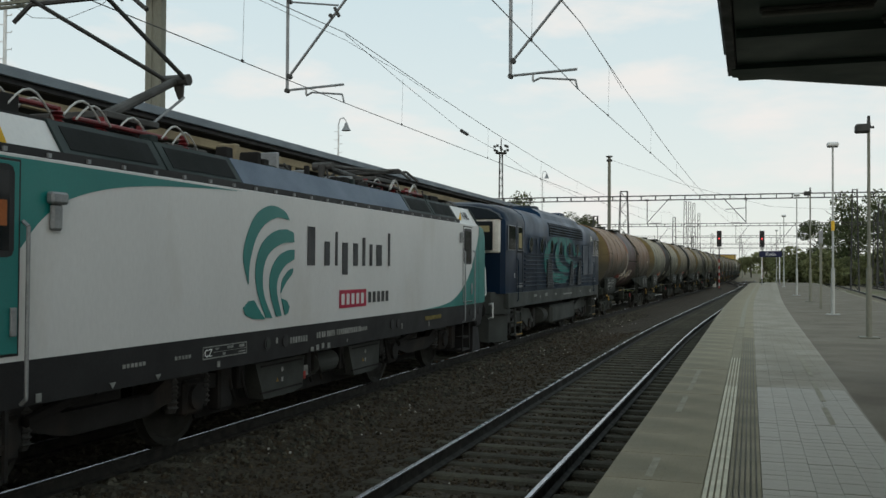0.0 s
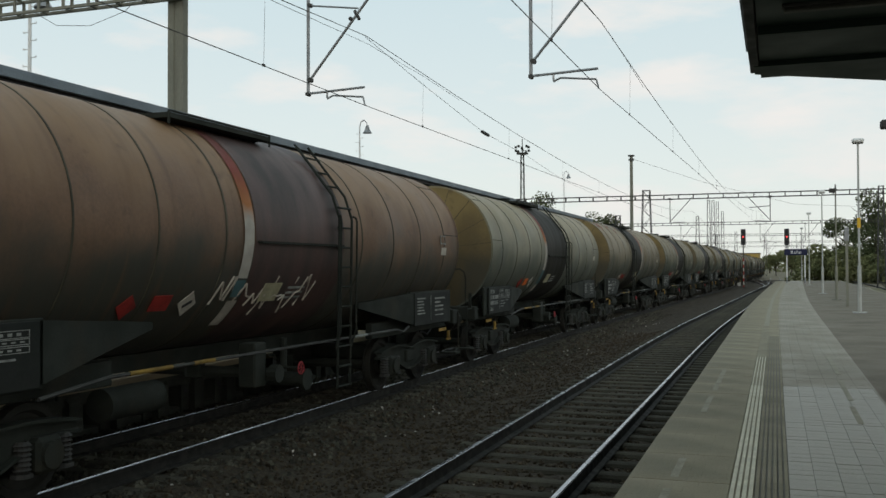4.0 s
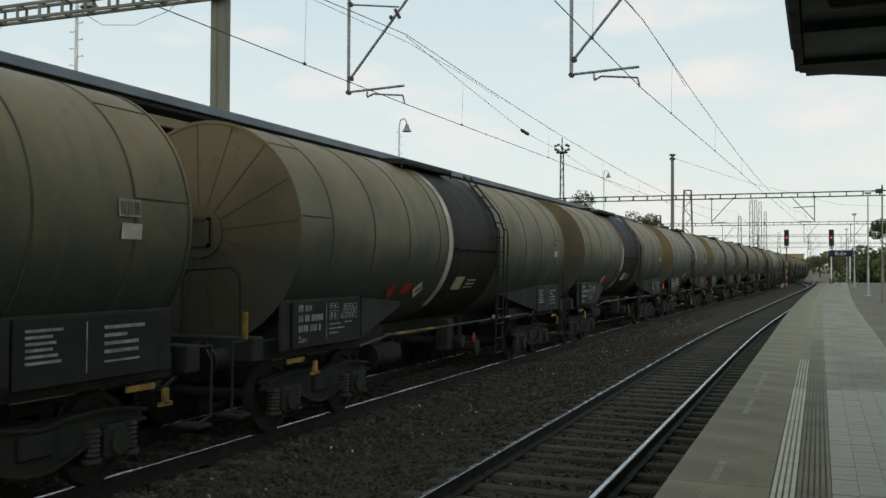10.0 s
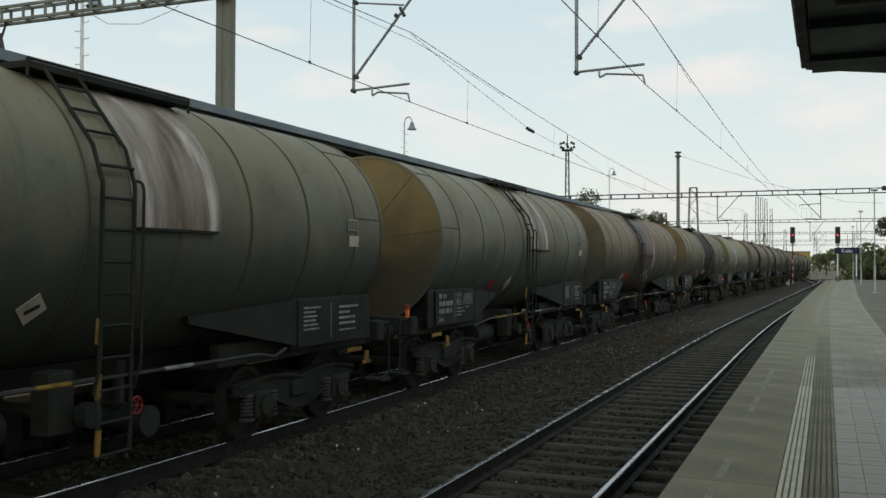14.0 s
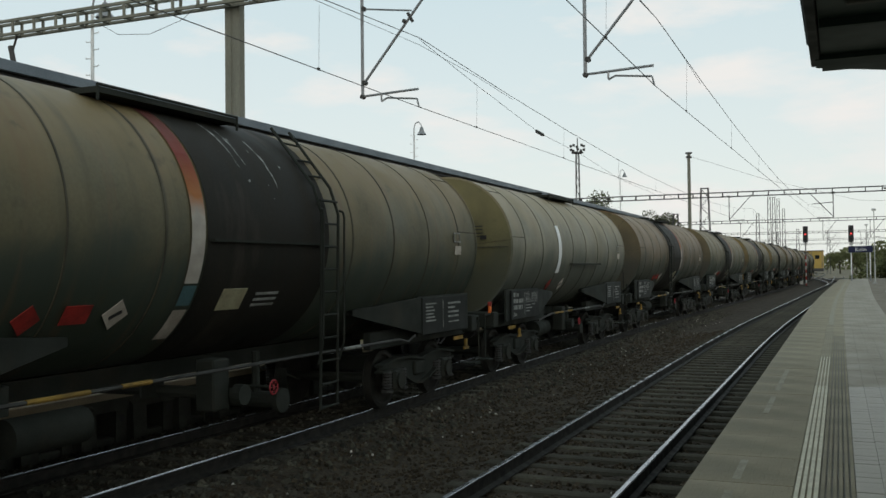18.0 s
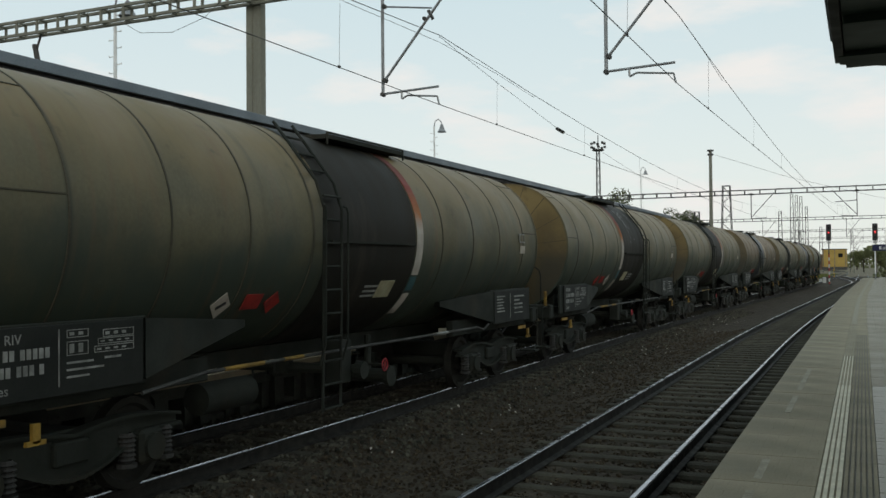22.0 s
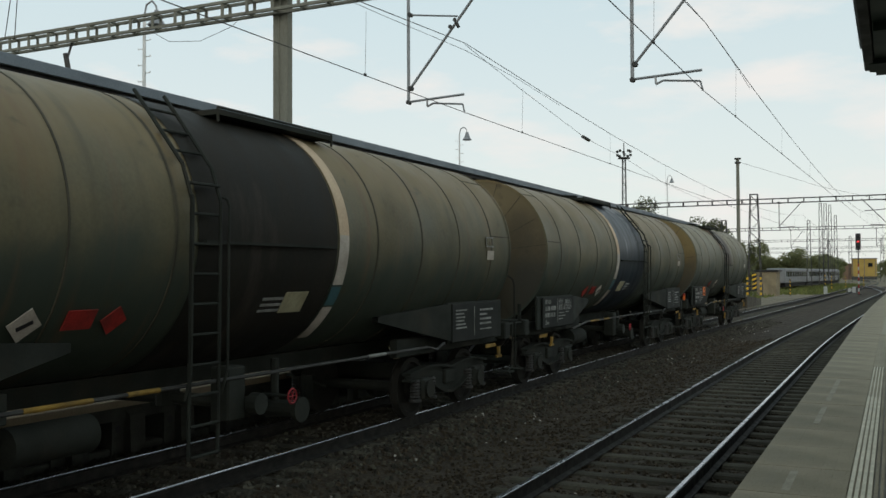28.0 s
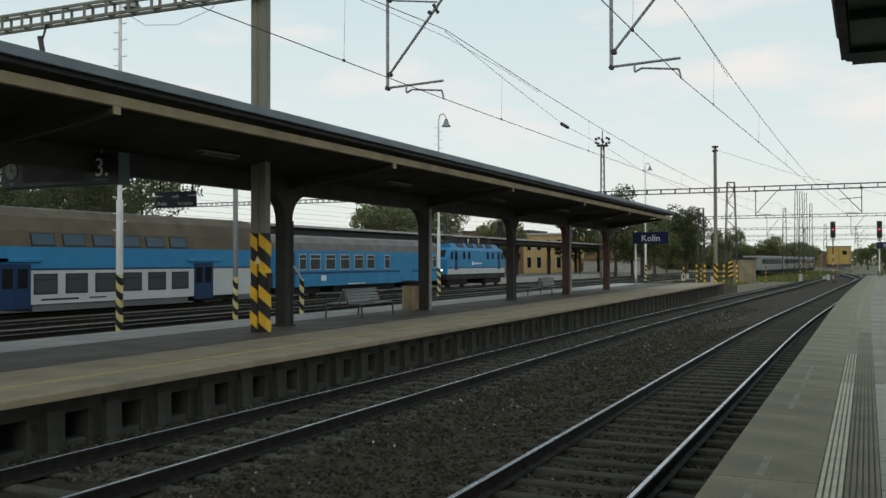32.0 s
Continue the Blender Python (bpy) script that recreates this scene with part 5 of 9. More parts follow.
def tank_wagon(kind, s, paint, cap, band, stripe, hub, label, cap_parts=16, extras=(), flip=1, ladders=True, pale_first=False):
    """kind A is the long wagon, B the short one; s is where its front tank end stands along the train."""
    tank, length = (A_TANK, A_LEN) if kind == "A" else (B_TANK, B_LEN)
    h, c = tank / 2, s + tank / 2
    w = thing("tank_wagon", label, "tank wagon", "tank wagons of the goods train")
    rolling.append((w, c, h - 1.45))
    tank_back = 0.20     # the tank sits a little behind the frame's middle
    # shell with sheet joints
    shell = Mesh().lathe([(-h + 0.02, RT), (h - 0.02, RT)], (0, 0, ZC), "y", 56)
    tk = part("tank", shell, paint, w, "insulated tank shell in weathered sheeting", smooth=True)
    n = 11 if kind == "A" else 9
    for i in range(1, n):
        y = -h + 0.85 + (tank - 1.7) * (i - 1) / (n - 2)
        m = Mesh().lathe([(y - 0.017, RT - 0.003), (y - 0.010, RT + 0.007), (y + 0.010, RT + 0.007), (y + 0.017, RT - 0.003)], (0, 0, ZC), "y", 56)
        part("sheet_seam", m, T_seam, tk)
    for y, a in ((-h + 0.42, 8), (h - 0.42, 8), (-h + 0.42, 52), (h - 0.42, 52)):
        m, a = Mesh(), radians(a)
        q = Matrix.Translation((0, y, ZC)) @ Matrix.Rotation(-a, 4, "Y")
        m.box(RT - 0.004, RT + 0.008, -0.42, 0.42, -0.007, 0.007, m=q)
        part("plate_joint", m, T_seam, tk)
    # ends: shallow cones in sectors
    for e in (-1, 1):
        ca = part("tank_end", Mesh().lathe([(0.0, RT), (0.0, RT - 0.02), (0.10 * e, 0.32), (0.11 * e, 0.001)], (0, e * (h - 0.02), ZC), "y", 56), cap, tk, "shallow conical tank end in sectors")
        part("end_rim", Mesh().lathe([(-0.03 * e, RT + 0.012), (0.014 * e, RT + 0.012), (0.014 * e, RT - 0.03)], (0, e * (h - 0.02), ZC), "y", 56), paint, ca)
        m = Mesh()
        for i in range(cap_parts):
            a = 2 * math.pi * i / cap_parts + 0.1
            p, q = 0.33, RT - 0.03
            m.rod((p * math.cos(a), e * (h + 0.083), ZC + p * math.sin(a)), (q * math.cos(a), e * (h - 0.016), ZC + q * math.sin(a)), 0.0055, n=4)
        part("sector_joint", m, T_seam, ca)
        m = Mesh().lathe([(0.0, 0.34), (0.03 * e, 0.34), (0.035 * e, 0.0)], (0, e * (h + 0.07), ZC), "y", 28)
        part("hub", m, cap, ca)
        if hub and e < 0:
            part("hub_frame", Mesh().box(-0.17, 0.17, e * (h + 0.10), e * (h + 0.13), ZC - 0.19, ZC + 0.19).box(-0.17, 0.17, e * (h + 0.10), e * (h + 0.145), ZC - 0.19, ZC - 0.15).box(-0.17, -0.13, e * (h + 0.10), e * (h + 0.145), ZC - 0.19, ZC + 0.19).box(0.13, 0.17, e * (h + 0.10), e * (h + 0.145), ZC - 0.19, ZC + 0.19).box(-0.17, 0.17, e * (h + 0.10), e * (h + 0.145), ZC + 0.15, ZC + 0.19), T_seam, ca, "small square frame on the hub")
    # dark band at the manhole, its coloured edge, and a drip ledge
    if band:
        y0, y1 = sorted((-1.08 * flip - 0.18, 1.42 * flip - 0.18)) if kind == "A" else (-0.08, 1.30)
        a0, a1 = (radians(-75), radians(255)) if kind == "A" else (radians(-4), radians(184))
        part("band", ring(y0, y1, RT + 0.0095, a0, a1), band, tk, "dark spill band under the manhole", smooth=True)
        for e in (-1, 1):
            part("drip_ledge", Mesh().box(e * RT - 0.01, e * (RT + 0.06), min(y0, y1) + 0.05, max(y0, y1) - 0.1, ZC - 0.12, ZC - 0.09), T_frame, tk)
    if stripe:
        order = {"rainbow": ((75, -20, T_fade), (-20, -37, T_stripe_blue), (-38, -47, T_stripe_white)),
                 "red": ((75, -22, T_fade), (-23, -32, T_stripe_blue), (-34, -50, T_stripe_white)),
                 "white": ((70, -50, T_stripe_white),), "cream": ((75, 2, T_stripe_cream), (2, -22, T_stripe_white), (-23, -33, T_stripe_blue), (-34, -55, T_stripe_white))}[stripe]
        wd = 0.22 if stripe != "white" else 0.20
        for hi, lo, mt in order:
            part("colour_band", ring(*sorted((-1.34 * flip - 0.18, (-1.34 + wd) * flip - 0.18)), RT + 0.0125, radians(lo), radians(hi), 16), mt, tk, "faded coloured band")
    # top walkway, hatch and rails
    m = Mesh()
    yt = -0.8 * flip if kind == "A" else 0.6
    for x in (-0.62, 0.62):
        part("walkway", Mesh().box(x - 0.22, x + 0.22, yt - 1.15, yt + 1.15, ZC + RT - 0.12, ZC + RT - 0.06), T_frame, w, "dark grating walkway on top of the tank")
    m = Mesh().rod((0, yt, ZC + RT - 0.03), (0, yt, ZC + RT + 0.06), 0.28, n=18).rod((0, yt, ZC + RT + 0.06), (0, yt, ZC + RT + 0.09), 0.31, n=18)
    part("hatch", m, T_frame, w, "round manhole hatch")
    for x in (-0.84, 0.84):
        part("walkway_rail", Mesh().tube([(x, yt - 1.15, ZC + RT - 0.2), (x, yt - 1.15, ZC + RT - 0.04), (x, yt + 1.15, ZC + RT - 0.04), (x, yt + 1.15, ZC + RT - 0.2)], 0.016), T_frame, w)
    # ladder on both sides
    for e in (-1, 1) if ladders else ():
        yl_ = (1.15 if flip > 0 else -1.57) if kind == "A" else -0.35
        up = [(1.50, 0.42), (1.52, 1.6), (1.54, 2.9), (1.42, 3.25), (1.02, 3.75), (0.80, 4.02)]
        yy_ = yl_ if e > 0 else (-yl_ - 0.42 if kind == "A" else yl_)
        lad = part("ladder", Mesh().tube([(a * e, yy_, b) for a, b in up], 0.020, n=6), T_frame, w, "steel ladder up the tank's flank")
        part("stile", Mesh().tube([(a * e, yy_ + 0.42, b) for a, b in up], 0.020, n=6), T_frame, lad)
        for i in range(10):
            z = 0.45 + i * 0.29
            part("rung", Mesh().rod((1.52 * e, yy_, z), (1.52 * e, yy_ + 0.42, z), 0.016, n=6), T_frame, lad)
        gd = Mesh()
        for y_, o_ in ((yy_, -0.055), (yy_ + 0.42, 0.055)):
            gd.tube([(1.50 * e, y_ + o_, 1.0), (1.58 * e, y_ + o_, 1.25), (1.60 * e, y_ + o_, 2.86), (1.585 * e, y_ + o_ * 0.8, 2.93), (1.54 * e, y_ + o_ * 0.3, 2.95)], 0.015, n=6)
        part("guard_rail", gd, T_frame, lad, "rounded handrails beside the ladder")
        for a_, b_ in ((1.48, 3.07), (1.30, 3.39), (1.13, 3.60), (0.96, 3.82)):
            part("rung", Mesh().rod((a_ * e, yy_, b_), (a_ * e, yy_ + 0.42, b_), 0.016, n=6), T_frame, lad)
        if kind == "B":
            rg = Mesh()
            for i in range(3):
                rg.rod((1.50 * e, yy_, 0.45 + i * 0.5), (1.515 * e, yy_, 0.68 + i * 0.5), 0.028, n=6)
            part("yellow_mark", rg, T_dullyellow, lad, "yellow mark on the ladder")
    # frame ends, saddles, boards
    for e in (-1, 1):
        yh = e * (length / 2 - 0.62)
        coupling_end(w, yh, e)
        for x in (-1.05, 1.05):
            part("sole_bar", Mesh().box(x - 0.06, x + 0.06, yh, e * (h - 3.3), 0.98, 1.24, c=0.01), T_frame, w, "short sole bar")
        for x in (-1, 1):
            m = Mesh()
            a, b = e * (h - 2.05), e * (h - 3.9)
            m.v += [(x * 1.38, a, 1.15), (x * 1.38, a, 1.72), (x * 1.15, b, 1.60), (x * 1.15, b, 1.52), (x * 1.30, a, 1.15), (x * 1.30, a, 1.72), (x * 1.05, b, 1.60), (x * 1.05, b, 1.52)]
            for f in ((0, 1, 2, 3), (4, 7, 6, 5), (1, 5, 6, 2), (0, 3, 7, 4)):
                m.face(*f)
            part("saddle_plate", m, T_frame, w, "sloping saddle plate")
            part("side_plate", Mesh().box(x * 1.30, x * 1.345, e * (h + 0.05), e * (h - 2.1), 1.10, 1.74, c=0.01), T_frame, w)
        part("saddle", Mesh().box(-1.0, 1.0, e * (h - 0.6), e * (h - 2.3), 1.05, 1.62), T_frame, w)
        bogie(w, e * (h - 1.45))
    data_board(w, -h + 0.16, True)
    data_board(w, h - 2.02, False)
    # underfloor: handrail, pipes, reservoir, valve
    m = Mesh().tube([(1.38, -h + 2.0, 1.02), (1.40, -h + 2.9, 1.12), (1.40, h - 2.9, 1.12), (1.38, h - 2.55, 1.06), (1.38, h - 2.3, 1.14)], 0.020)
    hr = part("handrail", m, T_rail, w, "long side handrail")
    part("yellow_mark", Mesh().rod((1.40, -h + 3.2, 1.12), (1.40, -h + 3.9, 1.12), 0.024), T_dullyellow, hr, "yellow mark on the handrail")
    part("yellow_mark", Mesh().rod((1.40, -h + 4.3, 1.12), (1.40, -h + 4.7, 1.12), 0.024), T_dullyellow, hr)
    part("white_mark", Mesh().rod((1.40, h - 4.6, 1.12), (1.40, h - 4.15, 1.12), 0.023), T_letter, hr, "white mark on the handrail")
    part("centre_sill", Mesh().box(-0.25, 0.25, -h + 2, h - 2, 0.95, 1.15), T_frame, w)
    part("air_reservoir", Mesh().lathe([(-0.5, 0.001), (-0.46, 0.18), (0.46, 0.18), (0.5, 0.001)], (0.75, -h + 4.0, 0.72), "y", 16), T_frame, w, smooth=True)
    m = Mesh().rod((0, -0.2, ZC - RT + 0.1), (0, -0.2, 0.7), 0.14, n=12).rod((-1.2, -0.2, 0.78), (1.25, -0.2, 0.78), 0.07, n=10).rod((1.2, -0.2, 0.78), (1.32, -0.2, 0.78), 0.12, n=12)
    m.box(0.9, 1.15, -0.55, -0.25, 0.62, 1.2, c=0.02)
    part("outlet_valve", m, T_frame, w)
    m = Mesh().lathe([(-0.011, 0.082), (0.0, 0.095), (0.011, 0.082), (0.0, 0.072), (-0.011, 0.082)], (1.34, 0.35, 0.80), "x", 16)
    for k_ in range(3):
        a = math.pi * k_ / 3
        m.rod((1.34, 0.35 - 0.08 * math.cos(a), 0.80 - 0.08 * math.sin(a)), (1.34, 0.35 + 0.08 * math.cos(a), 0.80 + 0.08 * math.sin(a)), 0.006, n=5)
    part("handwheel", m, T_handwheel, w, "red spoked handwheel")
    m = Mesh().rod((0.6, 0.55, 0.62), (1.30, 0.55, 0.62), 0.10, n=12).rod((1.28, 0.55, 0.62), (1.34, 0.55, 0.62), 0.15, n=14).rod((0.9, 0.35, 0.80), (1.34, 0.35, 0.80), 0.022, n=6)
    m.rod((0.95, 0.55, 0.62), (0.95, 0.55, 1.2), 0.05, n=8)
    part("outlet_pipe", m, T_frame, w, "capped outlet pipe")
    # plates and labels on the flank
    def flank(ang, y, wd, ht, mt, name, lab, turn=0.0, lift=0.016):
        q = Matrix.Translation((0, y, ZC)) @ Matrix.Rotation(radians(-ang), 4, "Y") @ Matrix.Translation((RT + lift, 0, 0)) @ Matrix.Rotation(radians(turn), 4, "X")
        return part(name, Mesh().box(-0.004, 0.004, -wd / 2, wd / 2, -ht / 2, ht / 2, m=q), mt, tk, lab)

    yl0 = -3.4 if kind == "A" else -2.1
    spots_ = (0.0, 0.50, 1.05) if not pale_first else (0.95, 0.0, 0.50)      # red label, white label, faded plate
    flank(-34, yl0 + spots_[0], 0.22, 0.22, T_redlabel, "hazard_label", "red hazard diamond", 45)
    flank(-34, yl0 + (spots_[1] if pale_first else spots_[2]), 0.24, 0.24, T_stripe_white, "hazard_label", "white hazard diamond", 45)
    flank(-34, yl0 + (spots_[1] if pale_first else spots_[2]), 0.15, 0.04, M_black, "label_mark", "", 30, 0.022)
    if kind == "A":
        flank(-33, yl0 + (spots_[2] if pale_first else spots_[1]) + 0.05, 0.32, 0.20, T_redlabel if paint is not T_grey else T_orange, "faded_plate", "faded hazard plate")
        flank(-30, -0.42 * flip - 0.18, 0.44, 0.27, T_plate, "white_plate", "white instruction plate")
        for k in range(3):
            q = Matrix.Translation((0, 0.1 * flip, ZC)) @ Matrix.Rotation(radians(28 + 3 * k), 4, "Y") @ Matrix.Translation((RT + 0.012, 0, 0))
            part("lettering", Mesh().box(-0.003, 0.003, -0.26, 0.2, -0.016, 0.016, m=q), T_letter, tk)
    flank(4, h - 0.95, 0.30, 0.17, T_letter, "test_date_plate", "white-framed plate")
    for k_ in range(3):
        flank(4, h - 1.045 + k_ * 0.095, 0.075, 0.12, paint, "plate_field", "", 0.0, 0.022)
    flank(-4.5, h - 0.92, 0.27, 0.15, T_stripe_white, "white_plate", "pale blank plate")
    # coloured marks low on the frame ends
    part("yellow_plate", Mesh().box(1.33, 1.345, -h + 0.10, -h + 0.52, 0.94, 1.0), T_dullyellow, w, "yellow mark below the frame")
    part("yellow_hook", Mesh().box(1.31, 1.345, -h + 0.78, -h + 0.86, 0.76, 0.92).box(1.31, 1.345, -h + 0.72, -h + 0.92, 0.74, 0.78), T_dullyellow, w, "yellow lashing hook")
    part("yellow_plate", Mesh().box(1.33, 1.345, h - 0.62, h - 0.20, 0.94, 1.0), T_dullyellow, w)
    part("yellow_hook", Mesh().box(1.31, 1.345, h - 0.06, h + 0.02, 0.76, 0.92).box(1.31, 1.345, h - 0.12, h + 0.08, 0.74, 0.78), T_dullyellow, w)
    part("lamp_post_tip", Mesh().box(-1.22, -1.16, -h - 0.62, -h - 0.58, 1.3, 1.75), T_redlabel, w, "red-tipped lamp bracket")
    if kind == "B":
        q = part("marker_stake", Mesh().box(1.17, 1.23, -h - 0.64, -h - 0.58, 1.10, 1.44, c=0.008), T_orange, w, "orange upright stake at the frame's end")
        part("stake_tip", Mesh().box(1.165, 1.235, -h - 0.645, -h - 0.575, 1.44, 1.52, c=0.01), T_redlabel, q)
    else:
        part("end_post", Mesh().box(1.16, 1.22, -h - 0.62, -h - 0.58, 1.3, 1.62), T_dullyellow if hub else T_frame, w, "upright post at the wagon's end")
        m = Mesh().tube([(0.2, -h - 0.5, 1.3), (0.2, -h - 0.5, 2.0), (0.28, -h - 0.5, 2.12), (0.92, -h - 0.5, 2.15), (1.02, -h - 0.5, 2.08), (1.05, -h - 0.5, 1.95), (1.05, -h - 0.5, 1.3)], 0.017)
        part("end_handrail", m, T_frame, w, "bent handrail at the tank's end")
    for ex in extras:
        ex(w, tk, h, flank)
    tk.location.y = tank_back if stripe or band else 0.03
    return w

# ---- train make-up ----
S_POS, s_ = [], -0.1
KINDS = "AAAAAABBAABAAAAAAAB"
for k in KINDS:
    S_POS.append(s_ + (0.25 if 0 < len(S_POS) < 17 else -0.2 if len(S_POS) == 18 else 0.0))
    s_ += A_LEN if k == "A" else B_LEN


def scribble(w, tk, h, flank):
    random.seed(5)
    m = Mesh()
    for i in range(9):
        y = -1.9 + i * 0.27
        pts = []
        for k in range(4):
            a = radians(-32 + random.uniform(-7, 7) + (5 if k % 2 else -5))
            pts.append(((RT + 0.014) * math.cos(a), y + k * 0.10, ZC + (RT + 0.014) * math.sin(a)))
        m.tube(pts, 0.014, n=4)
    part("graffiti", m, T_stripe_white, tk, "white spray-paint scribble")


def white_mark(w, tk, h, flank):
    part("white_mark", ring(-1.95, -1.70, RT + 0.014, radians(-22), radians(22), 10), M_white, tk, "broad white painted mark")
    m = Mesh().box(RT - 0.01, RT + 0.07, -0.95, 1.95, ZC - 0.36, ZC - 0.33)
    part("drip_ledge", m, T_frame, tk)
    part("end_pipe", Mesh().rod((0, -h - 0.30, ZC - 0.62), (0, -h - 0.05, ZC - 0.62), 0.26, n=22), T_cap_dull, tk, "round pipe stub on the tank end")


def rust_spots(w, tk, h, flank):
    random.seed(12)
    mt = material("bare_rust_patch", (0.24, 0.062, 0.024), 0.85, other=(0.15, 0.05, 0.025), scale=8, mix=0.9)
    for i in range(11):
        y, a = random.uniform(-h + 0.7, -h + 4.6), random.uniform(44, 62)
        r = random.uniform(0.07, 0.2)
        pts = []
        for k in range(9):
            e = 6.283 * k / 9
            f = r * random.uniform(0.5, 1.25)
            g = radians(a) + f * math.sin(e) * 0.8 / RT
            pts.append(((RT + 0.011) * math.cos(g), y + f * math.cos(e), ZC + (RT + 0.011) * math.sin(g)))
        m = Mesh()
        m.poly(pts)
        part("rust_patch", m, mt, tk, "patch of bare orange rust")


def blue_smear(w, tk, h, flank):
    m = Mesh()
    for i, (y, a0, a1) in enumerate(((-0.75, 22, 66), (-0.45, 18, 52), (-0.2, 30, 60))):
        m.lathe([(y, RT + 0.014), (y + 0.12, RT + 0.014)], (0, 0, ZC), "y", 8, radians(a0), radians(a1))
    part("graffiti", m, material("blue_spray_paint", (0.022, 0.060, 0.16), 0.6, other=(0.03, 0.036, 0.06), scale=4, mix=0.9), tk, "blue spray-paint smears")


def drips(seed, y0, y1, count=5):
    """Dried pale paint runs down the spill band, ragged and tapering."""
    def add(w, tk, h, flank):
        random.seed(seed)
        for i in range(count):
            y, a0 = random.uniform(y0, y1), random.uniform(42, 66)
            a1 = a0 - random.uniform(10, 44) * (0.4 if i > 2 else 1.0)
            left, right, n, d = [], [], 9, 0.0
            for k in range(n):
                f = k / (n - 1)
                a = radians(a0 + (a1 - a0) * f)
                d += random.uniform(-0.012, 0.028)
                wd = random.uniform(0.006, 0.034) * (1 - f * 0.7)
                for side, lst in ((-1, left), (1, right)):
                    lst.append(((RT + 0.012) * math.cos(a), y + d + side * wd, ZC + (RT + 0.012) * math.sin(a)))
            m = Mesh()
            m.v += left + right
            for k in range(n - 1):
                m.face(k, k + 1, n + k + 1, n + k)
            part("paint_run", m, T_drip, tk, "dried pale paint run")
        for i in range(count * 2):
            y, a, r = random.uniform(y0, y1), radians(random.uniform(8, 60)), random.uniform(0.008, 0.03)
            m = Mesh()
            m.poly([((RT + 0.012) * math.cos(a + r * f * math.sin(q) / RT), y + r * f * math.cos(q), ZC + (RT + 0.012) * math.sin(a + r * f * math.sin(q) / RT)) for q, f in ((e, random.uniform(0.5, 1.3)) for e in (0, 0.9, 1.9, 3.0, 4.0, 5.2))])
            part("paint_fleck", m, T_drip, tk)
    return add


def pipe_end(w, tk, h, flank):
    """Two-piece end with a level joint, a hatch of small lettering and a red lamp bracket."""
    m = Mesh().box(-RT + 0.06, RT - 0.06, -h - 0.10, -h - 0.085, ZC - 0.01, ZC + 0.012)
    part("end_joint", m, T_seam, tk)
    m = Mesh()
    for k in range(4):
        m.box(0.42, 0.86, -h - 0.083, -h - 0.079, ZC + 0.42 - k * 0.07, ZC + 0.44 - k * 0.07)
    m.box(0.80, 0.94, -h - 0.083, -h - 0.079, ZC + 0.16, ZC + 0.24)
    part("end_lettering", m, M_black, tk, "small dark lettering on the tank end")


def rusty_hatch(w, tk, h, flank):
    """Rust washed down from the manhole over the side."""
    part("rust_wash", ring(-0.42, -0.05, RT + 0.009, radians(20), radians(100), 14), material("rust_wash", (0.20, 0.105, 0.055), 0.8, other=(0.10, 0.07, 0.045), scale=3, mix=0.9, stretch=(1, 2.4, 0.35)), tk, "orange-brown rust wash below the hatch")


def un_plate(w, tk, h, flank):
    b = part("hazard_plate", Mesh().box(1.392, 1.402, -h + 1.50, -h + 1.86, 1.40, 1.70, c=0.004), T_orange, w, "orange hazard plate")
    part("plate_rule", Mesh().box(1.403, 1.405, -h + 1.51, -h + 1.85, 1.545, 1.555), M_black, b)
    on_side(un_top, b, 1.404, -h + 1.60, 1.585, "danger_number")
    on_side(un_low, b, 1.404, -h + 1.53, 1.43, "substance_number")


T_rustband = material("rusty_brown_band", (0.085, 0.062, 0.046), 0.6, other=(0.045, 0.040, 0.036), scale=1.6, mix=0.9, stain=(0.15, 0.085, 0.05), stain_scale=1.2, stain_at=(0.52, 0.72), stretch=(1, 2.2, 0.35))
SPECS = [
    ("rusty", T_cap, T_maroon, "red", 0, 8, (scribble,)), ("grey", T_cap, T_darkzone, "rainbow", 0, 16, ()), ("tan", T_cap, T_darkzone, "red", 0, 8, (rust_spots,)),
    ("olive", T_cap, T_darkzone, "red", 1, 16, ()), ("olive", T_cap_dull, T_darkzone, "white", 1, 16, ()), ("olive", T_cap_dull, T_darkzone, "red", 0, 8, (blue_smear,)),
    ("green", T_cap, T_pale, None, 0, 8, (un_plate,)), ("green", T_cap, T_pale, None, 0, 8, ()), ("brown", T_cap_dull, T_maroon, "red", 0, 16, ()),
    ("olive", T_cap, T_darkzone, "red", 1, 16, (drips(3, -0.6, 0.5, 3),)), ("grey", T_cap_green, None, None, 0, 2, (white_mark, pipe_end)), ("brown", T_cap_dull, T_darkzone, "red", 0, 8, (drips(6, -0.8, 0.6, 3),)),
    ("olive", T_cap_dull, T_darkzone, "red", 0, 8, ()), ("olive", T_cap, T_darkzone, "red", 1, 16, (drips(11, -0.9, 0.7, 7),)), ("olive", T_cap, T_darkzone, "red", 0, 16, ()),
    ("brown", T_cap_dull, T_blueband, "cream", 0, 16, (drips(4, -0.6, 0.4, 6),)), ("olive", T_cap_dull, T_darkzone, "cream", 0, 16, ()), ("olive", T_cap_dull, T_blueband, "cream", 0, 16, (drips(9, -0.1, 0.6, 4),)),
    ("green", T_cap, T_rustband, None, 1, 8, (un_plate, rusty_hatch)),
]
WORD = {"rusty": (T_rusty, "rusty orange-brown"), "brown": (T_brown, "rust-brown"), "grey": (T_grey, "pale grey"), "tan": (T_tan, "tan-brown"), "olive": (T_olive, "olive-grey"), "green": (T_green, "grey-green")}
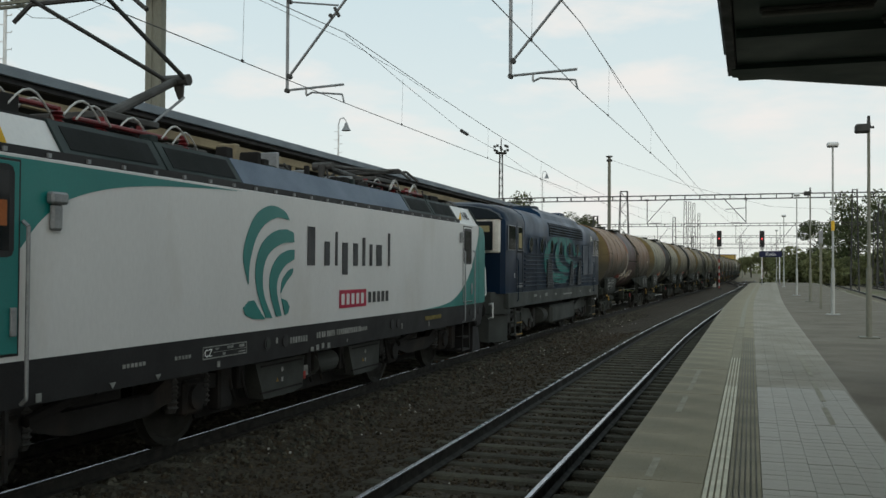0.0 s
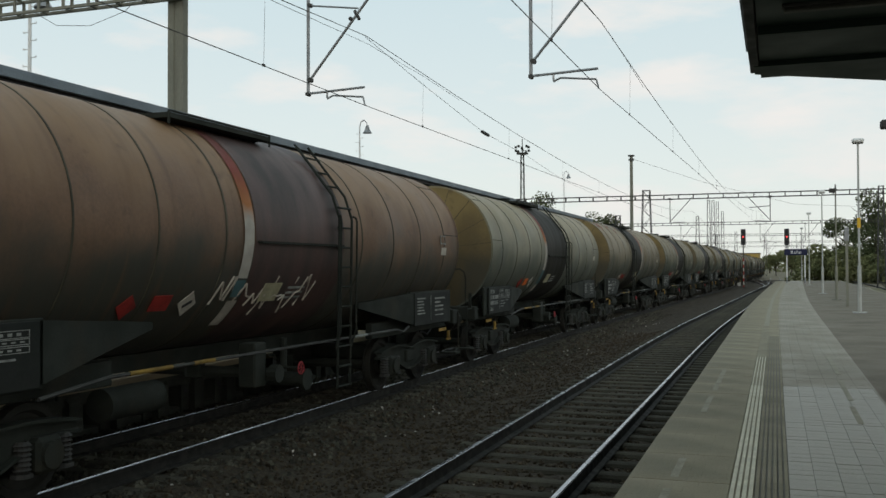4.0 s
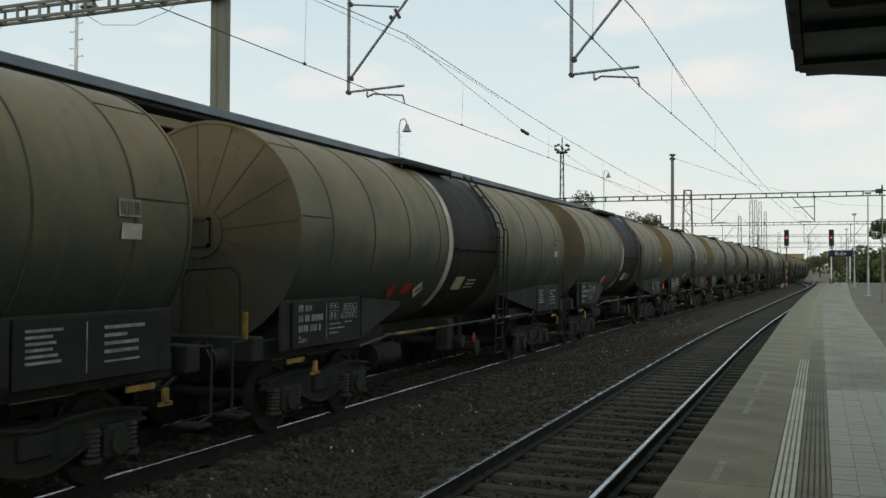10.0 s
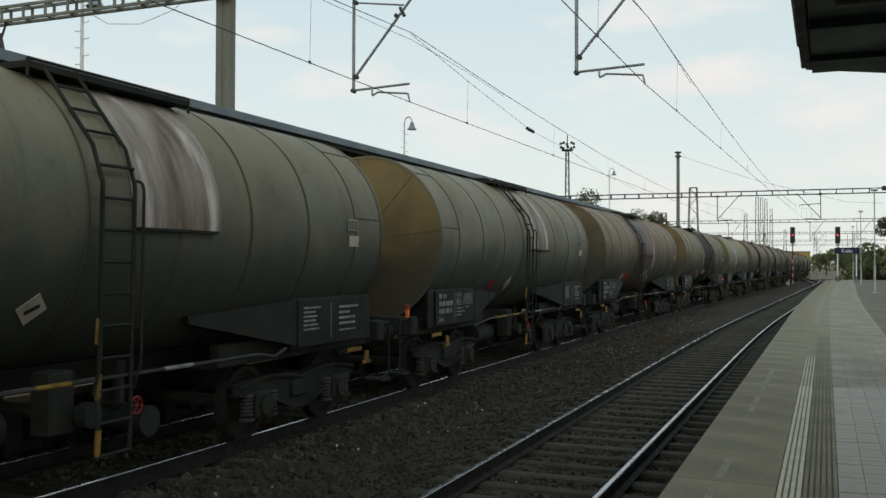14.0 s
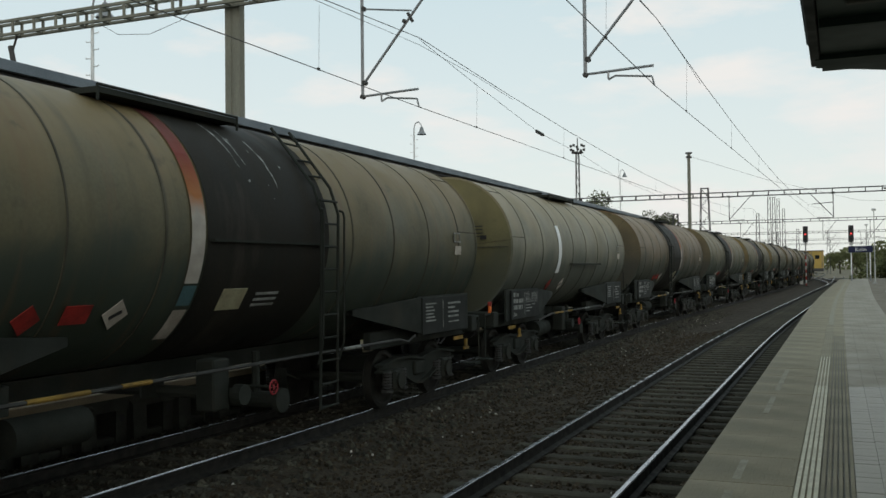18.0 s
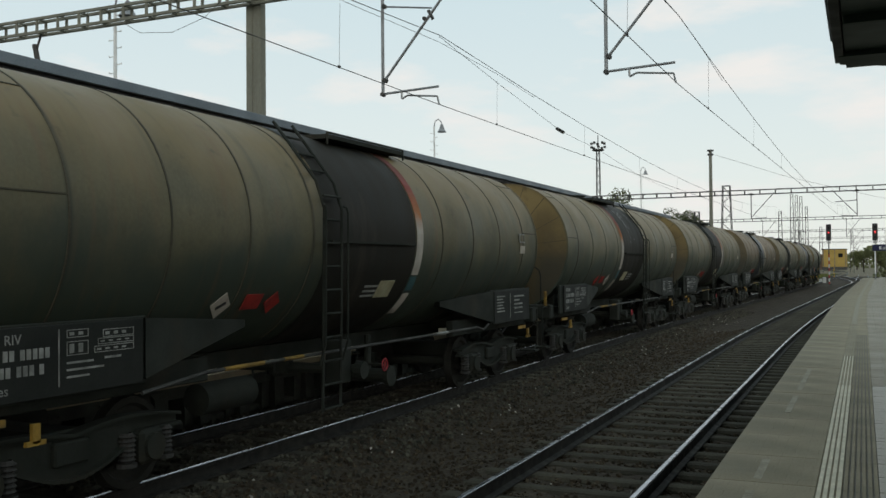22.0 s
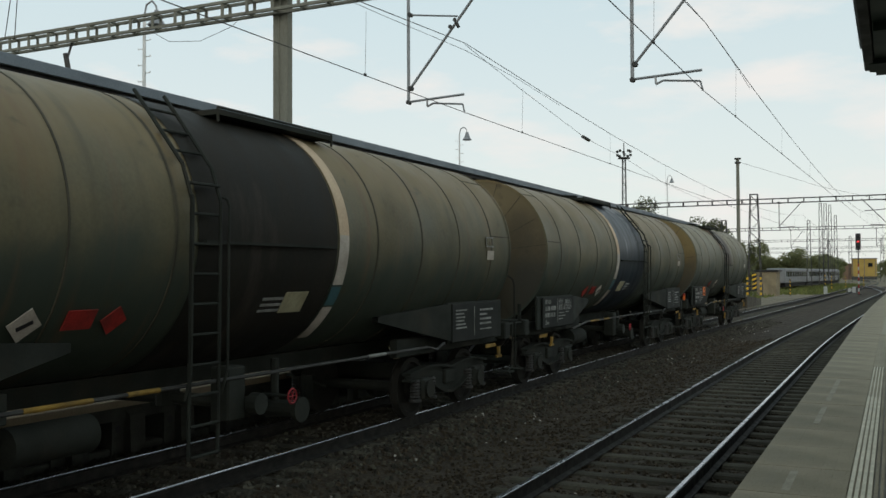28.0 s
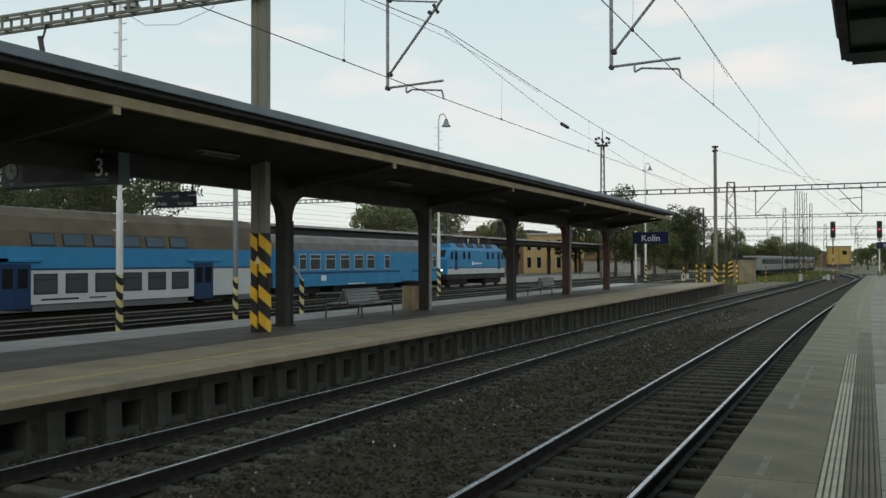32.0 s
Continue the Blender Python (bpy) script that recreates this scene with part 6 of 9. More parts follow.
PALE_FIRST = (2, 5, 8, 12, 14, 15, 16)   # wagons whose white label comes before the red ones
TURNED = (2, 8, 11, 12, 14, 15, 16)   # wagons that stand the other way round
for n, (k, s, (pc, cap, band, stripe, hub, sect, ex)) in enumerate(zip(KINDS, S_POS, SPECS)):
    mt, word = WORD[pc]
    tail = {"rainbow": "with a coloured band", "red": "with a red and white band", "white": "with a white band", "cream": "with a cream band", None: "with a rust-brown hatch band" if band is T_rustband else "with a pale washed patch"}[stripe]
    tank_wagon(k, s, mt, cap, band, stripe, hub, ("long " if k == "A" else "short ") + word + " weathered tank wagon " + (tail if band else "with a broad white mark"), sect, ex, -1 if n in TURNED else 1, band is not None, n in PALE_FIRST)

# ---- locomotives ----
L_white = material("light_grey_white_paint", (0.56, 0.56, 0.55), 0.42, other=(0.50, 0.50, 0.49), scale=0.8, mix=0.6, fine=30, grain=0.03, stain=(0.44, 0.42, 0.38), stain_scale=0.9, stain_at=(0.58, 0.85), spec=0.4, stretch=(1, 1, 0.4))
L_teal = material("teal_paint", (0.008, 0.165, 0.150), 0.4, other=(0.010, 0.135, 0.125), scale=1.2, mix=0.7, grain=0.04, spec=0.4)
L_skirt = material("dark_grey_skirt", (0.019, 0.0195, 0.0205), 0.6, other=(0.0135, 0.0135, 0.014), scale=1.3, mix=0.8)
L_panel = material("blue_grey_roof_panel", (0.075, 0.105, 0.150), 0.5, other=(0.055, 0.080, 0.115), scale=1.1, mix=0.7)
L_vent = material("black_vent_mesh", (0.011, 0.013, 0.013), 0.8, other=(0.016, 0.018, 0.017), scale=3, spec=0.1)
L_ventframe = material("dark_green_vent_frame", (0.020, 0.030, 0.029), 0.55, scale=2, spec=0.15)
L_insul = material("dark_red_insulator", (0.15, 0.018, 0.020), 0.35, scale=3)
L_under = material("running_gear_grime", (0.015, 0.0145, 0.0135), 0.85, other=(0.012, 0.0115, 0.011), scale=2.2, mix=0.8, stain=(0.034, 0.026, 0.019), stain_scale=1.5, stain_at=(0.55, 0.8))
L_navy = material("navy_blue_paint", (0.0042, 0.0150, 0.0350), 0.38, other=(0.0034, 0.0098, 0.021), scale=1.0, mix=0.8, grain=0.05, stain=(0.008, 0.014, 0.025), stain_scale=1.1, stain_at=(0.55, 0.8), spec=0.09)
# grey-blue roof paint, its colour raised for the sky the curve reflects
L_steelblue = material("sky_tinted_roof_paint", (0.010, 0.037, 0.080), 0.40, other=(0.007, 0.017, 0.034), scale=0.9, mix=0.9, stain=(0.012, 0.013, 0.014), stain_scale=0.8, stain_at=(0.55, 0.75), spec=0.14)
L_cabroof = material("dark_cab_roof_paint", (0.012, 0.017, 0.022), 0.5, other=(0.008, 0.012, 0.018), scale=1.2, mix=0.8, spec=0.15)
L_swirl = material("turquoise_swirl_paint", (0.008, 0.135, 0.118), 0.5, other=(0.006, 0.085, 0.080), scale=1.5, mix=0.7)
L_framegrey = material("grey_loco_frame", (0.045, 0.050, 0.046), 0.72, other=(0.027, 0.030, 0.027), scale=1.3, mix=0.8)
L_cream = material("cream_window_frame", (0.62, 0.60, 0.54), 0.5, scale=3)
# blind colour, yellowed to hold the warm reflection in the cab glass
L_blind = material("blind_and_reflection_tint", (0.26, 0.22, 0.11), 0.8, scale=2)
L_crimson = material("crimson_plate", (0.36, 0.012, 0.045), 0.5, scale=3)
L_ink = material("faded_dark_grey_ink", (0.042, 0.043, 0.045), 0.6, other=(0.03, 0.03, 0.032), scale=3)
L_slat = material("blackened_slat", (0.012, 0.015, 0.018), 0.6, scale=3)
M_palecable = material("grey_white_cable", (0.42, 0.42, 0.40), 0.6, scale=4)
L_ribedge = material("pale_rib_edge", (0.100, 0.130, 0.155), 0.45, other=(0.035, 0.055, 0.080), scale=3, mix=0.9)
L_stroke = material("faint_grey_blue_paint", (0.085, 0.105, 0.135), 0.55, other=(0.030, 0.042, 0.062), scale=6, mix=0.95)
L_warm = material("orange_reflection_tint", (0.32, 0.10, 0.03), 0.7, scale=2)


def body_loft(stations, mat_slot=0):
    """Sections (y, list of (x, z)) joined into one skin."""
    m = Mesh()
    k = len(stations[0][1])
    for y, sec in stations:
        m.v += [(x, y, z) for x, z in sec]
    for i in range(len(stations) - 1):
        for j in range(k):
            j2 = (j + 1) % k
            m.face(i * k + j, i * k + j2, (i + 1) * k + j2, (i + 1) * k + j)
    m.face(*range(k))
    n = (len(stations) - 1) * k
    m.face(*range(n + k - 1, n - 1, -1))
    return m


def mirror(sec):
    return sec + [(-x, z) for x, z in reversed(sec)]


def smooth_line(pts, n=5):
    """Points of a smooth line through a few points."""
    q = [Vector(p) for p in pts]
    q = [q[0] * 2 - q[1]] + q + [q[-1] * 2 - q[-2]]
    out = []
    for i in range(1, len(q) - 2):
        a, b, c, e = q[i - 1:i + 3]
        out += [(0.5 * (2 * b + (c - a) * t + (2 * a - 5 * b + 4 * c - e) * t * t + (3 * b - a - 3 * c + e) * t ** 3))[:] for t in (j / n for j in range(n))]
    return out + [q[-2][:]]


def patch(outline, x=1.497, d=0.004):
    """A flat painted field on the side, outline in (y, z)."""
    return Mesh().prism(outline, "x", x, x + d)


def plume(pts, widths, x=1.497, d=0.005):
    """A tapering painted ribbon along a smooth line of (y, z)."""
    n, out, inn = 5, [], []
    q = [Vector(p) for p in pts]
    q = [q[0] * 2 - q[1]] + q + [q[-1] * 2 - q[-2]]
    for i in range(1, len(q) - 2):
        for j in range(n + (i == len(q) - 3)):
            t = j / n
            a, b, c, e = q[i - 1:i + 3]
            p = 0.5 * (2 * b + (c - a) * t + (2 * a - 5 * b + 4 * c - e) * t * t + (3 * b - a - 3 * c + e) * t ** 3)
            g = 0.5 * ((c - a) + 2 * (2 * a - 5 * b + 4 * c - e) * t + 3 * (3 * b - a - 3 * c + e) * t * t)
            g = Vector((-g.y, g.x)).normalized() * ((widths[i - 1] * (1 - t) + widths[min(i, len(widths) - 1)] * t) / 2)
            out.append((p + g)[:])
            inn.append((p - g)[:])
    return Mesh().prism(out + inn[::-1], "x", x, x + d)


def loco_bogie(loco, y, base, r, label):
    b = part("bogie", Mesh().box(-1.0, 1.0, y - 0.4, y + 0.4, 0.55, 0.85, c=0.03), L_under, loco, label)
    for s in (-1, 1):
        p = [(y - base / 2 - 0.75, 0.62), (y - base / 2 - 0.75, 0.80), (y - base / 2 + 0.4, 0.90), (y - 0.7, 0.72), (y + 0.7, 0.72), (y + base / 2 - 0.4, 0.90), (y + base / 2 + 0.75, 0.80), (y + base / 2 + 0.75, 0.62), (y + base / 2, 0.68), (y + 0.6, 0.48), (y - 0.6, 0.48), (y - base / 2, 0.68)]
        part("side_frame", Mesh().prism(p, "x", s * 1.02, s * 1.14), L_under, b)
        for a in (-base / 2, base / 2):
            ob = part("wheel", Mesh().lathe([(-0.07, 0.05), (-0.07, r), (-0.035, r + 0.03), (-0.035, r), (0.065, r - 0.005), (0.065, r - 0.07), (0.02, r - 0.1), (0.01, 0.2), (0.09, 0.17), (0.09, 0.0)], (0, 0, 0), "x", 28), T_wheel, b)
            ob.location = (0.8 * s, y + a, r)
            if s < 0:
                ob.rotation_euler[2] = math.pi
            part("axle_box", Mesh().box(s * 0.98, s * 1.2, y + a - 0.2, y + a + 0.2, r - 0.22, r + 0.2, c=0.04).rod((s * 1.2, y + a, r), (s * 1.25, y + a, r), 0.15, n=14), L_under, b)
            for e in (-0.33, 0.33):
                m = Mesh().lathe([(-0.04, 0.06)] + [p for i in range(6) for p in ((i * 0.06, 0.075), (i * 0.06 + 0.02, 0.10), (i * 0.06 + 0.04, 0.075))] + [(0.38, 0.06)], (s * 1.08, y + a + e, r - 0.12), "z", 10)
                part("spring", m, T_spring, b)
        part("damper", Mesh().rod((s * 1.2, y - base / 2 + 0.25, 0.72), (s * 1.2, y - 0.15, 0.95), 0.055).rod((s * 1.2, y - 0.3, 0.88), (s * 1.2, y + 0.55, 1.05), 0.035), L_under, b)
        part("sand_box", Mesh().box(s * 1.0, s * 1.2, y + base / 2 + 0.55, y + base / 2 + 0.85, 0.35, 0.95, c=0.03), L_under, b)
    return b


def electric_loco():
    v = thing("electric_locomotive", "white and teal electric locomotive with dark skirt, raised pantograph", "locomotive")
    rolling.append((v, -27.7, 4.75))
    low = [(1.49, 1.33), (1.49, 3.12), (1.44, 3.16), (1.22, 3.52)]
    body = body_loft([(-7.95, mirror(low)), (7.95, mirror(low))])
    bd = part("body", body, L_white, v, "light body sides")
    for e in (-1, 1):
        st = [(7.95 * e, mirror(low)), (8.40 * e, mirror([(1.475, 1.33), (1.47, 3.06), (1.41, 3.12), (1.17, 3.28)])), (8.68 * e, mirror([(1.44, 1.33), (1.43, 2.84), (1.36, 2.90), (1.12, 2.98)])),
              (8.88 * e, mirror([(1.36, 1.33), (1.34, 2.52), (1.26, 2.57), (1.05, 2.62)])), (9.00 * e, mirror([(1.24, 1.33), (1.20, 2.18), (1.10, 2.23), (0.92, 2.27)]))]
        nose = part("cab_nose", body_loft(st), L_teal, v, "sloping teal cab nose", smooth=True)
        part("roof_cap", body_loft([(7.97 * e, mirror([(1.447, 3.13), (1.23, 3.535)])), (8.40 * e, mirror([(1.418, 3.10), (1.182, 3.295)])), (8.62 * e, mirror([(1.385, 2.935), (1.145, 3.05)]))]), L_white, nose, "white edge of the cab roof")
        part("nose_joint", Mesh().box(1.488, 1.4935, 7.955 * e - 0.011, 7.955 * e + 0.011, 1.34, 3.12), M_black, nose, "dark joint before the nose")
        part("nose_edge", Mesh().rod((1.49, 7.96 * e, 3.13), (1.235, 7.96 * e, 3.535), 0.022, n=6), L_ventframe, nose, "dark joint at the cab's roof edge")
        part("windscreen", Mesh().prism([(8.45 * e, 3.24), (8.48 * e, 3.27), (8.96 * e, 2.48), (8.93 * e, 2.44)], "x", -1.0, 1.0), M_glass, nose)
        part("buffer_beam", Mesh().box(-1.3, 1.3, e * 8.45, e * 8.86, 0.75, 1.34, c=0.04), L_skirt, v)
        for x in (-0.875, 0.875):
            part("buffer", Mesh().rod((x, e * 8.8, 1.06), (x, e * 9.3, 1.06), 0.12, n=14).rod((x, e * 9.3, 1.06), (x, e * 9.37, 1.06), 0.24, n=18), L_under, v)
        part("snow_plough", Mesh().prism([(8.3 * e, 0.15), (8.95 * e, 0.18), (8.75 * e, 0.72), (8.3 * e, 0.76)], "x", -1.25, 1.25), L_skirt, v)
        part("grab_rail", Mesh().tube([(1.22, e * 8.88, 2.20), (1.34, e * 9.03, 2.16), (1.36, e * 9.05, 1.50), (1.26, e * 8.98, 1.40)], 0.020), M_white, v, "white handrail at the nose")
        loco_bogie(v, e * 4.75, 3.0, 0.6, "dark two-axle locomotive bogie")
        # cab door with window, handle bars and steps
        d0, d1 = (6.72, 7.38) if e > 0 else (-7.36, -6.44)
        paint = L_white if e > 0 else L_teal
        dr = part("cab_door", Mesh().box(1.492, 1.504, d0, d1, 1.40, 3.06, c=0.004), paint, v, "cab door")
        part("door_seal", Mesh().box(1.486, 1.4955, d0 - 0.022, d1 + 0.022, 1.378, 3.082), M_black, dr, "black rubber door seal")
        corners = [(d0 + 0.08 + (d1 - d0 - 0.21) * u + 0.07 * math.cos(radians(g)) * 1, 2.30 + 0.66 * q_ + 0.07 * math.sin(radians(g))) for u, q_, gs in ((1, 1, (0, 45, 90)), (0, 1, (90, 135, 180)), (0, 0, (180, 225, 270)), (1, 0, (270, 315, 360))) for g in gs]
        part("window_rim", Mesh().prism(corners, "x", 1.504, 1.508), M_black, dr, "black rounded window rim")
        part("door_window", Mesh().box(1.508, 1.513, d0 + 0.07, d1 - 0.12, 2.29, 2.97, c=0.002), M_glass, dr)
        part("door_handle", Mesh().box(1.504, 1.53, d1 - 0.10, d1 - 0.03, 1.55, 1.80, c=0.008), M_steel, dr, "grey door handle")
        # orange field laid on the pane as a painted reflection
        if e < 0:
            part("cab_seat", Mesh().box(1.5132, 1.5142, d0 + 0.35, d1 - 0.15, 2.5, 2.72), L_warm, dr, "orange reflection painted on the window")
        for y in (d0 - 0.05, d1 + 0.05):
            part("handle_bar", Mesh().tube([(1.50, y, 2.55), (1.56, y, 2.5), (1.56, y, 1.0), (1.50, y, 0.95)], 0.018), M_steel, dr, "long grab bar")
        part("cab_steps", Mesh().box(1.30, 1.46, d0 + 0.05, d1 - 0.05, 0.30, 0.34).box(1.30, 1.46, d0 + 0.05, d1 - 0.05, 0.58, 0.62).box(1.44, 1.47, d0 + 0.05, d0 + 0.09, 0.3, 0.95).box(1.44, 1.47, d1 - 0.09, d1 - 0.05, 0.3, 0.95), L_under, v)
        part("rear_lamp", Mesh().box(1.495, 1.56, e * 6.48 - 0.06, e * 6.48 + 0.06, 2.82, 2.93, c=0.02).rod((1.52, e * 6.48, 2.70), (1.52, e * 6.48, 2.86), 0.035) if e > 0 else Mesh().box(1.495, 1.58, -6.12, -5.90, 2.72, 2.83, c=0.02).box(1.495, 1.55, -6.08, -5.94, 2.48, 2.72, c=0.02), M_steel, v, "camera housing by the door")
        part("warning_triangle", Mesh().prism([(e * 6.62 - 0.09, 3.20), (e * 6.62 + 0.09, 3.20), (e * 6.62, 3.36)], "x", 1.44, 1.45), M_yellow, v, "small yellow warning triangle")
    # teal fields sweeping over the flank
    rear = smooth_line([(4.0, 1.332), (4.6, 1.35), (5.4, 1.39), (6.05, 1.48), (6.65, 1.69), (7.02, 1.90), (7.38, 2.18), (7.72, 2.58), (7.95, 2.92)]) + [(7.95, 1.332)]
    part("teal_field", patch(rear, 1.491, 0.003), L_teal, bd, "teal field curving up to the nose")
    part("teal_field", patch([(6.72, 1.41), (6.72, 1.73), (7.02, 1.90), (7.38, 2.18), (7.38, 1.41)], 1.5045, 0.003), L_teal, bd)
    ob = part("fleet_number", text_mesh("148", 0.30, L_ink, "fleet_number"), None, bd, "dark painted number")
    ob.matrix_basis = Matrix(((0, -0.521, 0.853, 1.411), (1, 0, 0, 7.02), (0, 0.853, 0.521, 3.245), (0, 0, 0, 1)))
    front = [(-7.95, 3.1)] + smooth_line([(-2.7, 3.1), (-3.4, 3.075), (-4.4, 3.02), (-5.2, 2.93), (-5.8, 2.78), (-6.15, 2.58), (-6.42, 2.30), (-6.75, 1.95), (-7.25, 1.65), (-7.95, 1.45)])
    part("teal_field", patch(front, 1.491, 0.003), L_teal, bd, "teal field along the roof edge")
    # skirt, bolted strip, roof panels
    part("skirt", Mesh().prism([(1.47, 0.92), (1.50, 1.33), (-1.50, 1.33), (-1.47, 0.92)], "y", -8.3, 8.3), L_skirt, v, "dark grey skirt")
    part("roof_strip", Mesh().box(1.455, 1.475, -6.9, 6.5, 3.13, 3.21), M_black, v)
    m = Mesh()
    for i in range(25):
        m.box(1.475, 1.50, -6.6 + i * 0.53 - 0.02, -6.6 + i * 0.53 + 0.02, 3.14, 3.18)
    tagged(part("roof_bolts", m, M_steel, v, "row of small roof bolts"), kind="stuff")
    for y0, y1, nm in ((-5.85, -4.2, "v"), (-4.2, -2.6, "v"), (-2.6, 3.45, "p"), (3.45, 4.88, "v"), (4.88, 6.45, "v")):
        def slope(a, b, lo, hi, out):
            q = [(1.445 - (1.445 - 1.215) * lo + out, 3.17 + 0.36 * lo + out * 0.6), (1.445 - (1.445 - 1.215) * hi + out, 3.17 + 0.36 * hi + out * 0.6)]
            w = Mesh()
            w.v += [(q[0][0], a, q[0][1]), (q[0][0], b, q[0][1]), (q[1][0], b, q[1][1]), (q[1][0], a, q[1][1]), (q[0][0] - 0.05, a, q[0][1]), (q[0][0] - 0.05, b, q[0][1]), (q[1][0] - 0.05, b, q[1][1]), (q[1][0] - 0.05, a, q[1][1])]
            for f in ((0, 1, 2, 3), (4, 7, 6, 5), (0, 4, 5, 1), (1, 5, 6, 2), (2, 6, 7, 3), (3, 7, 4, 0)):
                w.face(*f)
            return w
        if nm == "v":
            fr = part("vent", slope(y0 + 0.02, y1 - 0.02, 0.06, 1.0, 0.02), L_ventframe, v, "framed roof vent")
            part("vent_mesh", slope(y0 + 0.14, y1 - 0.14, 0.2, 0.86, 0.026), L_vent, fr)
        else:
            part("roof_panel", slope(y0 + 0.01, y1 - 0.01, 0.06, 1.0, 0.018), L_panel, v, "smooth blue-grey roof panel")
    part("roof", Mesh().box(-1.2, 1.2, -7.2, 7.2, 3.50, 3.545), L_skirt, v)
    # roof gear: insulators, cables, boxes
    random.seed(8)
    for y in (-6.4, -5.6, -4.9, -4.2, -3.5, -2.6, 3.4, 4.1, 4.8, 5.6, 6.2):
        for x in (-0.6, 0.55):
            m = Mesh()
            for i in range(5):
                m.lathe([(-0.02, 0.05), (0.0, 0.085), (0.02, 0.05)], (x, y, 3.58 + i * 0.05), "z", 10)
            m.rod((x, y, 3.54), (x, y, 3.84), 0.045, n=8)
            part("insulator", m, L_insul, v, "dark red insulator")
    for y0, y1, x, z in ((-6.8, -5.0, 0.62, 3.78), (-4.8, -3.2, 0.7, 3.70), (-3.0, -2.1, 0.55, 3.66), (3.2, 5.0, 0.6, 3.75), (5.0, 6.4, 0.7, 3.70)):
        part("busbar", Mesh().box(x - 0.05, x + 0.05, y0, y1, z, z + 0.05, c=0.015), L_insul if x > 0.6 else M_darksteel, v)
    for y, x in ((-6.6, 0.5), (-5.9, 0.85), (-5.2, 0.9), (-3.4, 0.8), (-2.9, 0.6), (3.9, 0.85), (5.0, 0.85), (-6.2, 0.7), (-5.5, 0.55), (-4.9, 0.8), (-4.1, 0.7), (3.6, 0.6), (4.2, 0.75), (4.7, 0.5), (5.4, 0.7)):
        pts = [(x, y + 0.55 * i / 6, 3.70 + 0.18 * math.sin(math.pi * i / 6)) for i in range(7)]
        part("jumper_cable", Mesh().sweep([(0.014 * math.cos(1.047 * i), 0.014 * math.sin(1.047 * i)) for i in range(6)], pts), M_palecable, v, "pale curved jumper cable")
    for y, w_, h_, mt in ((-1.75, 0.12, 0.24, M_beam), (-1.15, 0.10, 0.20, L_under), (-0.95, 0.16, 0.12, L_under), (-0.6, 0.08, 0.26, M_steel), (-0.45, 0.3, 0.06, M_darksteel), (0.35, 0.10, 0.09, M_steel), (1.9, 0.24, 0.12, L_under), (2.1, 0.08, 0.16, M_steel), (2.6, 0.5, 0.10, L_under), (-5.9, 0.3, 0.2, L_under), (6.6, 0.5, 0.14, L_under)):
        part("roof_box", Mesh().box(0.55, 0.85, y - w_ / 2, y + w_ / 2, 3.60, 3.60 + h_, c=0.015).rod((0.7, y, 3.5), (0.7, y, 3.62), 0.03), mt, v, "small roof fitting")
    for i in range(34):
        y = random.choice((random.uniform(-6.7, -2.2), random.uniform(2.6, 6.6), random.uniform(-1.6, 2.4)))
        x, hh, ww = random.uniform(0.35, 0.95), random.uniform(0.08, 0.22), random.uniform(0.03, 0.10)
        part("roof_fitting", Mesh().box(x - ww, x + ww, y - ww, y + ww, 3.54, 3.54 + hh, c=0.01) if i % 3 else Mesh().rod((x, y, 3.54), (x, y + random.uniform(-0.3, 0.3), 3.60 + hh), 0.018, n=6), (M_darksteel, L_ventframe, L_under)[i % 3], v, "small dark roof fitting")
    for a_, b_ in ((-6.6, -2.2), (2.8, 6.7)):
        part("roof_deck_gear", Mesh().box(-0.5, 0.4, a_, b_, 3.58, 3.73), M_darksteel, v)
    # pantographs
    def panto(yb, flip, up):
        base = part("pantograph", Mesh().box(-0.55, 0.55, yb - 0.5, yb + 0.5, 3.86, 3.94, c=0.01), M_darksteel, v, "dark single-arm pantograph")
        k = (yb + flip * 1.65, 4.72) if up else (yb + flip * 1.7, 4.02)
        hd = (yb - flip * 0.55, 5.28) if up else (yb - flip * 0.6, 4.12)
        part("lower_arm", Mesh().rod((0, yb, 3.92), (0, k[0], k[1]), 0.07, 0.055, n=10), M_darksteel, base)
        part("knee", Mesh().rod((-0.2, k[0], k[1]), (0.2, k[0], k[1]), 0.08, n=10).rod((0.0, k[0] + 0.04 * flip, k[1]), (0.0, k[0] + 0.10 * flip, k[1] - 0.24), 0.09, 0.04, n=10), M_darksteel, base)
        part("thrust_rod", Mesh().rod((0.05, yb + flip * 0.85, 3.9), (0.05, k[0] + 0.1 * flip, k[1] - 0.22), 0.02), M_steel, base)
        m = Mesh()
        for x in (-0.5, 0.5):
            m.rod((x * 0.3, k[0], k[1]), (x, hd[0], hd[1]), 0.032, 0.026, n=8)
        part("upper_arm", m, M_darksteel, base)
        for d in (-0.22, 0.22):
            part("contact_strip", Mesh().tube([(-0.95, hd[0] + d, hd[1] - 0.18), (-0.7, hd[0] + d, hd[1] + 0.02), (0.7, hd[0] + d, hd[1] + 0.02), (0.95, hd[0] + d, hd[1] - 0.18)], 0.03), M_darksteel, base)
    panto(-3.6, 1, True)
    panto(4.4, -1, False)
    # painted emblem and name as plain shapes
    def blade(outer, inner):
        return patch(smooth_line(outer, 4) + smooth_line(inner, 4)[::-1], 1.497, 0.005)

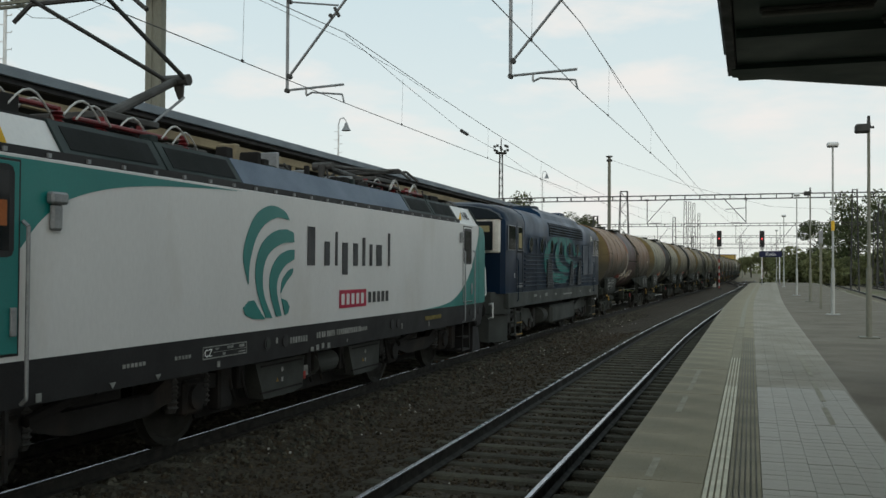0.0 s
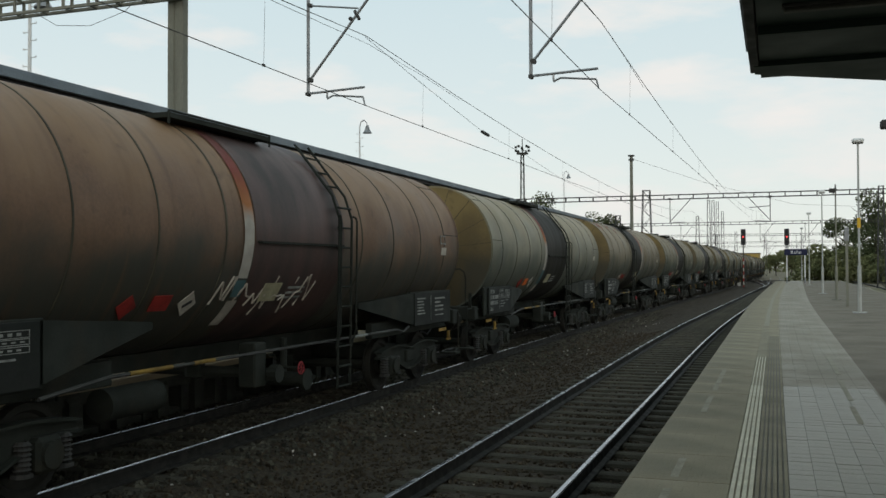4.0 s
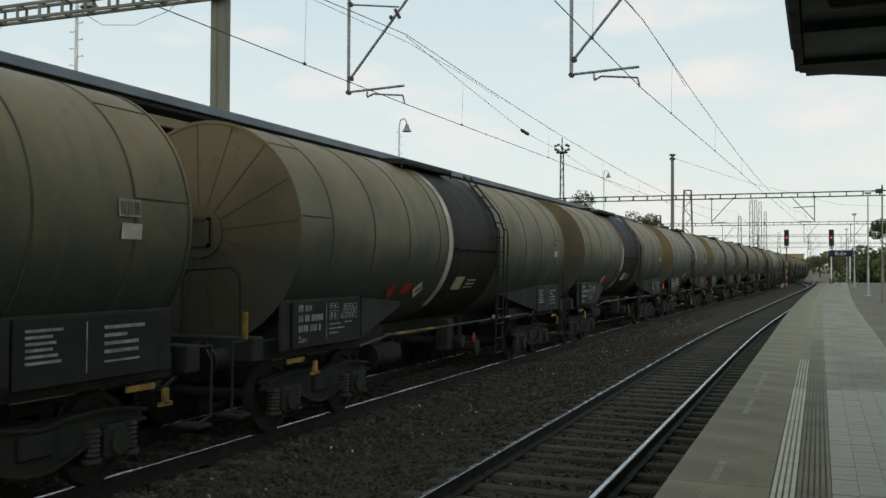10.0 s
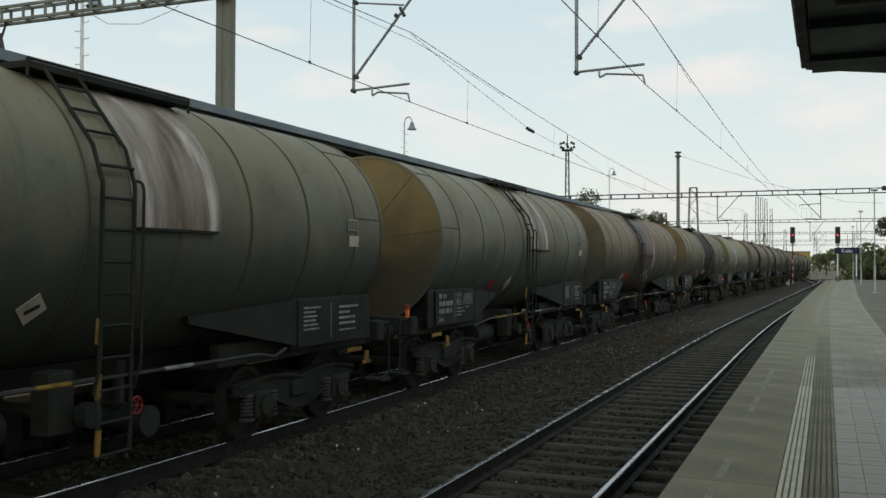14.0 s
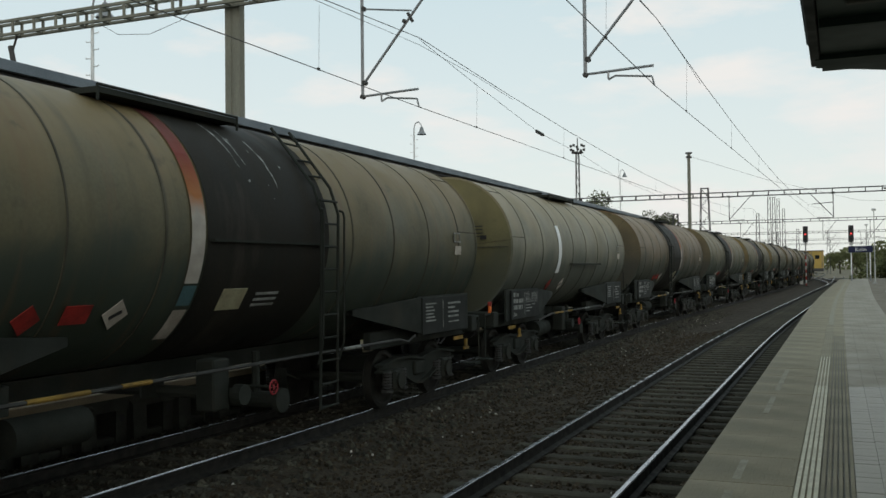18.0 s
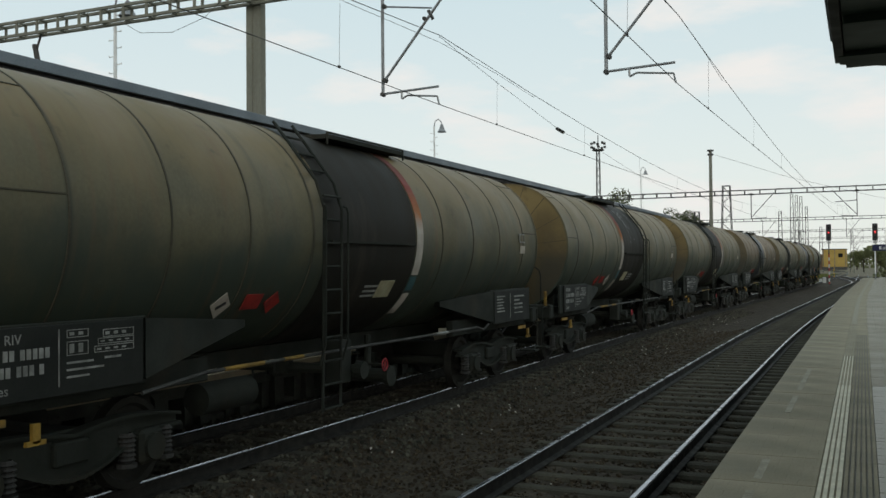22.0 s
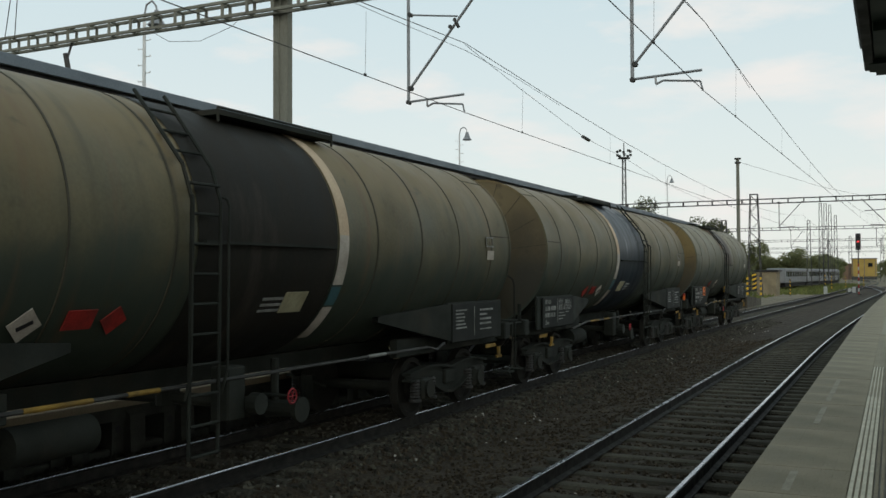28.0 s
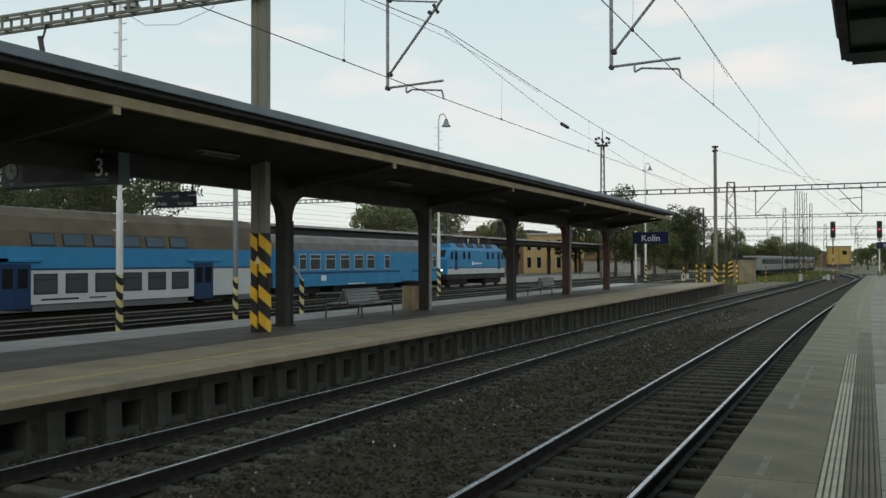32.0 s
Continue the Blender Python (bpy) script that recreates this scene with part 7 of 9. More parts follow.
    em = part("emblem", blade([(-2.55, 1.94), (-2.68, 2.27), (-2.58, 2.57), (-2.35, 2.84), (-1.98, 2.97), (-1.61, 2.92), (-1.46, 2.81)], [(-2.54, 1.95), (-2.51, 2.22), (-2.36, 2.53), (-2.12, 2.72), (-1.79, 2.82), (-1.46, 2.80)]), L_teal, v, "teal plume-shaped emblem")
    part("emblem_blade", blade([(-2.10, 1.49), (-2.33, 1.86), (-2.37, 2.17), (-2.21, 2.46), (-1.88, 2.63), (-1.54, 2.67), (-1.33, 2.63)], [(-1.92, 1.48), (-2.15, 1.80), (-2.17, 2.11), (-2.02, 2.33), (-1.68, 2.47), (-1.31, 2.50)]), L_teal, em)
    part("emblem_blade", blade([(-1.81, 1.49), (-1.98, 1.79), (-1.99, 2.06), (-1.80, 2.28), (-1.53, 2.38), (-1.30, 2.40)], [(-1.66, 1.50), (-1.79, 1.79), (-1.77, 2.00), (-1.58, 2.17), (-1.31, 2.26)]), L_teal, em)
    part("emblem_blade", blade([(-1.70, 1.80), (-1.65, 1.98), (-1.47, 2.11), (-1.34, 2.14)], [(-1.69, 1.80), (-1.55, 1.94), (-1.37, 2.06), (-1.335, 2.13)]), L_teal, em)
    part("emblem_base", patch([(-2.67, 1.64), (-2.54, 1.72), (-2.40, 1.73), (-2.28, 1.62), (-2.11, 1.47), (-2.41, 1.49), (-2.62, 1.55)]), L_teal, em)
    part("emblem_base", patch([(-1.67, 1.73), (-1.52, 1.70), (-1.43, 1.61), (-1.47, 1.53), (-1.57, 1.50)]), L_teal, em)
    for y, w_, z0, z1 in ((-0.90, 0.24, 2.18, 2.74), (-0.34, 0.18, 2.18, 2.54), (0.04, 0.08, 2.18, 2.70), (0.30, 0.20, 2.04, 2.54), (0.72, 0.18, 2.18, 2.54), (1.09, 0.11, 2.18, 2.64), (1.39, 0.11, 2.18, 2.54), (1.68, 0.24, 2.18, 2.54), (2.22, 0.09, 2.18, 2.75)):
        part("name_bar", Mesh().box(1.497, 1.502, y, y + w_, z0, z1), L_ink, v, "plain dark bar")
    cp = part("crimson_plate", Mesh().box(1.497, 1.501, 0.20, 1.25, 1.52, 1.80), L_crimson, v, "crimson rectangle")
    for i in range(5):
        part("white_bar", Mesh().box(1.5012, 1.504, 0.27 + i * 0.19, 0.38 + i * 0.19, 1.57, 1.74), L_white, cp)
    for i in range(5):
        part("name_bar", Mesh().box(1.497, 1.501, 1.34 + i * 0.195, 1.46 + i * 0.195, 1.57, 1.75), L_ink, v)
    # writing on the skirt
    m = Mesh()
    for y0, n_, w_, z, h_ in ((-1.40, 7, 0.054, 1.10, 0.085), (-0.57, 2, 0.05, 1.115, 0.085), (-0.40, 2, 0.05, 1.115, 0.085), (-0.22, 4, 0.05, 1.115, 0.085), (0.12, 5, 0.05, 1.115, 0.085), (0.48, 8, 0.05, 1.115, 0.085), (0.98, 6, 0.04, 1.12, 0.06), (-5.0, 6, 0.045, 1.12, 0.04), (-4.1, 5, 0.045, 1.12, 0.04)):
        for q_ in range(n_):
            m.box(1.492, 1.496, y0 + q_ * w_ * 1.45, y0 + q_ * w_ * 1.45 + w_, z, z + h_)
    for y0, w_, z, h_ in ((-0.76, 0.09, 0.94, 0.06), (-0.58, 0.09, 0.94, 0.08), (-0.40, 0.08, 0.95, 0.08), (-0.20, 0.09, 0.94, 0.08), (-1.80, 0.05, 1.13, 0.08), (0.5, 0.03, 0.98, 0.05), (2.9, 0.06, 1.04, 0.10), (4.4, 0.06, 1.0, 0.1), (-3.24, 0.06, 0.96, 0.07), (-6.2, 0.07, 0.94, 0.08)):
        m.box(1.492, 1.496, y0, y0 + w_, z, z + h_)
    for y0 in (-5.2, -4.45):
        m.prism([(y0, 1.0), (y0 + 0.10, 1.0), (y0 + 0.05, 0.94)], "x", 1.492, 1.496)
    tagged(part("lettering", m, T_letter, v, "small white lettering"), kind="stuff")
    lf_ = part("label_frame", Mesh().box(1.491, 1.494, -3.55, -2.56, 1.07, 1.085).box(1.491, 1.494, -3.55, -2.56, 1.205, 1.22).box(1.491, 1.494, -3.55, -3.537, 1.07, 1.22).box(1.491, 1.494, -2.573, -2.56, 1.07, 1.22).box(1.491, 1.494, -3.32, -2.573, 1.14, 1.146), T_letter, v, "thin pale frame of a data label")
    part("label_bars", Mesh().box(1.491, 1.494, -3.28, -3.2, 1.17, 1.19).box(1.491, 1.494, -3.02, -2.88, 1.165, 1.195).box(1.491, 1.494, -3.12, -3.06, 1.095, 1.125).box(1.491, 1.494, -2.74, -2.62, 1.16, 1.195).box(1.491, 1.494, -2.76, -2.60, 1.10, 1.115), T_letter, lf_)
    on_side(text_mesh("CZ", 0.125, M_white, "country_code"), v, 1.494, -3.52, 1.10, "country_code", "white letters")
    part("yellow_label", Mesh().box(1.492, 1.496, 4.2, 5.2, 1.12, 1.2), material("faded_yellow_lettering", (0.13, 0.10, 0.022), 0.7, scale=9, mix=0.9), v)
    for y in (-2.03, -1.53, 2.45, 2.75, 7.3, 8.0):
        part("skirt_hole", Mesh().rod((1.485, y, 1.15), (1.50, y, 1.15), 0.085, n=14), M_black, v)
    part("hole_cap", Mesh().rod((1.49, -2.03, 1.15), (1.51, -2.03, 1.15), 0.055, n=14), L_framegrey, v)
    # underfloor equipment
    random.seed(3)
    for a_, b_ in ((-1.83, -0.57), (1.18, 2.36)):
        q = part("equipment_box", Mesh().prism([(a_ - 0.12, 0.86), (b_ + 0.06, 0.86), (b_, 0.40), (b_ - 0.3, 0.36), (a_ + 0.12, 0.36)], "x", 0.6, 1.27), L_framegrey, v, "dark grey equipment box")
        part("box_mark", Mesh().rod((1.271, (a_ + b_) / 2, 0.72), (1.275, (a_ + b_) / 2, 0.72), 0.035, n=12).box(1.271, 1.275, (a_ + b_) / 2 - 0.025, (a_ + b_) / 2 + 0.025, 0.55, 0.61), T_letter, q)
        part("warning_mark", Mesh().prism([(a_ + 0.45, 0.56), (a_ + 0.53, 0.56), (a_ + 0.49, 0.62)], "x", 1.271, 1.275), T_dullyellow, q)
        for z_ in (0.80, 0.44):
            part("box_rim", Mesh().box(1.265, 1.285, a_ + 0.02, b_ - 0.04, z_, z_ + 0.025), L_under, q)
    part("notice_plate", Mesh().box(1.24, 1.25, -0.50, -0.36, 0.55, 0.70), T_letter, v, "small white notice plate")
    part("red_cock", Mesh().box(1.20, 1.26, -0.86 + 0.34, -0.86 + 0.42, 0.50, 0.62, c=0.01), T_redlabel, v, "small red cock handle")
    part("air_reservoir", Mesh().lathe([(-0.42, 0.001), (-0.36, 0.17), (0.36, 0.17), (0.42, 0.001)], (1.06, 0.42, 0.66), "y", 18), L_framegrey, v, "grey air reservoir")
    for i, y in enumerate((-2.55, -2.25, -0.35, 0.0, 0.9, 2.55, 2.8)):
        part("underfloor_valve", Mesh().box(0.7, 1.16 + 0.03 * (i % 3), y, y + 0.18, 0.50 + 0.06 * (i % 2), 0.9, c=0.02).tube([(1.15, y + 0.09, 0.9), (1.22, y + 0.09, 0.6), (1.18, y + 0.25, 0.42)], 0.02), L_under, v)
    part("underfloor_tank", Mesh().box(-1.1, 0.9, -2.8, 3.4, 0.25, 0.95), L_under, v)
    return v


def diesel_loco():
    k = thing("diesel_locomotive", "dark blue diesel locomotive with portholes and turquoise swirls", "locomotive")
    rolling.append((k, -10.14, 4.4))
    side = [(1.44, 1.48), (1.44, 3.42), (1.36, 3.62), (1.12, 3.80), (0.7, 3.92), (0.0, 3.97)]
    lower = [(1.44, 1.48), (1.44, 2.55), (1.44, 2.6), (1.44, 2.62), (1.44, 2.64), (0, 2.64)]
    part("body", body_loft([(-5.25, mirror(side)), (5.9, mirror(side))]), L_navy, k, "navy body side")
    part("roof_skin", body_loft([(-5.22, mirror([(1.447, 3.02), (1.447, 3.43), (1.367, 3.63), (1.125, 3.81), (0.7, 3.93), (0.0, 3.98)])), (5.88, mirror([(1.447, 3.02), (1.447, 3.43), (1.367, 3.63), (1.125, 3.81), (0.7, 3.93), (0.0, 3.98)]))]), L_steelblue, k, "grey-blue roof", smooth=True)
    for e in (-1, 1):
        y0 = 5.25 if e < 0 else 5.9
        f = 7.30 if e < 0 else 7.80
        cab = [(e * y0, mirror(side)), (e * (f - 0.40), mirror([(1.44, 1.48), (1.44, 3.36), (1.34, 3.60), (1.1, 3.76), (0.7, 3.86), (0.0, 3.9)])), (e * (f - 0.12), mirror([(1.41, 1.48), (1.41, 3.34), (1.31, 3.57), (1.06, 3.72), (0.68, 3.82), (0.0, 3.86)])), (e * f, mirror([(1.30, 1.48), (1.30, 3.32), (1.2, 3.50), (0.98, 3.64), (0.6, 3.74), (0.0, 3.78)]))]
        cb = part("cab", body_loft(cab), L_navy, k, "rounded cab", smooth=True)
        # framed front windows
        for x0, x1 in ((-1.27, -0.06), (0.06, 1.27)):
            fr = part("window_frame", Mesh().box(x0 - 0.04, x1 + 0.04, e * (f - 0.04), e * (f + 0.06), 2.54, 3.42, c=0.035), L_cream, cb, "cream frame round a front window")
            part("window_pane", Mesh().box(x0 + 0.025, x1 - 0.025, e * (f + 0.05), e * (f + 0.072), 2.605, 3.355, c=0.01), M_glass, fr)
            part("blind", Mesh().box(x0 + 0.09, x1 - 0.11, e * (f + 0.0722), e * (f + 0.076), 3.08, 3.24), L_blind, fr, "pale blind in the window")
        part("brow", body_loft([(e * (f - 0.6), mirror([(1.42, 3.40), (1.37, 3.60), (1.13, 3.78), (0.6, 3.9), (0.3, 3.92), (0, 3.92)])), (e * (f + 0.10), mirror([(1.33, 3.43), (1.25, 3.54), (1.0, 3.67), (0.5, 3.76), (0.3, 3.77), (0, 3.78)]))]), L_cabroof, cb, "overhanging brow", smooth=True)
        part("headlight", Mesh().rod((0, e * f, 3.70), (0, e * (f + 0.2), 3.68), 0.2, n=20), M_darksteel, cb)
        part("headlight_glass", Mesh().lathe([(0.0, 0.17), (0.03 * e, 0.14), (0.05 * e, 0.07), (0.055 * e, 0.001)], (0, e * (f + 0.2), 3.68), "y", 20), M_lens, cb)
        for x in (-0.85, 0.85):
            part("marker_light", Mesh().rod((x, e * (f - 0.02), 1.62), (x, e * (f + 0.08), 1.62), 0.09, n=14), M_darksteel, cb, "round marker light")
        for k_, (x_, w_, h_) in enumerate(((-0.30, 0.09, 0.17), (-0.14, 0.09, 0.17), (0.0, 0.06, 0.22), (0.12, 0.06, 0.17), (0.23, 0.11, 0.17), (0.40, 0.04, 0.26))):
            part("nose_bar", Mesh().box(x_, x_ + w_, e * (f + 0.002), e * (f + 0.008), 2.02, 2.02 + h_), T_letter, cb, "pale bar on the nose")
        part("nose_rule", Mesh().box(-0.14, 0.46, e * (f + 0.002), e * (f + 0.008), 1.80, 1.88), T_letter, cb, "pale bar on the nose")
        part("number_plate", Mesh().box(-0.55, 0.1, e * (f + 0.002), e * (f + 0.012), 1.56, 1.68), L_crimson, cb, "red plate")
        # side windows and doors
        if e < 0:
            wins = ((-7.05, -6.28), (-6.02, -5.55))
        else:
            wins = ((6.16, 6.64), (6.84, 7.16), (7.20, 7.41))
        for i, (a, b) in enumerate(wins):
            x = 1.445 if max(abs(a), abs(b)) < 7.42 else 1.40
            sw_ = part("side_window", Mesh().box(x - 0.01, x + 0.008, a, b, 2.62, 3.28, c=0.006), M_steel, k, "cab side window")
            part("window_pane", Mesh().box(x + 0.008, x + 0.014, a + 0.02, b - 0.02, 2.64, 3.26, c=0.004), M_glass, sw_)
            # on this pane the pale field is a painted warm reflection
            if i == 1 and e < 0:
                part("blind", Mesh().box(x + 0.0142, x + 0.0152, a + 0.06, b - 0.06, 2.7, 3.1), L_blind, sw_)
        da, db = (-6.12, -5.46) if e < 0 else (6.05, 6.70)
        dr = part("cab_door", Mesh().box(1.442, 1.448, da, da + 0.02, 1.5, 3.36).box(1.442, 1.448, db - 0.02, db, 1.5, 3.36).box(1.442, 1.448, da, db, 2.58, 2.61), L_vent, k, "door joint lines")
        part("door_step_plate", Mesh().box(1.445, 1.46, da + 0.06, db - 0.06, 1.62, 1.68).box(1.445, 1.46, da + 0.06, db - 0.06, 1.72, 1.74), M_steel, dr)
        part("handrail", Mesh().tube([(1.46, da - 0.05, 2.4), (1.50, da - 0.05, 2.35), (1.50, da - 0.05, 1.3), (1.46, da - 0.05, 1.25)], 0.012), L_navy, k)
        # ladder under the door
        m = Mesh()
        for y in (da, db):
            m.box(1.38, 1.42, y - 0.025, y + 0.025, 0.32, 1.15)
        for z in (0.34, 0.66, 0.95):
            m.box(1.28, 1.44, da, db, z - 0.02, z + 0.02)
        part("cab_steps", m, L_framegrey, k, "step ladder under the door")
        part("step_edge", Mesh().box(1.441, 1.446, da + 0.03, db - 0.03, 0.33, 0.36).box(1.441, 1.446, da + 0.03, db - 0.03, 0.65, 0.68), T_dullyellow, k)
        part("buffer_beam", Mesh().prism([(1.42, (f - 0.6) * e), (1.42, (f - 0.3) * e), (1.1, (f + 0.12) * e), (-1.1, (f + 0.12) * e), (-1.42, (f - 0.3) * e), (-1.42, (f - 0.6) * e)], "z", 0.95, 1.52), L_framegrey, k, "chamfered grey buffer beam")
        part("plough", Mesh().prism([(1.35, (f - 0.6) * e), (1.05, (f + 0.1) * e), (-1.05, (f + 0.1) * e), (-1.35, (f - 0.6) * e)], "z", 0.22, 0.92), L_framegrey, k)
        part("plough_edge", Mesh().box(-0.9, 0.75, e * (f + 0.09), e * (f + 0.17), 0.18, 0.40, c=0.01), T_orange, k, "orange plough edge")
        for x in (-0.875, 0.875):
            part("buffer", Mesh().rod((x, e * (f + 0.1), 1.08), (x, e * (f + 0.6), 1.08), 0.11, n=14).rod((x, e * (f + 0.6), 1.08), (x, e * (f + 0.68), 1.08), 0.25, n=18), L_under, k)
        part("hand_loop", Mesh().tube([(1.05, e * (f + 0.1), 1.2), (1.22, e * (f + 0.36), 1.24), (1.22, e * (f + 0.36), 0.88), (1.05, e * (f + 0.1), 0.84)], 0.02), M_white, k, "white shunter's handle")
        part("rail_loop", Mesh().tube([(0.55, e * f, 1.55), (0.55, e * (f + 0.06), 2.0), (0.72, e * (f + 0.06), 2.05), (0.88, e * (f + 0.06), 2.0), (0.88, e * f, 1.55)], 0.014), M_black, k)
        loco_bogie(k, e * 4.4, 2.4, 0.5, "grimy two-axle diesel bogie")
        part("bogie_cover", Mesh().prism([(e * 2.6, 0.55), (e * 3.2, 0.95), (e * 6.0, 1.0), (e * 6.2, 0.75), (e * 5.4, 0.45), (e * 4.9, 0.62), (e * 3.9, 0.62), (e * 3.4, 0.40)], "x", 1.10, 1.2), L_framegrey, k, "grey bogie frame")
    part("main_frame", Mesh().box(-1.47, 1.47, -7.1, 7.2, 1.10, 1.49, c=0.012), L_framegrey, k, "grey main frame")
    # portholes
    for y in (-4.52, -3.09, -1.68, -0.24, 1.21, 2.68):
        p = part("porthole", Mesh().lathe([(0.0, 0.236), (0.012, 0.234), (0.012, 0.222), (0.0, 0.220)], (1.458, y, 2.81), "x", 28), L_ribedge, k, "pale porthole rim")
        part("porthole_glass", Mesh().rod((1.445, y, 2.81), (1.4695, y, 2.81), 0.218, n=28), M_glass, p)
    # ribs along the lower flank
    for i in range(8):
        z = 1.625 + i * 0.119
        rb_ = part("rib", Mesh().prism([(1.44, z), (1.458, z + 0.006), (1.474, z + 0.020), (1.474, z + 0.030), (1.44, z + 0.046)], "y", -5.24, 5.9 if z < 1.85 else 3.70), L_navy, k, "pressed rib along the flank")
        part("rib_edge", Mesh().box(1.4742, 1.4765, -5.24, 5.9 if z < 1.85 else 3.70, z + 0.020, z + 0.031), L_ribedge, rb_, "pale edge of the rib")
    part("moulding", Mesh().box(1.44, 1.472, -5.24, 3.72, 2.545, 2.57, c=0.006).box(1.44, 1.455, -5.24, 3.72, 3.07, 3.085), L_navy, k, "moulding above the ribs")
    for y in (-3.8, -0.9, 3.74):
        part("panel_joint", Mesh().box(1.44, 1.4455, y, y + 0.014, 1.52, 3.05), L_vent, k)
    # louvred openings
    def louvre(a, b, z0, z1, n, x=1.464, mat=L_vent, lean_a=0.0, lean_b=0.0):
        fr = part("louvre", Mesh().prism([(a, z0), (b, z0), (b + lean_b, z1), (a + lean_a, z1)], "x", x - 0.02, x + 0.004), mat, k, "louvred opening")
        for i in range(n):
            u = (i + 0.5) / n
            z = z0 + (z1 - z0) * u
            part("slat", Mesh().prism([(x + 0.004, z - 0.010), (x + 0.022, z - 0.010), (x + 0.004, z + 0.018)], "y", a + lean_a * u + 0.02, b + lean_b * u - 0.02), L_slat if mat is L_vent else L_navy, fr)
    louvre(-2.46, -1.54, 1.56, 2.42, 16, x=1.482, lean_b=-0.28)
    louvre(1.00, 1.80, 1.56, 2.40, 16, x=1.482, lean_a=0.42)
    louvre(2.51, 3.30, 1.56, 2.40, 16, x=1.482, lean_a=0.42)
    louvre(3.80, 4.92, 1.90, 2.98, 18, x=1.450, mat=L_navy)
    louvre(5.04, 6.00, 1.90, 2.98, 18, x=1.450, mat=L_navy)
    gr = part("upper_grille", Mesh().prism([(1.40, 3.15), (1.462, 3.15), (1.462, 3.40), (1.40, 3.57), (1.30, 3.57)], "y", -2.06, 3.76), L_vent, k, "long dark upper grille")
    for i in range(5):
        z = 3.17 + i * 0.085
        x = 1.475 if z < 3.4 else 1.475 - (z - 3.4) * 0.36
        part("grille_bar", Mesh().box(x - 0.04, x, -2.06, 3.76, z, z + 0.028), L_steelblue, gr)
    # raised roof and fittings
    part("raised_roof", body_loft([(-2.3, mirror([(1.34, 3.56), (1.20, 3.86), (0.95, 4.02), (0, 4.04)])), (3.9, mirror([(1.34, 3.56), (1.20, 3.86), (0.95, 4.02), (0, 4.04)]))]), L_steelblue, k, "raised roof hood")
    for a, b in ((-1.2, -0.4), (2.9, 3.8)):
        part("roof_hood", Mesh().prism([(a, 4.02), (a + 0.12, 4.16), (b - 0.12, 4.16), (b, 4.02)], "x", -0.5, 0.8), L_steelblue, k)
    part("exhaust", Mesh().rod((0.2, 1.0, 4.0), (0.2, 1.0, 4.25), 0.13, n=12), M_rust, k)
    part("horn", Mesh().rod((0.5, 4.6, 3.9), (0.5, 4.6, 4.18), 0.05), M_black, k)
    part("roof_hook", Mesh().tube([(0.9, -4.6, 3.86), (0.9, -4.6, 3.95), (0.9, -4.4, 3.95), (0.9, -4.4, 3.86)], 0.015), M_black, k)
    # turquoise swirls as painted fields
    sw = part("swirl", plume([(0.95, 3.16), (-0.4, 3.10), (-1.7, 2.95), (-2.55, 2.45), (-2.3, 2.08), (-1.3, 1.92), (0.1, 1.88), (1.1, 1.80)], (0.04, 0.12, 0.28, 0.54, 0.38, 0.20, 0.14, 0.03), 1.4605), L_swirl, k, "turquoise painted swirl")
    for pts, ws in (([(1.7, 3.12), (0.5, 3.05), (-0.55, 2.86), (-0.95, 2.52), (-0.45, 2.22), (0.55, 2.10), (1.2, 2.06)], (0.03, 0.16, 0.32, 0.48, 0.32, 0.20, 0.04)),
                    ([(1.75, 3.05), (1.05, 3.07), (0.58, 2.92), (0.44, 2.68), (0.75, 2.48), (1.35, 2.38), (2.3, 2.36)], (0.03, 0.20, 0.33, 0.36, 0.24, 0.18, 0.03)),
                    ([(1.85, 3.02), (2.0, 2.86), (2.12, 2.66), (2.22, 2.52)], (0.05, 0.22, 0.20, 0.03)),
                    ([(2.2, 2.66), (2.8, 2.67), (3.4, 2.68)], (0.03, 0.17, 0.05)),
                    ([(-0.6, 1.70), (0.3, 1.74), (0.95, 1.86)], (0.05, 0.22, 0.05)), ([(1.75, 2.20), (2.2, 2.22), (2.75, 2.26)], (0.06, 0.12, 0.04)), ([(-2.0, 1.86), (-1.0, 1.74), (0.0, 1.72)], (0.03, 0.10, 0.03))):
        part("swirl", plume(pts, ws, 1.4605), L_swirl, sw)
    for pts, ws in (([(-3.75, 3.0), (-3.62, 2.84), (-3.5, 2.7)], (0.12, 0.10, 0.03)), ([(-3.3, 3.02), (-3.12, 2.86), (-3.1, 2.62)], (0.10, 0.12, 0.03)), ([(-2.6, 2.98), (-2.4, 2.8), (-2.36, 2.62)], (0.12, 0.14, 0.04)), ([(-0.8, 3.12), (-0.62, 2.98), (-0.5, 2.7)], (0.10, 0.12, 0.03)), ([(0.55, 3.12), (0.7, 2.98), (0.75, 2.75)], (0.10, 0.10, 0.03)), ([(2.0, 3.1), (2.1, 2.96), (2.2, 2.78)], (0.10, 0.10, 0.03))):
        part("pale_stroke", plume(pts, ws, 1.4625), L_stroke, sw, "faint pale brush stroke")
    # tanks and boxes below
    part("fuel_tank", Mesh().box(-1.3, 1.32, -0.9, 3.0, 0.36, 0.95, c=0.08), L_framegrey, k, "grey fuel tank")
    part("air_tank", Mesh().lathe([(-0.35, 0.001), (-0.3, 0.24), (0.3, 0.24), (0.35, 0.001)], (1.0, -1.45, 0.66), "y", 18), L_framegrey, k)
    m = Mesh()
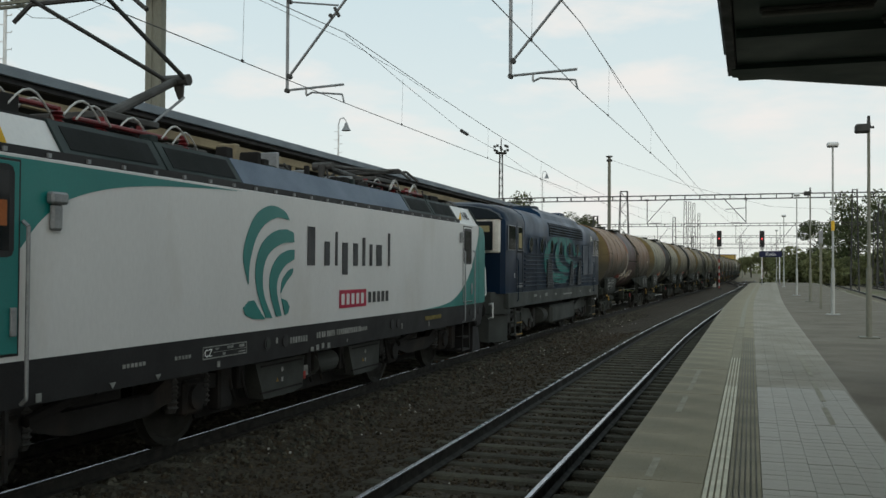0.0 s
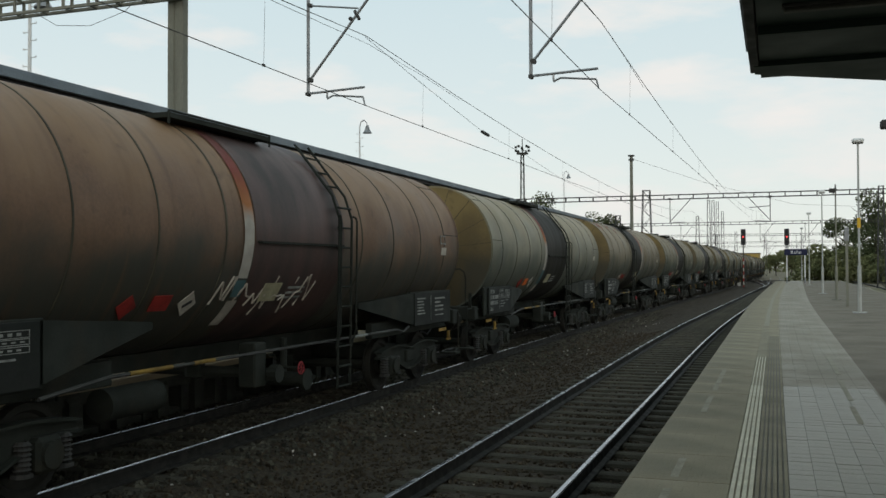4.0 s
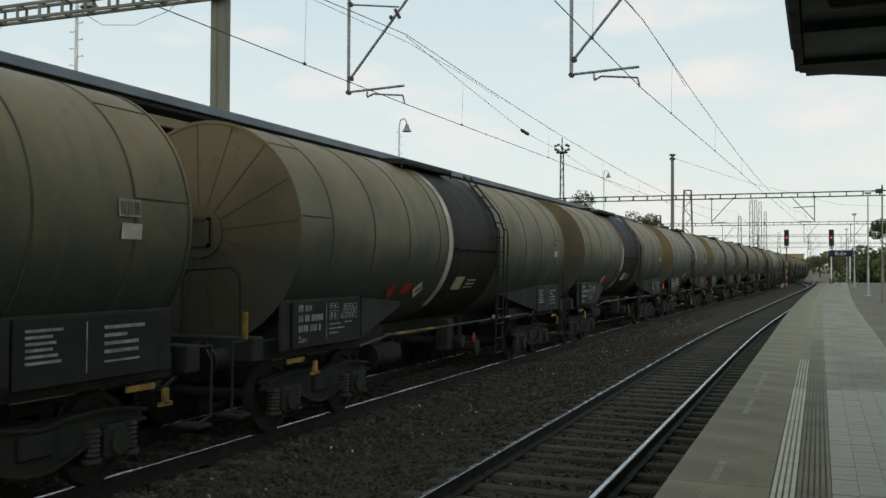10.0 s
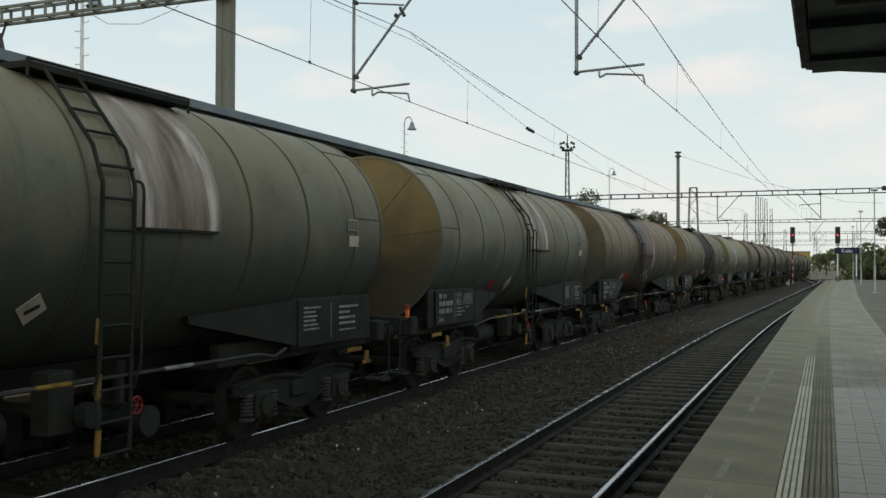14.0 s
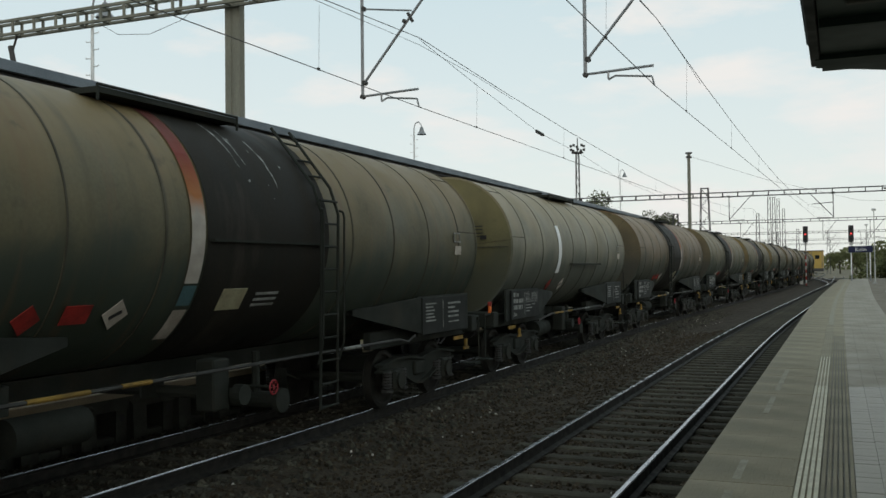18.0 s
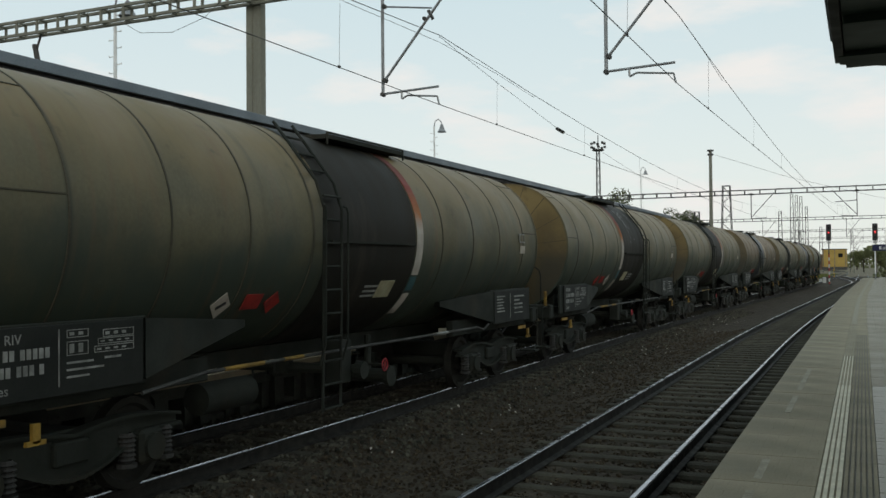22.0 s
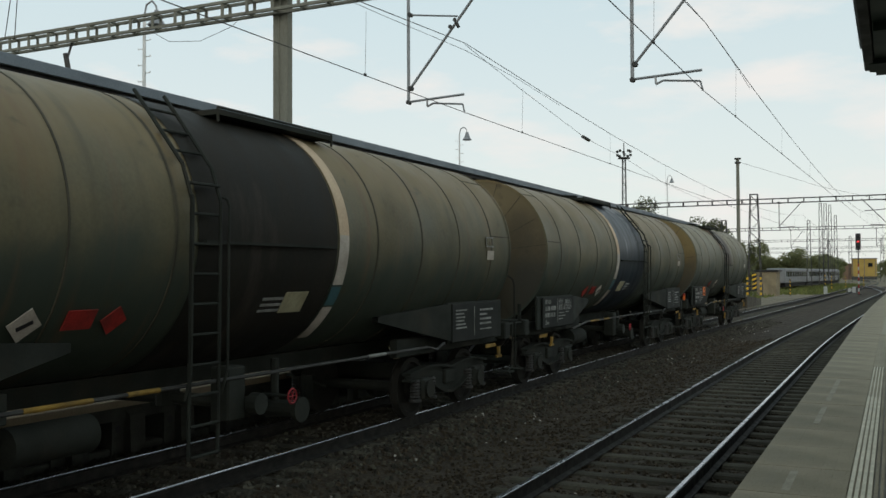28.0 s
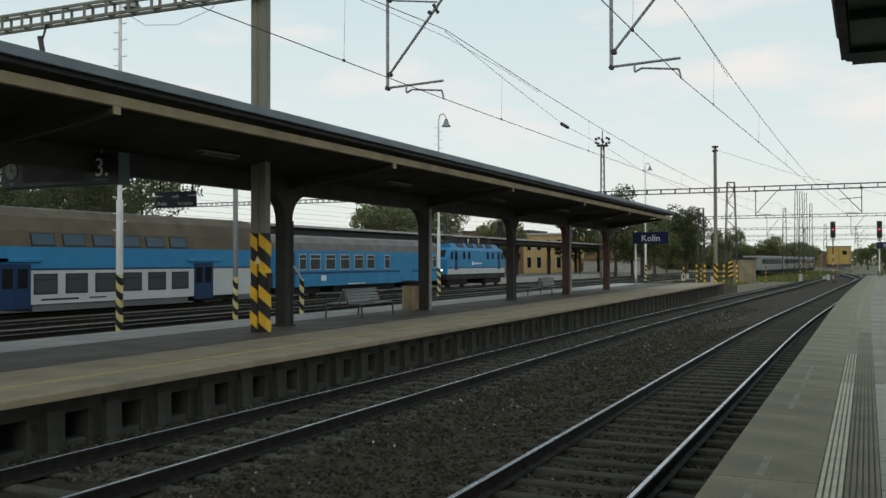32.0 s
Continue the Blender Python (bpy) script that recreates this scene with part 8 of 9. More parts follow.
    for y0, w_, z, h_ in ((-4.2, 0.4, 1.32, 0.07), (-2.7, 0.35, 1.30, 0.10), (0.1, 1.5, 1.27, 0.05), (-3.4, 0.1, 1.27, 0.08), (5.2, 0.2, 1.24, 0.1), (3.2, 0.15, 1.30, 0.04), (-1.2, 0.2, 1.3, 0.05)):
        m.box(1.471, 1.474, y0, y0 + w_, z, z + h_)
    tagged(part("lettering", m, T_letter, k, "small white lettering"), kind="stuff")
    on_side(text_mesh("146", 0.30, M_white, "fleet_number"), k, 1.449, 5.42, 3.18, "fleet_number", "white painted number")
    on_side(text_mesh("1", 0.19, M_white, "cab_number"), k, 1.446, -6.44, 1.88, "fleet_number_small", "white cab number")
    # true width: the body is 3.07 m wide
    wide = Matrix.Diagonal((1.066, 0.98, 1.0, 1.0))
    for ob in [o for c in k.children for o in (c, *c.children)]:
        if "bogie" not in ob.name and (not ob.parent or "bogie" not in ob.parent.name) and "fleet_number" not in ob.name:
            ob.data.transform(wide)
        elif "fleet" in ob.name:
            ob.location = (1.449 * 1.066 + 0.004, ob.location.y * 0.98, ob.location.z)
    return k


electric_loco()
diesel_loco()

# ---- things on the far platform ----
def bench(x, y):
    """Back-to-back slatted bench on bent tube frames."""
    g = thing("bench", "grey slatted back-to-back metal platform bench", "bench", "benches on the far platform", at=(x, y, ZL - 0.095))
    for e in (-1, 1):
        for i in range(4):
            a, b = sorted((e * (0.16 + i * 0.11), e * (0.245 + i * 0.11)))
            part("seat_slat", Mesh().box(a, b, -1.05, 1.05, 0.425, 0.45, c=0.006), M_steel, g)
        for i in range(4):
            q = Matrix.Translation((e * (0.135 - i * 0.029), 0, 0.50 + i * 0.09)) @ Matrix.Rotation(-e * 0.31, 4, "Y")
            part("back_slat", Mesh().box(-0.010, 0.010, -1.05, 1.05, 0, 0.06, m=q), M_steel, g)
    for yy_ in (-1.0, 1.0):
        m = Mesh().tube([(-0.64, yy_, 0), (-0.61, yy_, 0.37), (-0.56, yy_, 0.41), (-0.20, yy_, 0.40), (-0.15, yy_, 0.44), (-0.03, yy_, 0.84), (0.03, yy_, 0.84), (0.15, yy_, 0.44), (0.20, yy_, 0.40), (0.56, yy_, 0.41), (0.61, yy_, 0.37), (0.64, yy_, 0)], 0.028)
        part("leg_frame", m, M_darksteel, g, "bent dark grey tube frame")
    part("top_rail", Mesh().rod((0, -1.05, 0.86), (0, 1.05, 0.86), 0.028, n=10), M_steel, g)
    return g


bench(-14.45, 25.4)
bench(-14.9, 45.3)
bn = thing("litter_bin", "slatted ochre litter bin with dark lid", "litter bin", at=(-14.45, 29.0, ZL - 0.09))
part("container", Mesh().box(-0.2, 0.2, -0.26, 0.26, 0.08, 0.85), M_column_dark, bn)
for i in range(6):
    y = -0.25 + i * 0.1
    for x in (-0.225, 0.205):
        part("slat", Mesh().box(x, x + 0.02, y - 0.035, y + 0.035, 0.05, 0.86), M_beam, bn)
for i in range(4):
    x = -0.16 + i * 0.107
    part("slat", Mesh().box(x - 0.04, x + 0.04, -0.285, -0.262, 0.05, 0.86), M_beam, bn)
part("lid", Mesh().box(-0.24, 0.24, -0.3, 0.3, 0.98, 1.04, c=0.02).rod((-0.15, -0.2, 0.85), (-0.15, -0.2, 1.0), 0.02).rod((0.15, 0.2, 0.85), (0.15, 0.2, 1.0), 0.02), M_column_dark, bn, "dark lid")

# hanging departure board with platform number and clock
M_dimface = material("dim_clock_face", (0.30, 0.31, 0.30), 0.6, other=(0.22, 0.23, 0.22), scale=6)
bd_ = thing("platform_board", "dark hanging platform board with number three and clock", "sign", at=(-14.9, 14.0, 3.15))
part("case", Mesh().box(-1.6, 1.6, -0.14, 0.14, 0, 0.62, c=0.02), material("dark_board_case", (0.022, 0.030, 0.030), 0.35, scale=2), bd_)
part("end_cover", Mesh().box(1.601, 1.62, -0.15, 0.15, -0.01, 0.63, c=0.004), material("grey_blue_cover", (0.060, 0.085, 0.105), 0.5, scale=2), bd_, "grey-blue end cover")
part("display", Mesh().box(-1.0, 0.72, -0.147, -0.141, 0.1, 0.52), M_black, bd_, "dark blank display")
ob = part("number", text_mesh("3.", 0.52, M_white, "number"), None, bd_, "white number three")
ob.matrix_basis = Matrix(((1, 0, 0, 0.98), (0, 0, -1, -0.145), (0, 1, 0, 0.17), (0, 0, 0, 1)))
part("number_rule", Mesh().box(0.95, 1.32, -0.147, -0.141, 0.09, 0.105), T_letter, bd_)
ck = part("clock", Mesh().rod((-1.3, -0.141, 0.36), (-1.3, -0.165, 0.36), 0.17, n=24), M_dimface, bd_, "small round grey-white clock")
part("clock_hand", Mesh().box(-1.31, -1.29, -0.17, -0.166, 0.36, 0.50).box(-1.31, -1.22, -0.17, -0.166, 0.35, 0.37), M_black, ck)
part("small_bars", Mesh().box(-1.38, -1.22, -0.147, -0.141, 0.06, 0.12), T_letter, bd_)
for x in (-1.2, 1.0):
    part("hanger", Mesh().rod((x, 0, 0.6), (x, 0, 1.05), 0.03), M_steel, bd_)

ds = thing("direction_sign", "small blue hanging sign with destinations and arrows", "sign", at=(-15.5, 18.1, 2.97))
part("panel", Mesh().box(-0.62, 0.62, -0.02, 0.02, 0, 0.38), M_bluesign, ds)
for words, x, z, sz in (("směr", -0.12, 0.23, 0.11), ("Praha", -0.57, 0.05, 0.13), ("Pardubice", 0.06, 0.05, 0.12)):
    ob = part("lettering", text_mesh(words, sz, M_white), None, ds)
    ob.matrix_basis = Matrix(((1, 0, 0, x), (0, 0, -1, -0.0215), (0, 1, 0, z), (0, 0, 0, 1)))
for x, s in ((-0.48, -1), (0.48, 1)):
    part("arrow", Mesh().box(x - 0.09, x + 0.09, -0.025, -0.021, 0.27, 0.285).prism([(x + s * 0.09, 0.24), (x + s * 0.09, 0.315), (x + s * 0.14, 0.278)], "y", -0.025, -0.021), M_white, ds)
for x in (-0.5, 0.5):
    part("hanger", Mesh().rod((x, 0, 0.38), (x, 0, 1.2), 0.02), M_black, ds)
hs = thing("platform_number_sign", "small dark blue sign hanging from the canopy", "sign", at=(CX + 0.2, 36.2, 2.62))
part("panel", Mesh().box(-0.02, 0.02, -0.28, 0.28, 0, 0.62), M_bluesign, hs)
part("lettering", Mesh().box(-0.2, 0.2, -0.285, -0.281, 0.38, 0.44).box(0.021, 0.024, -0.15, 0.15, 0.4, 0.46), T_letter, hs)
part("hanger", Mesh().rod((0, 0, 0.62), (0, 0, 1.0), 0.02), M_black, hs)


def station_sign(x0, x1, y, z0, z1, posts, foot, group="station name signs"):
    g = thing("station_sign", "blue station name sign with white lettering on posts", "sign", group)
    part("panel", Mesh().box(x0, x1, y - 0.04, y + 0.04, z0, z1, c=0.01), M_bluesign, g)
    h = (z1 - z0) * 0.62
    me = text_mesh("Kolín", h * 1.25, M_white)
    w_ = max(v.co.x for v in me.vertices)
    ob = part("lettering", me, None, g, "white letters")
    ob.matrix_basis = Matrix(((1, 0, 0, (x0 + x1 - w_) / 2), (0, 0, -1, y - 0.0445), (0, 1, 0, z0 + (z1 - z0) * 0.22), (0, 0, 0, 1)))
    for x in posts:
        part("post", Mesh().rod((x, y + 0.1, foot), (x, y + 0.1, z1 + 0.1), 0.06, n=10), M_white, g)
        part("foot", Mesh().rod((x, y + 0.1, foot), (x, y + 0.1, foot + 0.6), 0.08, n=10), M_steel, g)
    return g


station_sign(-13.6, -11.35, 59.0, 2.72, 3.45, (-13.45,), ZL - 0.1)
station_sign(0.85, 3.04, 100.0, 2.80, 3.42, (1.1, 2.8), 0.0)


def bell_lamp(x, y, h, z0=-0.95, label="tall pale lamp post with climbing rungs and bell lamp", side=0.6):
    g = thing("lamp_post", label, "street lamp", "yard lamp posts", at=(x, y, z0))
    m = Mesh().rod((0, 0, 1.9), (0, 0, 4.6), 0.11, n=10).rod((0, 0, 4.6), (0, 0, h), 0.075, 0.05, n=10)
    part("pole", m, M_white, g)
    stripes(g, 0.118, 0, 2.16, 0.24, M_paleyellow)
    m = Mesh()
    for i in range(int((h - 3.6) / 0.27)):
        z = 3.6 + i * 0.27
        s = 1 if i % 2 else -1
        m.box(0, s * 0.26, -0.013, 0.013, z, z + 0.026).box(s * 0.25, s * 0.265, -0.013, 0.013, z, z + 0.06)
    tagged(part("rung", m, M_white, g, "climbing rungs"), kind="stuff")
    part("bracket", Mesh().tube([(0, 0, h), (side * 0.15, 0, h + 0.35), (side * 0.55, 0, h + 0.45), (side * 0.85, 0, h + 0.25), (side * 0.9, 0, h + 0.05)], 0.03), M_steel, g)
    part("bell", Mesh().lathe([(0.0, 0.08), (-0.12, 0.12), (-0.32, 0.18), (-0.48, 0.30), (-0.5, 0.30)], (side * 0.9, 0, h + 0.1), "z", 14), M_steel, g, "bell-shaped lamp")
    return g


bell_lamp(-22.2, 23.2, 11.2)
bell_lamp(-25.0, 54.1, 11.6)
bell_lamp(-23.4, 107.9, 13.5)
for x, y in ((-23.1, 30.5),):
    g = thing("yard_post", "plain grey yard post with striped base", "post", "yard posts", at=(x, y, -0.95))
    part("pole", Mesh().rod((0, 0, 1.9), (0, 0, 7), 0.10, n=10), M_steel, g)
    stripes(g, 0.11, 0, 1.95, 0.26, M_paleyellow)
g = thing("yard_post", "short bent handrail post with warning stripes", "post", "yard posts", at=(-22.5, 34.4, -0.95))
stripes(g, 0.1, 0, 1.8, 0.26, M_paleyellow)
part("bent_top", Mesh().tube([(0, 0, 1.8), (-0.25, 0, 2.2), (-0.6, 0, 2.5)], 0.05), M_steel, g)

# ---- parked blue passenger train beyond the far platform ----
B_blue = material("bright_blue_coach_paint", (0.028, 0.195, 0.385), 0.45, other=(0.022, 0.160, 0.320), scale=1, mix=0.6, grain=0.04)
B_darkblue = material("dark_blue_door_paint", (0.010, 0.034, 0.098), 0.45, other=(0.008, 0.026, 0.075), scale=1)
B_white = material("grey_white_coach_paint", (0.46, 0.48, 0.49), 0.45, other=(0.38, 0.40, 0.41), scale=1, mix=0.6)
B_roof = material("brown_dusty_coach_roof", (0.105, 0.083, 0.056), 0.75, other=(0.072, 0.058, 0.042), scale=0.8, mix=0.8)
B_greyroof = material("grey_coach_roof", (0.155, 0.140, 0.140), 0.75, other=(0.115, 0.105, 0.105), scale=0.8, mix=0.8)
B_skirt = material("grey_coach_skirt", (0.13, 0.135, 0.14), 0.7, scale=1)
B_winframe = material("pale_window_frame", (0.40, 0.42, 0.43), 0.5, scale=2)
# pane tint lightened: the reflected sky is put into the glass colour
M_coachglass = glass("sky_tinted_coach_glass", (0.055, 0.062, 0.064), 0.12)
XS = -31.0


def rail_window(parent, y0, y1, z0, z1, x=XS, frame_mat=None, split=0.3):
    w = part("window", Mesh().box(x - 0.01, x + 0.012, y0, y1, z0, z1, c=0.006), frame_mat or B_winframe, parent, "coach window")
    part("pane", Mesh().box(x + 0.012, x + 0.018, y0 + 0.06, y1 - 0.06, z0 + 0.06, z0 + (z1 - z0) * (1 - split) - 0.02), M_coachglass, w)
    part("pane", Mesh().box(x + 0.012, x + 0.018, y0 + 0.06, y1 - 0.06, z0 + (z1 - z0) * (1 - split) + 0.03, z1 - 0.06), M_coachglass, w)
    return w


dd = thing("double_deck_coach", "blue and white double-deck coach with a dusty brown roof", "railway coach", "parked blue train")
w = 2.8
sec = [(XS, 0.1), (XS, 2.25), (XS - 0.16, 2.9), (XS - 0.42, 3.5), (XS - 0.9, 3.86), (XS - w / 2, 3.95), (XS - w + 0.9, 3.86), (XS - w, 2.25), (XS - w, 0.1)]
part("roof", Mesh().prism(sec[1:8], "y", 13.6, 43.2), B_roof, dd, "brown upper-deck roof")
part("blue_side", Mesh().box(XS - w, XS, 13.6, 43.2, 1.28, 2.25), B_blue, dd, "bright blue middle band")
part("dark_line", Mesh().box(XS, XS + 0.004, 13.6, 43.2, 1.28, 1.36), B_darkblue, dd)
part("white_side", Mesh().box(XS - w, XS - 0.004, 13.6, 43.2, -0.12, 1.279), B_white, dd, "off-white lower side")
part("skirt", Mesh().box(XS - w + 0.1, XS - 0.08, 27.6, 37.2, -0.42, -0.12), B_skirt, dd)
for a in (27.6, 29.27, 30.94, 32.6, 34.25, 35.9):
    rail_window(dd, a, a + 1.24, 0.28, 1.14, frame_mat=M_black)
    q = Matrix.Translation((XS - 0.07, a - 0.1, 2.55)) @ Matrix.Rotation(radians(-14), 4, "Y")
    uw = part("upper_window", Mesh().box(-0.02, 0.03, 0, 1.22, -0.26, 0.28, m=q), M_black, dd, "upper-deck window")
    # blue base tint stands in for the sky mirrored in these panes
    part("pane", Mesh().box(0.03, 0.04, 0.05, 1.17, -0.22, 0.24, m=q), glass("sky_lit_glass", (0.05, 0.08, 0.11), 0.05) if a < 28 else bpy.data.materials["sky_lit_glass"], uw)
for a in (24.3, 25.95, 37.55):
    d = part("door", Mesh().box(XS - 0.003, XS + 0.02, a, a + 1.5, -0.28, 1.55, c=0.004), B_darkblue, dd, "dark blue double door")
    for e in (0.12, 0.84):
        part("door_window", Mesh().box(XS + 0.02, XS + 0.026, a + e, a + e + 0.5, 0.55, 1.35), M_glass, d)
    part("door_joint", Mesh().box(XS + 0.02, XS + 0.024, a + 0.74, a + 0.76, -0.28, 1.55), M_black, d)
    part("door_head", Mesh().box(XS, XS + 0.1, a - 0.5, a + 2.0, 1.62, 1.78, c=0.02), B_blue, dd)
part("lettering", Mesh().box(XS - 0.003, XS + 0.001, 28.0, 30.0, 0.02, 0.10).box(XS - 0.003, XS + 0.001, 30.6, 31.6, 0.04, 0.1), M_black, dd)
for y in (23, 39.8):
    bg = part("bogie", Mesh().box(XS - 2.4, XS - 0.25, y - 1.6, y + 1.6, -0.4, 0.0), L_under, dd)
    for a in (-1.2, 1.2):
        part("wheel", Mesh().rod((XS - 0.5, y + a, -0.1), (XS - 0.64, y + a, -0.1), 0.45, n=20), T_wheel, bg)

co_ = thing("passenger_coach", "blue single-deck passenger coach with a grey roof", "railway coach", "parked blue train")
part("roof", Mesh().prism([(XS, 2.30), (XS - 0.12, 2.75), (XS - 0.5, 3.1), (XS - 1.4, 3.28), (XS - 2.3, 3.1), (XS - 2.68, 2.75), (XS - 2.8, 2.3)], "y", 44.6, 67.3), B_greyroof, co_, "grey arched roof")
part("side", Mesh().box(XS - 2.8, XS, 44.6, 67.3, 0.1, 2.30), B_blue, co_, "bright blue side")
part("dark_line", Mesh().box(XS, XS + 0.004, 44.6, 67.3, 0.86, 0.98), B_darkblue, co_)
for a, b in ((47.1, 47.9), (48.3, 49.5), (50.1, 51.3), (51.9, 53.1), (53.7, 54.9), (55.4, 56.5), (57.95, 58.75), (65.9, 66.6)):
    rail_window(co_, a, b, 1.10, 2.08)
for a in (45.7, 60.4, 61.3):
    part("door", Mesh().box(XS - 0.003, XS + 0.015, a, a + 0.95, 0.1, 2.15, c=0.004), B_darkblue if a < 50 else B_blue, co_, "coach door")
part("emblem", Mesh().box(XS, XS + 0.006, 49.6, 50.2, 0.42, 0.76), M_white, co_, "small white emblem")
part("lettering", Mesh().box(XS, XS + 0.006, 52.9, 55.2, 0.14, 0.2), M_white, co_)
for y in (48.2, 63.8):
    bg = part("bogie", Mesh().box(XS - 2.4, XS - 0.25, y - 1.6, y + 1.6, -0.35, 0.1), L_under, co_)
    for a in (-1.25, 1.25):
        part("wheel", Mesh().rod((XS - 0.5, y + a, -0.1), (XS - 0.64, y + a, -0.1), 0.45, n=20), T_wheel, bg)
part("underfloor_box", Mesh().box(XS - 2.3, XS - 0.3, 51.5, 60, -0.35, 0.12), L_under, co_)

l2 = thing("passenger_locomotive", "blue electric locomotive with a pale stripe and roof gear", "locomotive", "parked blue train")
loco_sec = [(XS - 0.02, 0.55), (XS, 0.9), (XS, 2.55), (XS - 0.14, 2.75), (XS - 2.66, 2.75), (XS - 2.8, 2.55), (XS - 2.8, 0.9), (XS - 2.78, 0.55)]
part("side", body_loft([(68.75, [(x, min(z, 1.75)) for x, z in loco_sec]), (69.35, loco_sec), (81.25, loco_sec), (81.85, [(x, min(z, 1.75)) for x, z in loco_sec])]), B_blue, l2, "blue body with sloping cab fronts")
part("roof", Mesh().prism([(XS - 0.14, 2.75), (XS - 0.42, 3.12), (XS - 2.38, 3.12), (XS - 2.66, 2.75)], "y", 70.0, 80.6), B_blue, l2, "blue bevelled roof edge")
part("roof_deck", Mesh().box(XS - 2.3, XS - 0.5, 69.9, 80.7, 3.1, 3.2), M_darksteel, l2, "dark roof deck")
for a in (71.2, 73.4, 75.6, 77.8):
    part("roof_vent", Mesh().prism([(XS - 0.15, 2.80), (XS - 0.38, 3.10), (XS - 0.34, 3.13), (XS - 0.11, 2.83)], "y", a, a + 1.3), M_black, l2, "dark roof vent")
part("cab_glass", Mesh().prism([(68.93, 1.95), (69.27, 2.52), (69.22, 2.55), (68.88, 1.98)], "x", XS - 2.5, XS - 0.3), M_glass, l2)
part("pale_stripe", Mesh().box(XS, XS + 0.006, 68.8, 81.8, 0.56, 1.02), B_white, l2, "pale stripe along the side")
part("dark_line", Mesh().box(XS, XS + 0.008, 68.8, 81.8, 1.02, 1.10), B_darkblue, l2)
part("sole", Mesh().box(XS - 2.7, XS - 0.05, 68.7, 81.9, 0.12, 0.56), L_skirt, l2, "dark sole bar")
for a in (70.2, 80.0):
    d = part("cab_door", Mesh().box(XS, XS + 0.01, a, a + 0.62, 0.9, 2.5), B_darkblue, l2)
    part("door_window", Mesh().box(XS + 0.01, XS + 0.014, a + 0.1, a + 0.52, 1.75, 2.35), M_glass, d)
for a in (69.45, 72.0, 73.1, 77.4, 78.6, 81.0):
    part("window", Mesh().box(XS, XS + 0.01, a, a + 0.42, 1.8, 2.42, c=0.004), M_glass, l2)
part("emblem", Mesh().box(XS, XS + 0.006, 73.9, 74.35, 1.3, 1.6).box(XS, XS + 0.006, 74.5, 76.1, 1.38, 1.5), M_white, l2, "small white emblem")
for y in (71.3, 79.3):
    bg = part("bogie", Mesh().box(XS - 2.5, XS - 0.2, y - 2, y + 2, -0.35, 0.12), L_under, l2)
    for a in (-1.5, 1.5):
        part("wheel", Mesh().rod((XS - 0.4, y + a, 0.0), (XS - 0.54, y + a, 0.0), 0.55, n=20), T_wheel, bg)
for x in (XS - 2.3, XS - 0.5):
    part("headlight", Mesh().rod((x, 68.78, 0.9), (x, 68.66, 0.9), 0.085, n=12), glowing("white_headlight", (1.0, 0.97, 0.9), 1.6), l2, "small lit headlight")
for y, flip in ((71.6, 1), (78.8, -1)):
    m = Mesh().tube([(XS - 1.4, y, 3.3), (XS - 1.4, y + flip * 1.7, 3.55), (XS - 1.4, y - flip * 0.3, 3.75)], 0.05)
    m.box(XS - 2.1, XS - 0.7, y - flip * 0.3 - 0.12, y - flip * 0.3 + 0.12, 3.75, 3.80)
    part("pantograph", m, M_darksteel, l2, "folded pantograph")
for y in (70.4, 72.6, 74.0, 75.2, 76.4, 77.6, 80.2):
    m = Mesh().rod((XS - 0.9, y, 3.18), (XS - 0.9, y, 3.52), 0.06, n=8).rod((XS - 0.9, y, 3.52), (XS - 0.9, y, 3.62), 0.11, n=8)
    part("roof_insulator", m, M_palecable if int(y) % 2 else M_darksteel, l2)

# canopy beyond the blue train
c2_ = thing("far_canopy", "second low platform canopy with a pale roof edge", "canopy", kind="structure")
part("roof", Mesh().prism([(-37.9, 4.1), (-37.9, 4.2), (-43, 3.85), (-48, 4.2), (-48, 4.1), (-43, 3.6)], "y", 12, 166), M_soffit, c2_)
part("roof_edge", Mesh().box(-37.92, -37.8, 12, 166, 4.12, 4.30), M_pale, c2_, "pale roof edge")
part("edge_beam", Mesh().box(-38.4, -38.2, 12, 166, 3.62, 3.95), M_column_dark, c2_)
for y in range(20, 166, 14):
    part("column", Mesh().box(-43.2, -42.8, y - 0.2, y + 0.2, -0.9, 3.7).prism([(y - 0.9, 3.7), (y + 0.9, 3.7), (y + 0.2, 2.9), (y - 0.2, 2.9)], "x", -43.15, -42.85), M_column, c2_)
part("platform", Mesh().box(-48, -36.5, 12, 170, -0.95, -0.3), M_pale, c2_)

# ---- lamps and posts on the near platform ----
M_palepost = material("pale_grey_post_paint", (0.40, 0.41, 0.39), 0.55, other=(0.30, 0.31, 0.29), scale=3, mix=0.7)
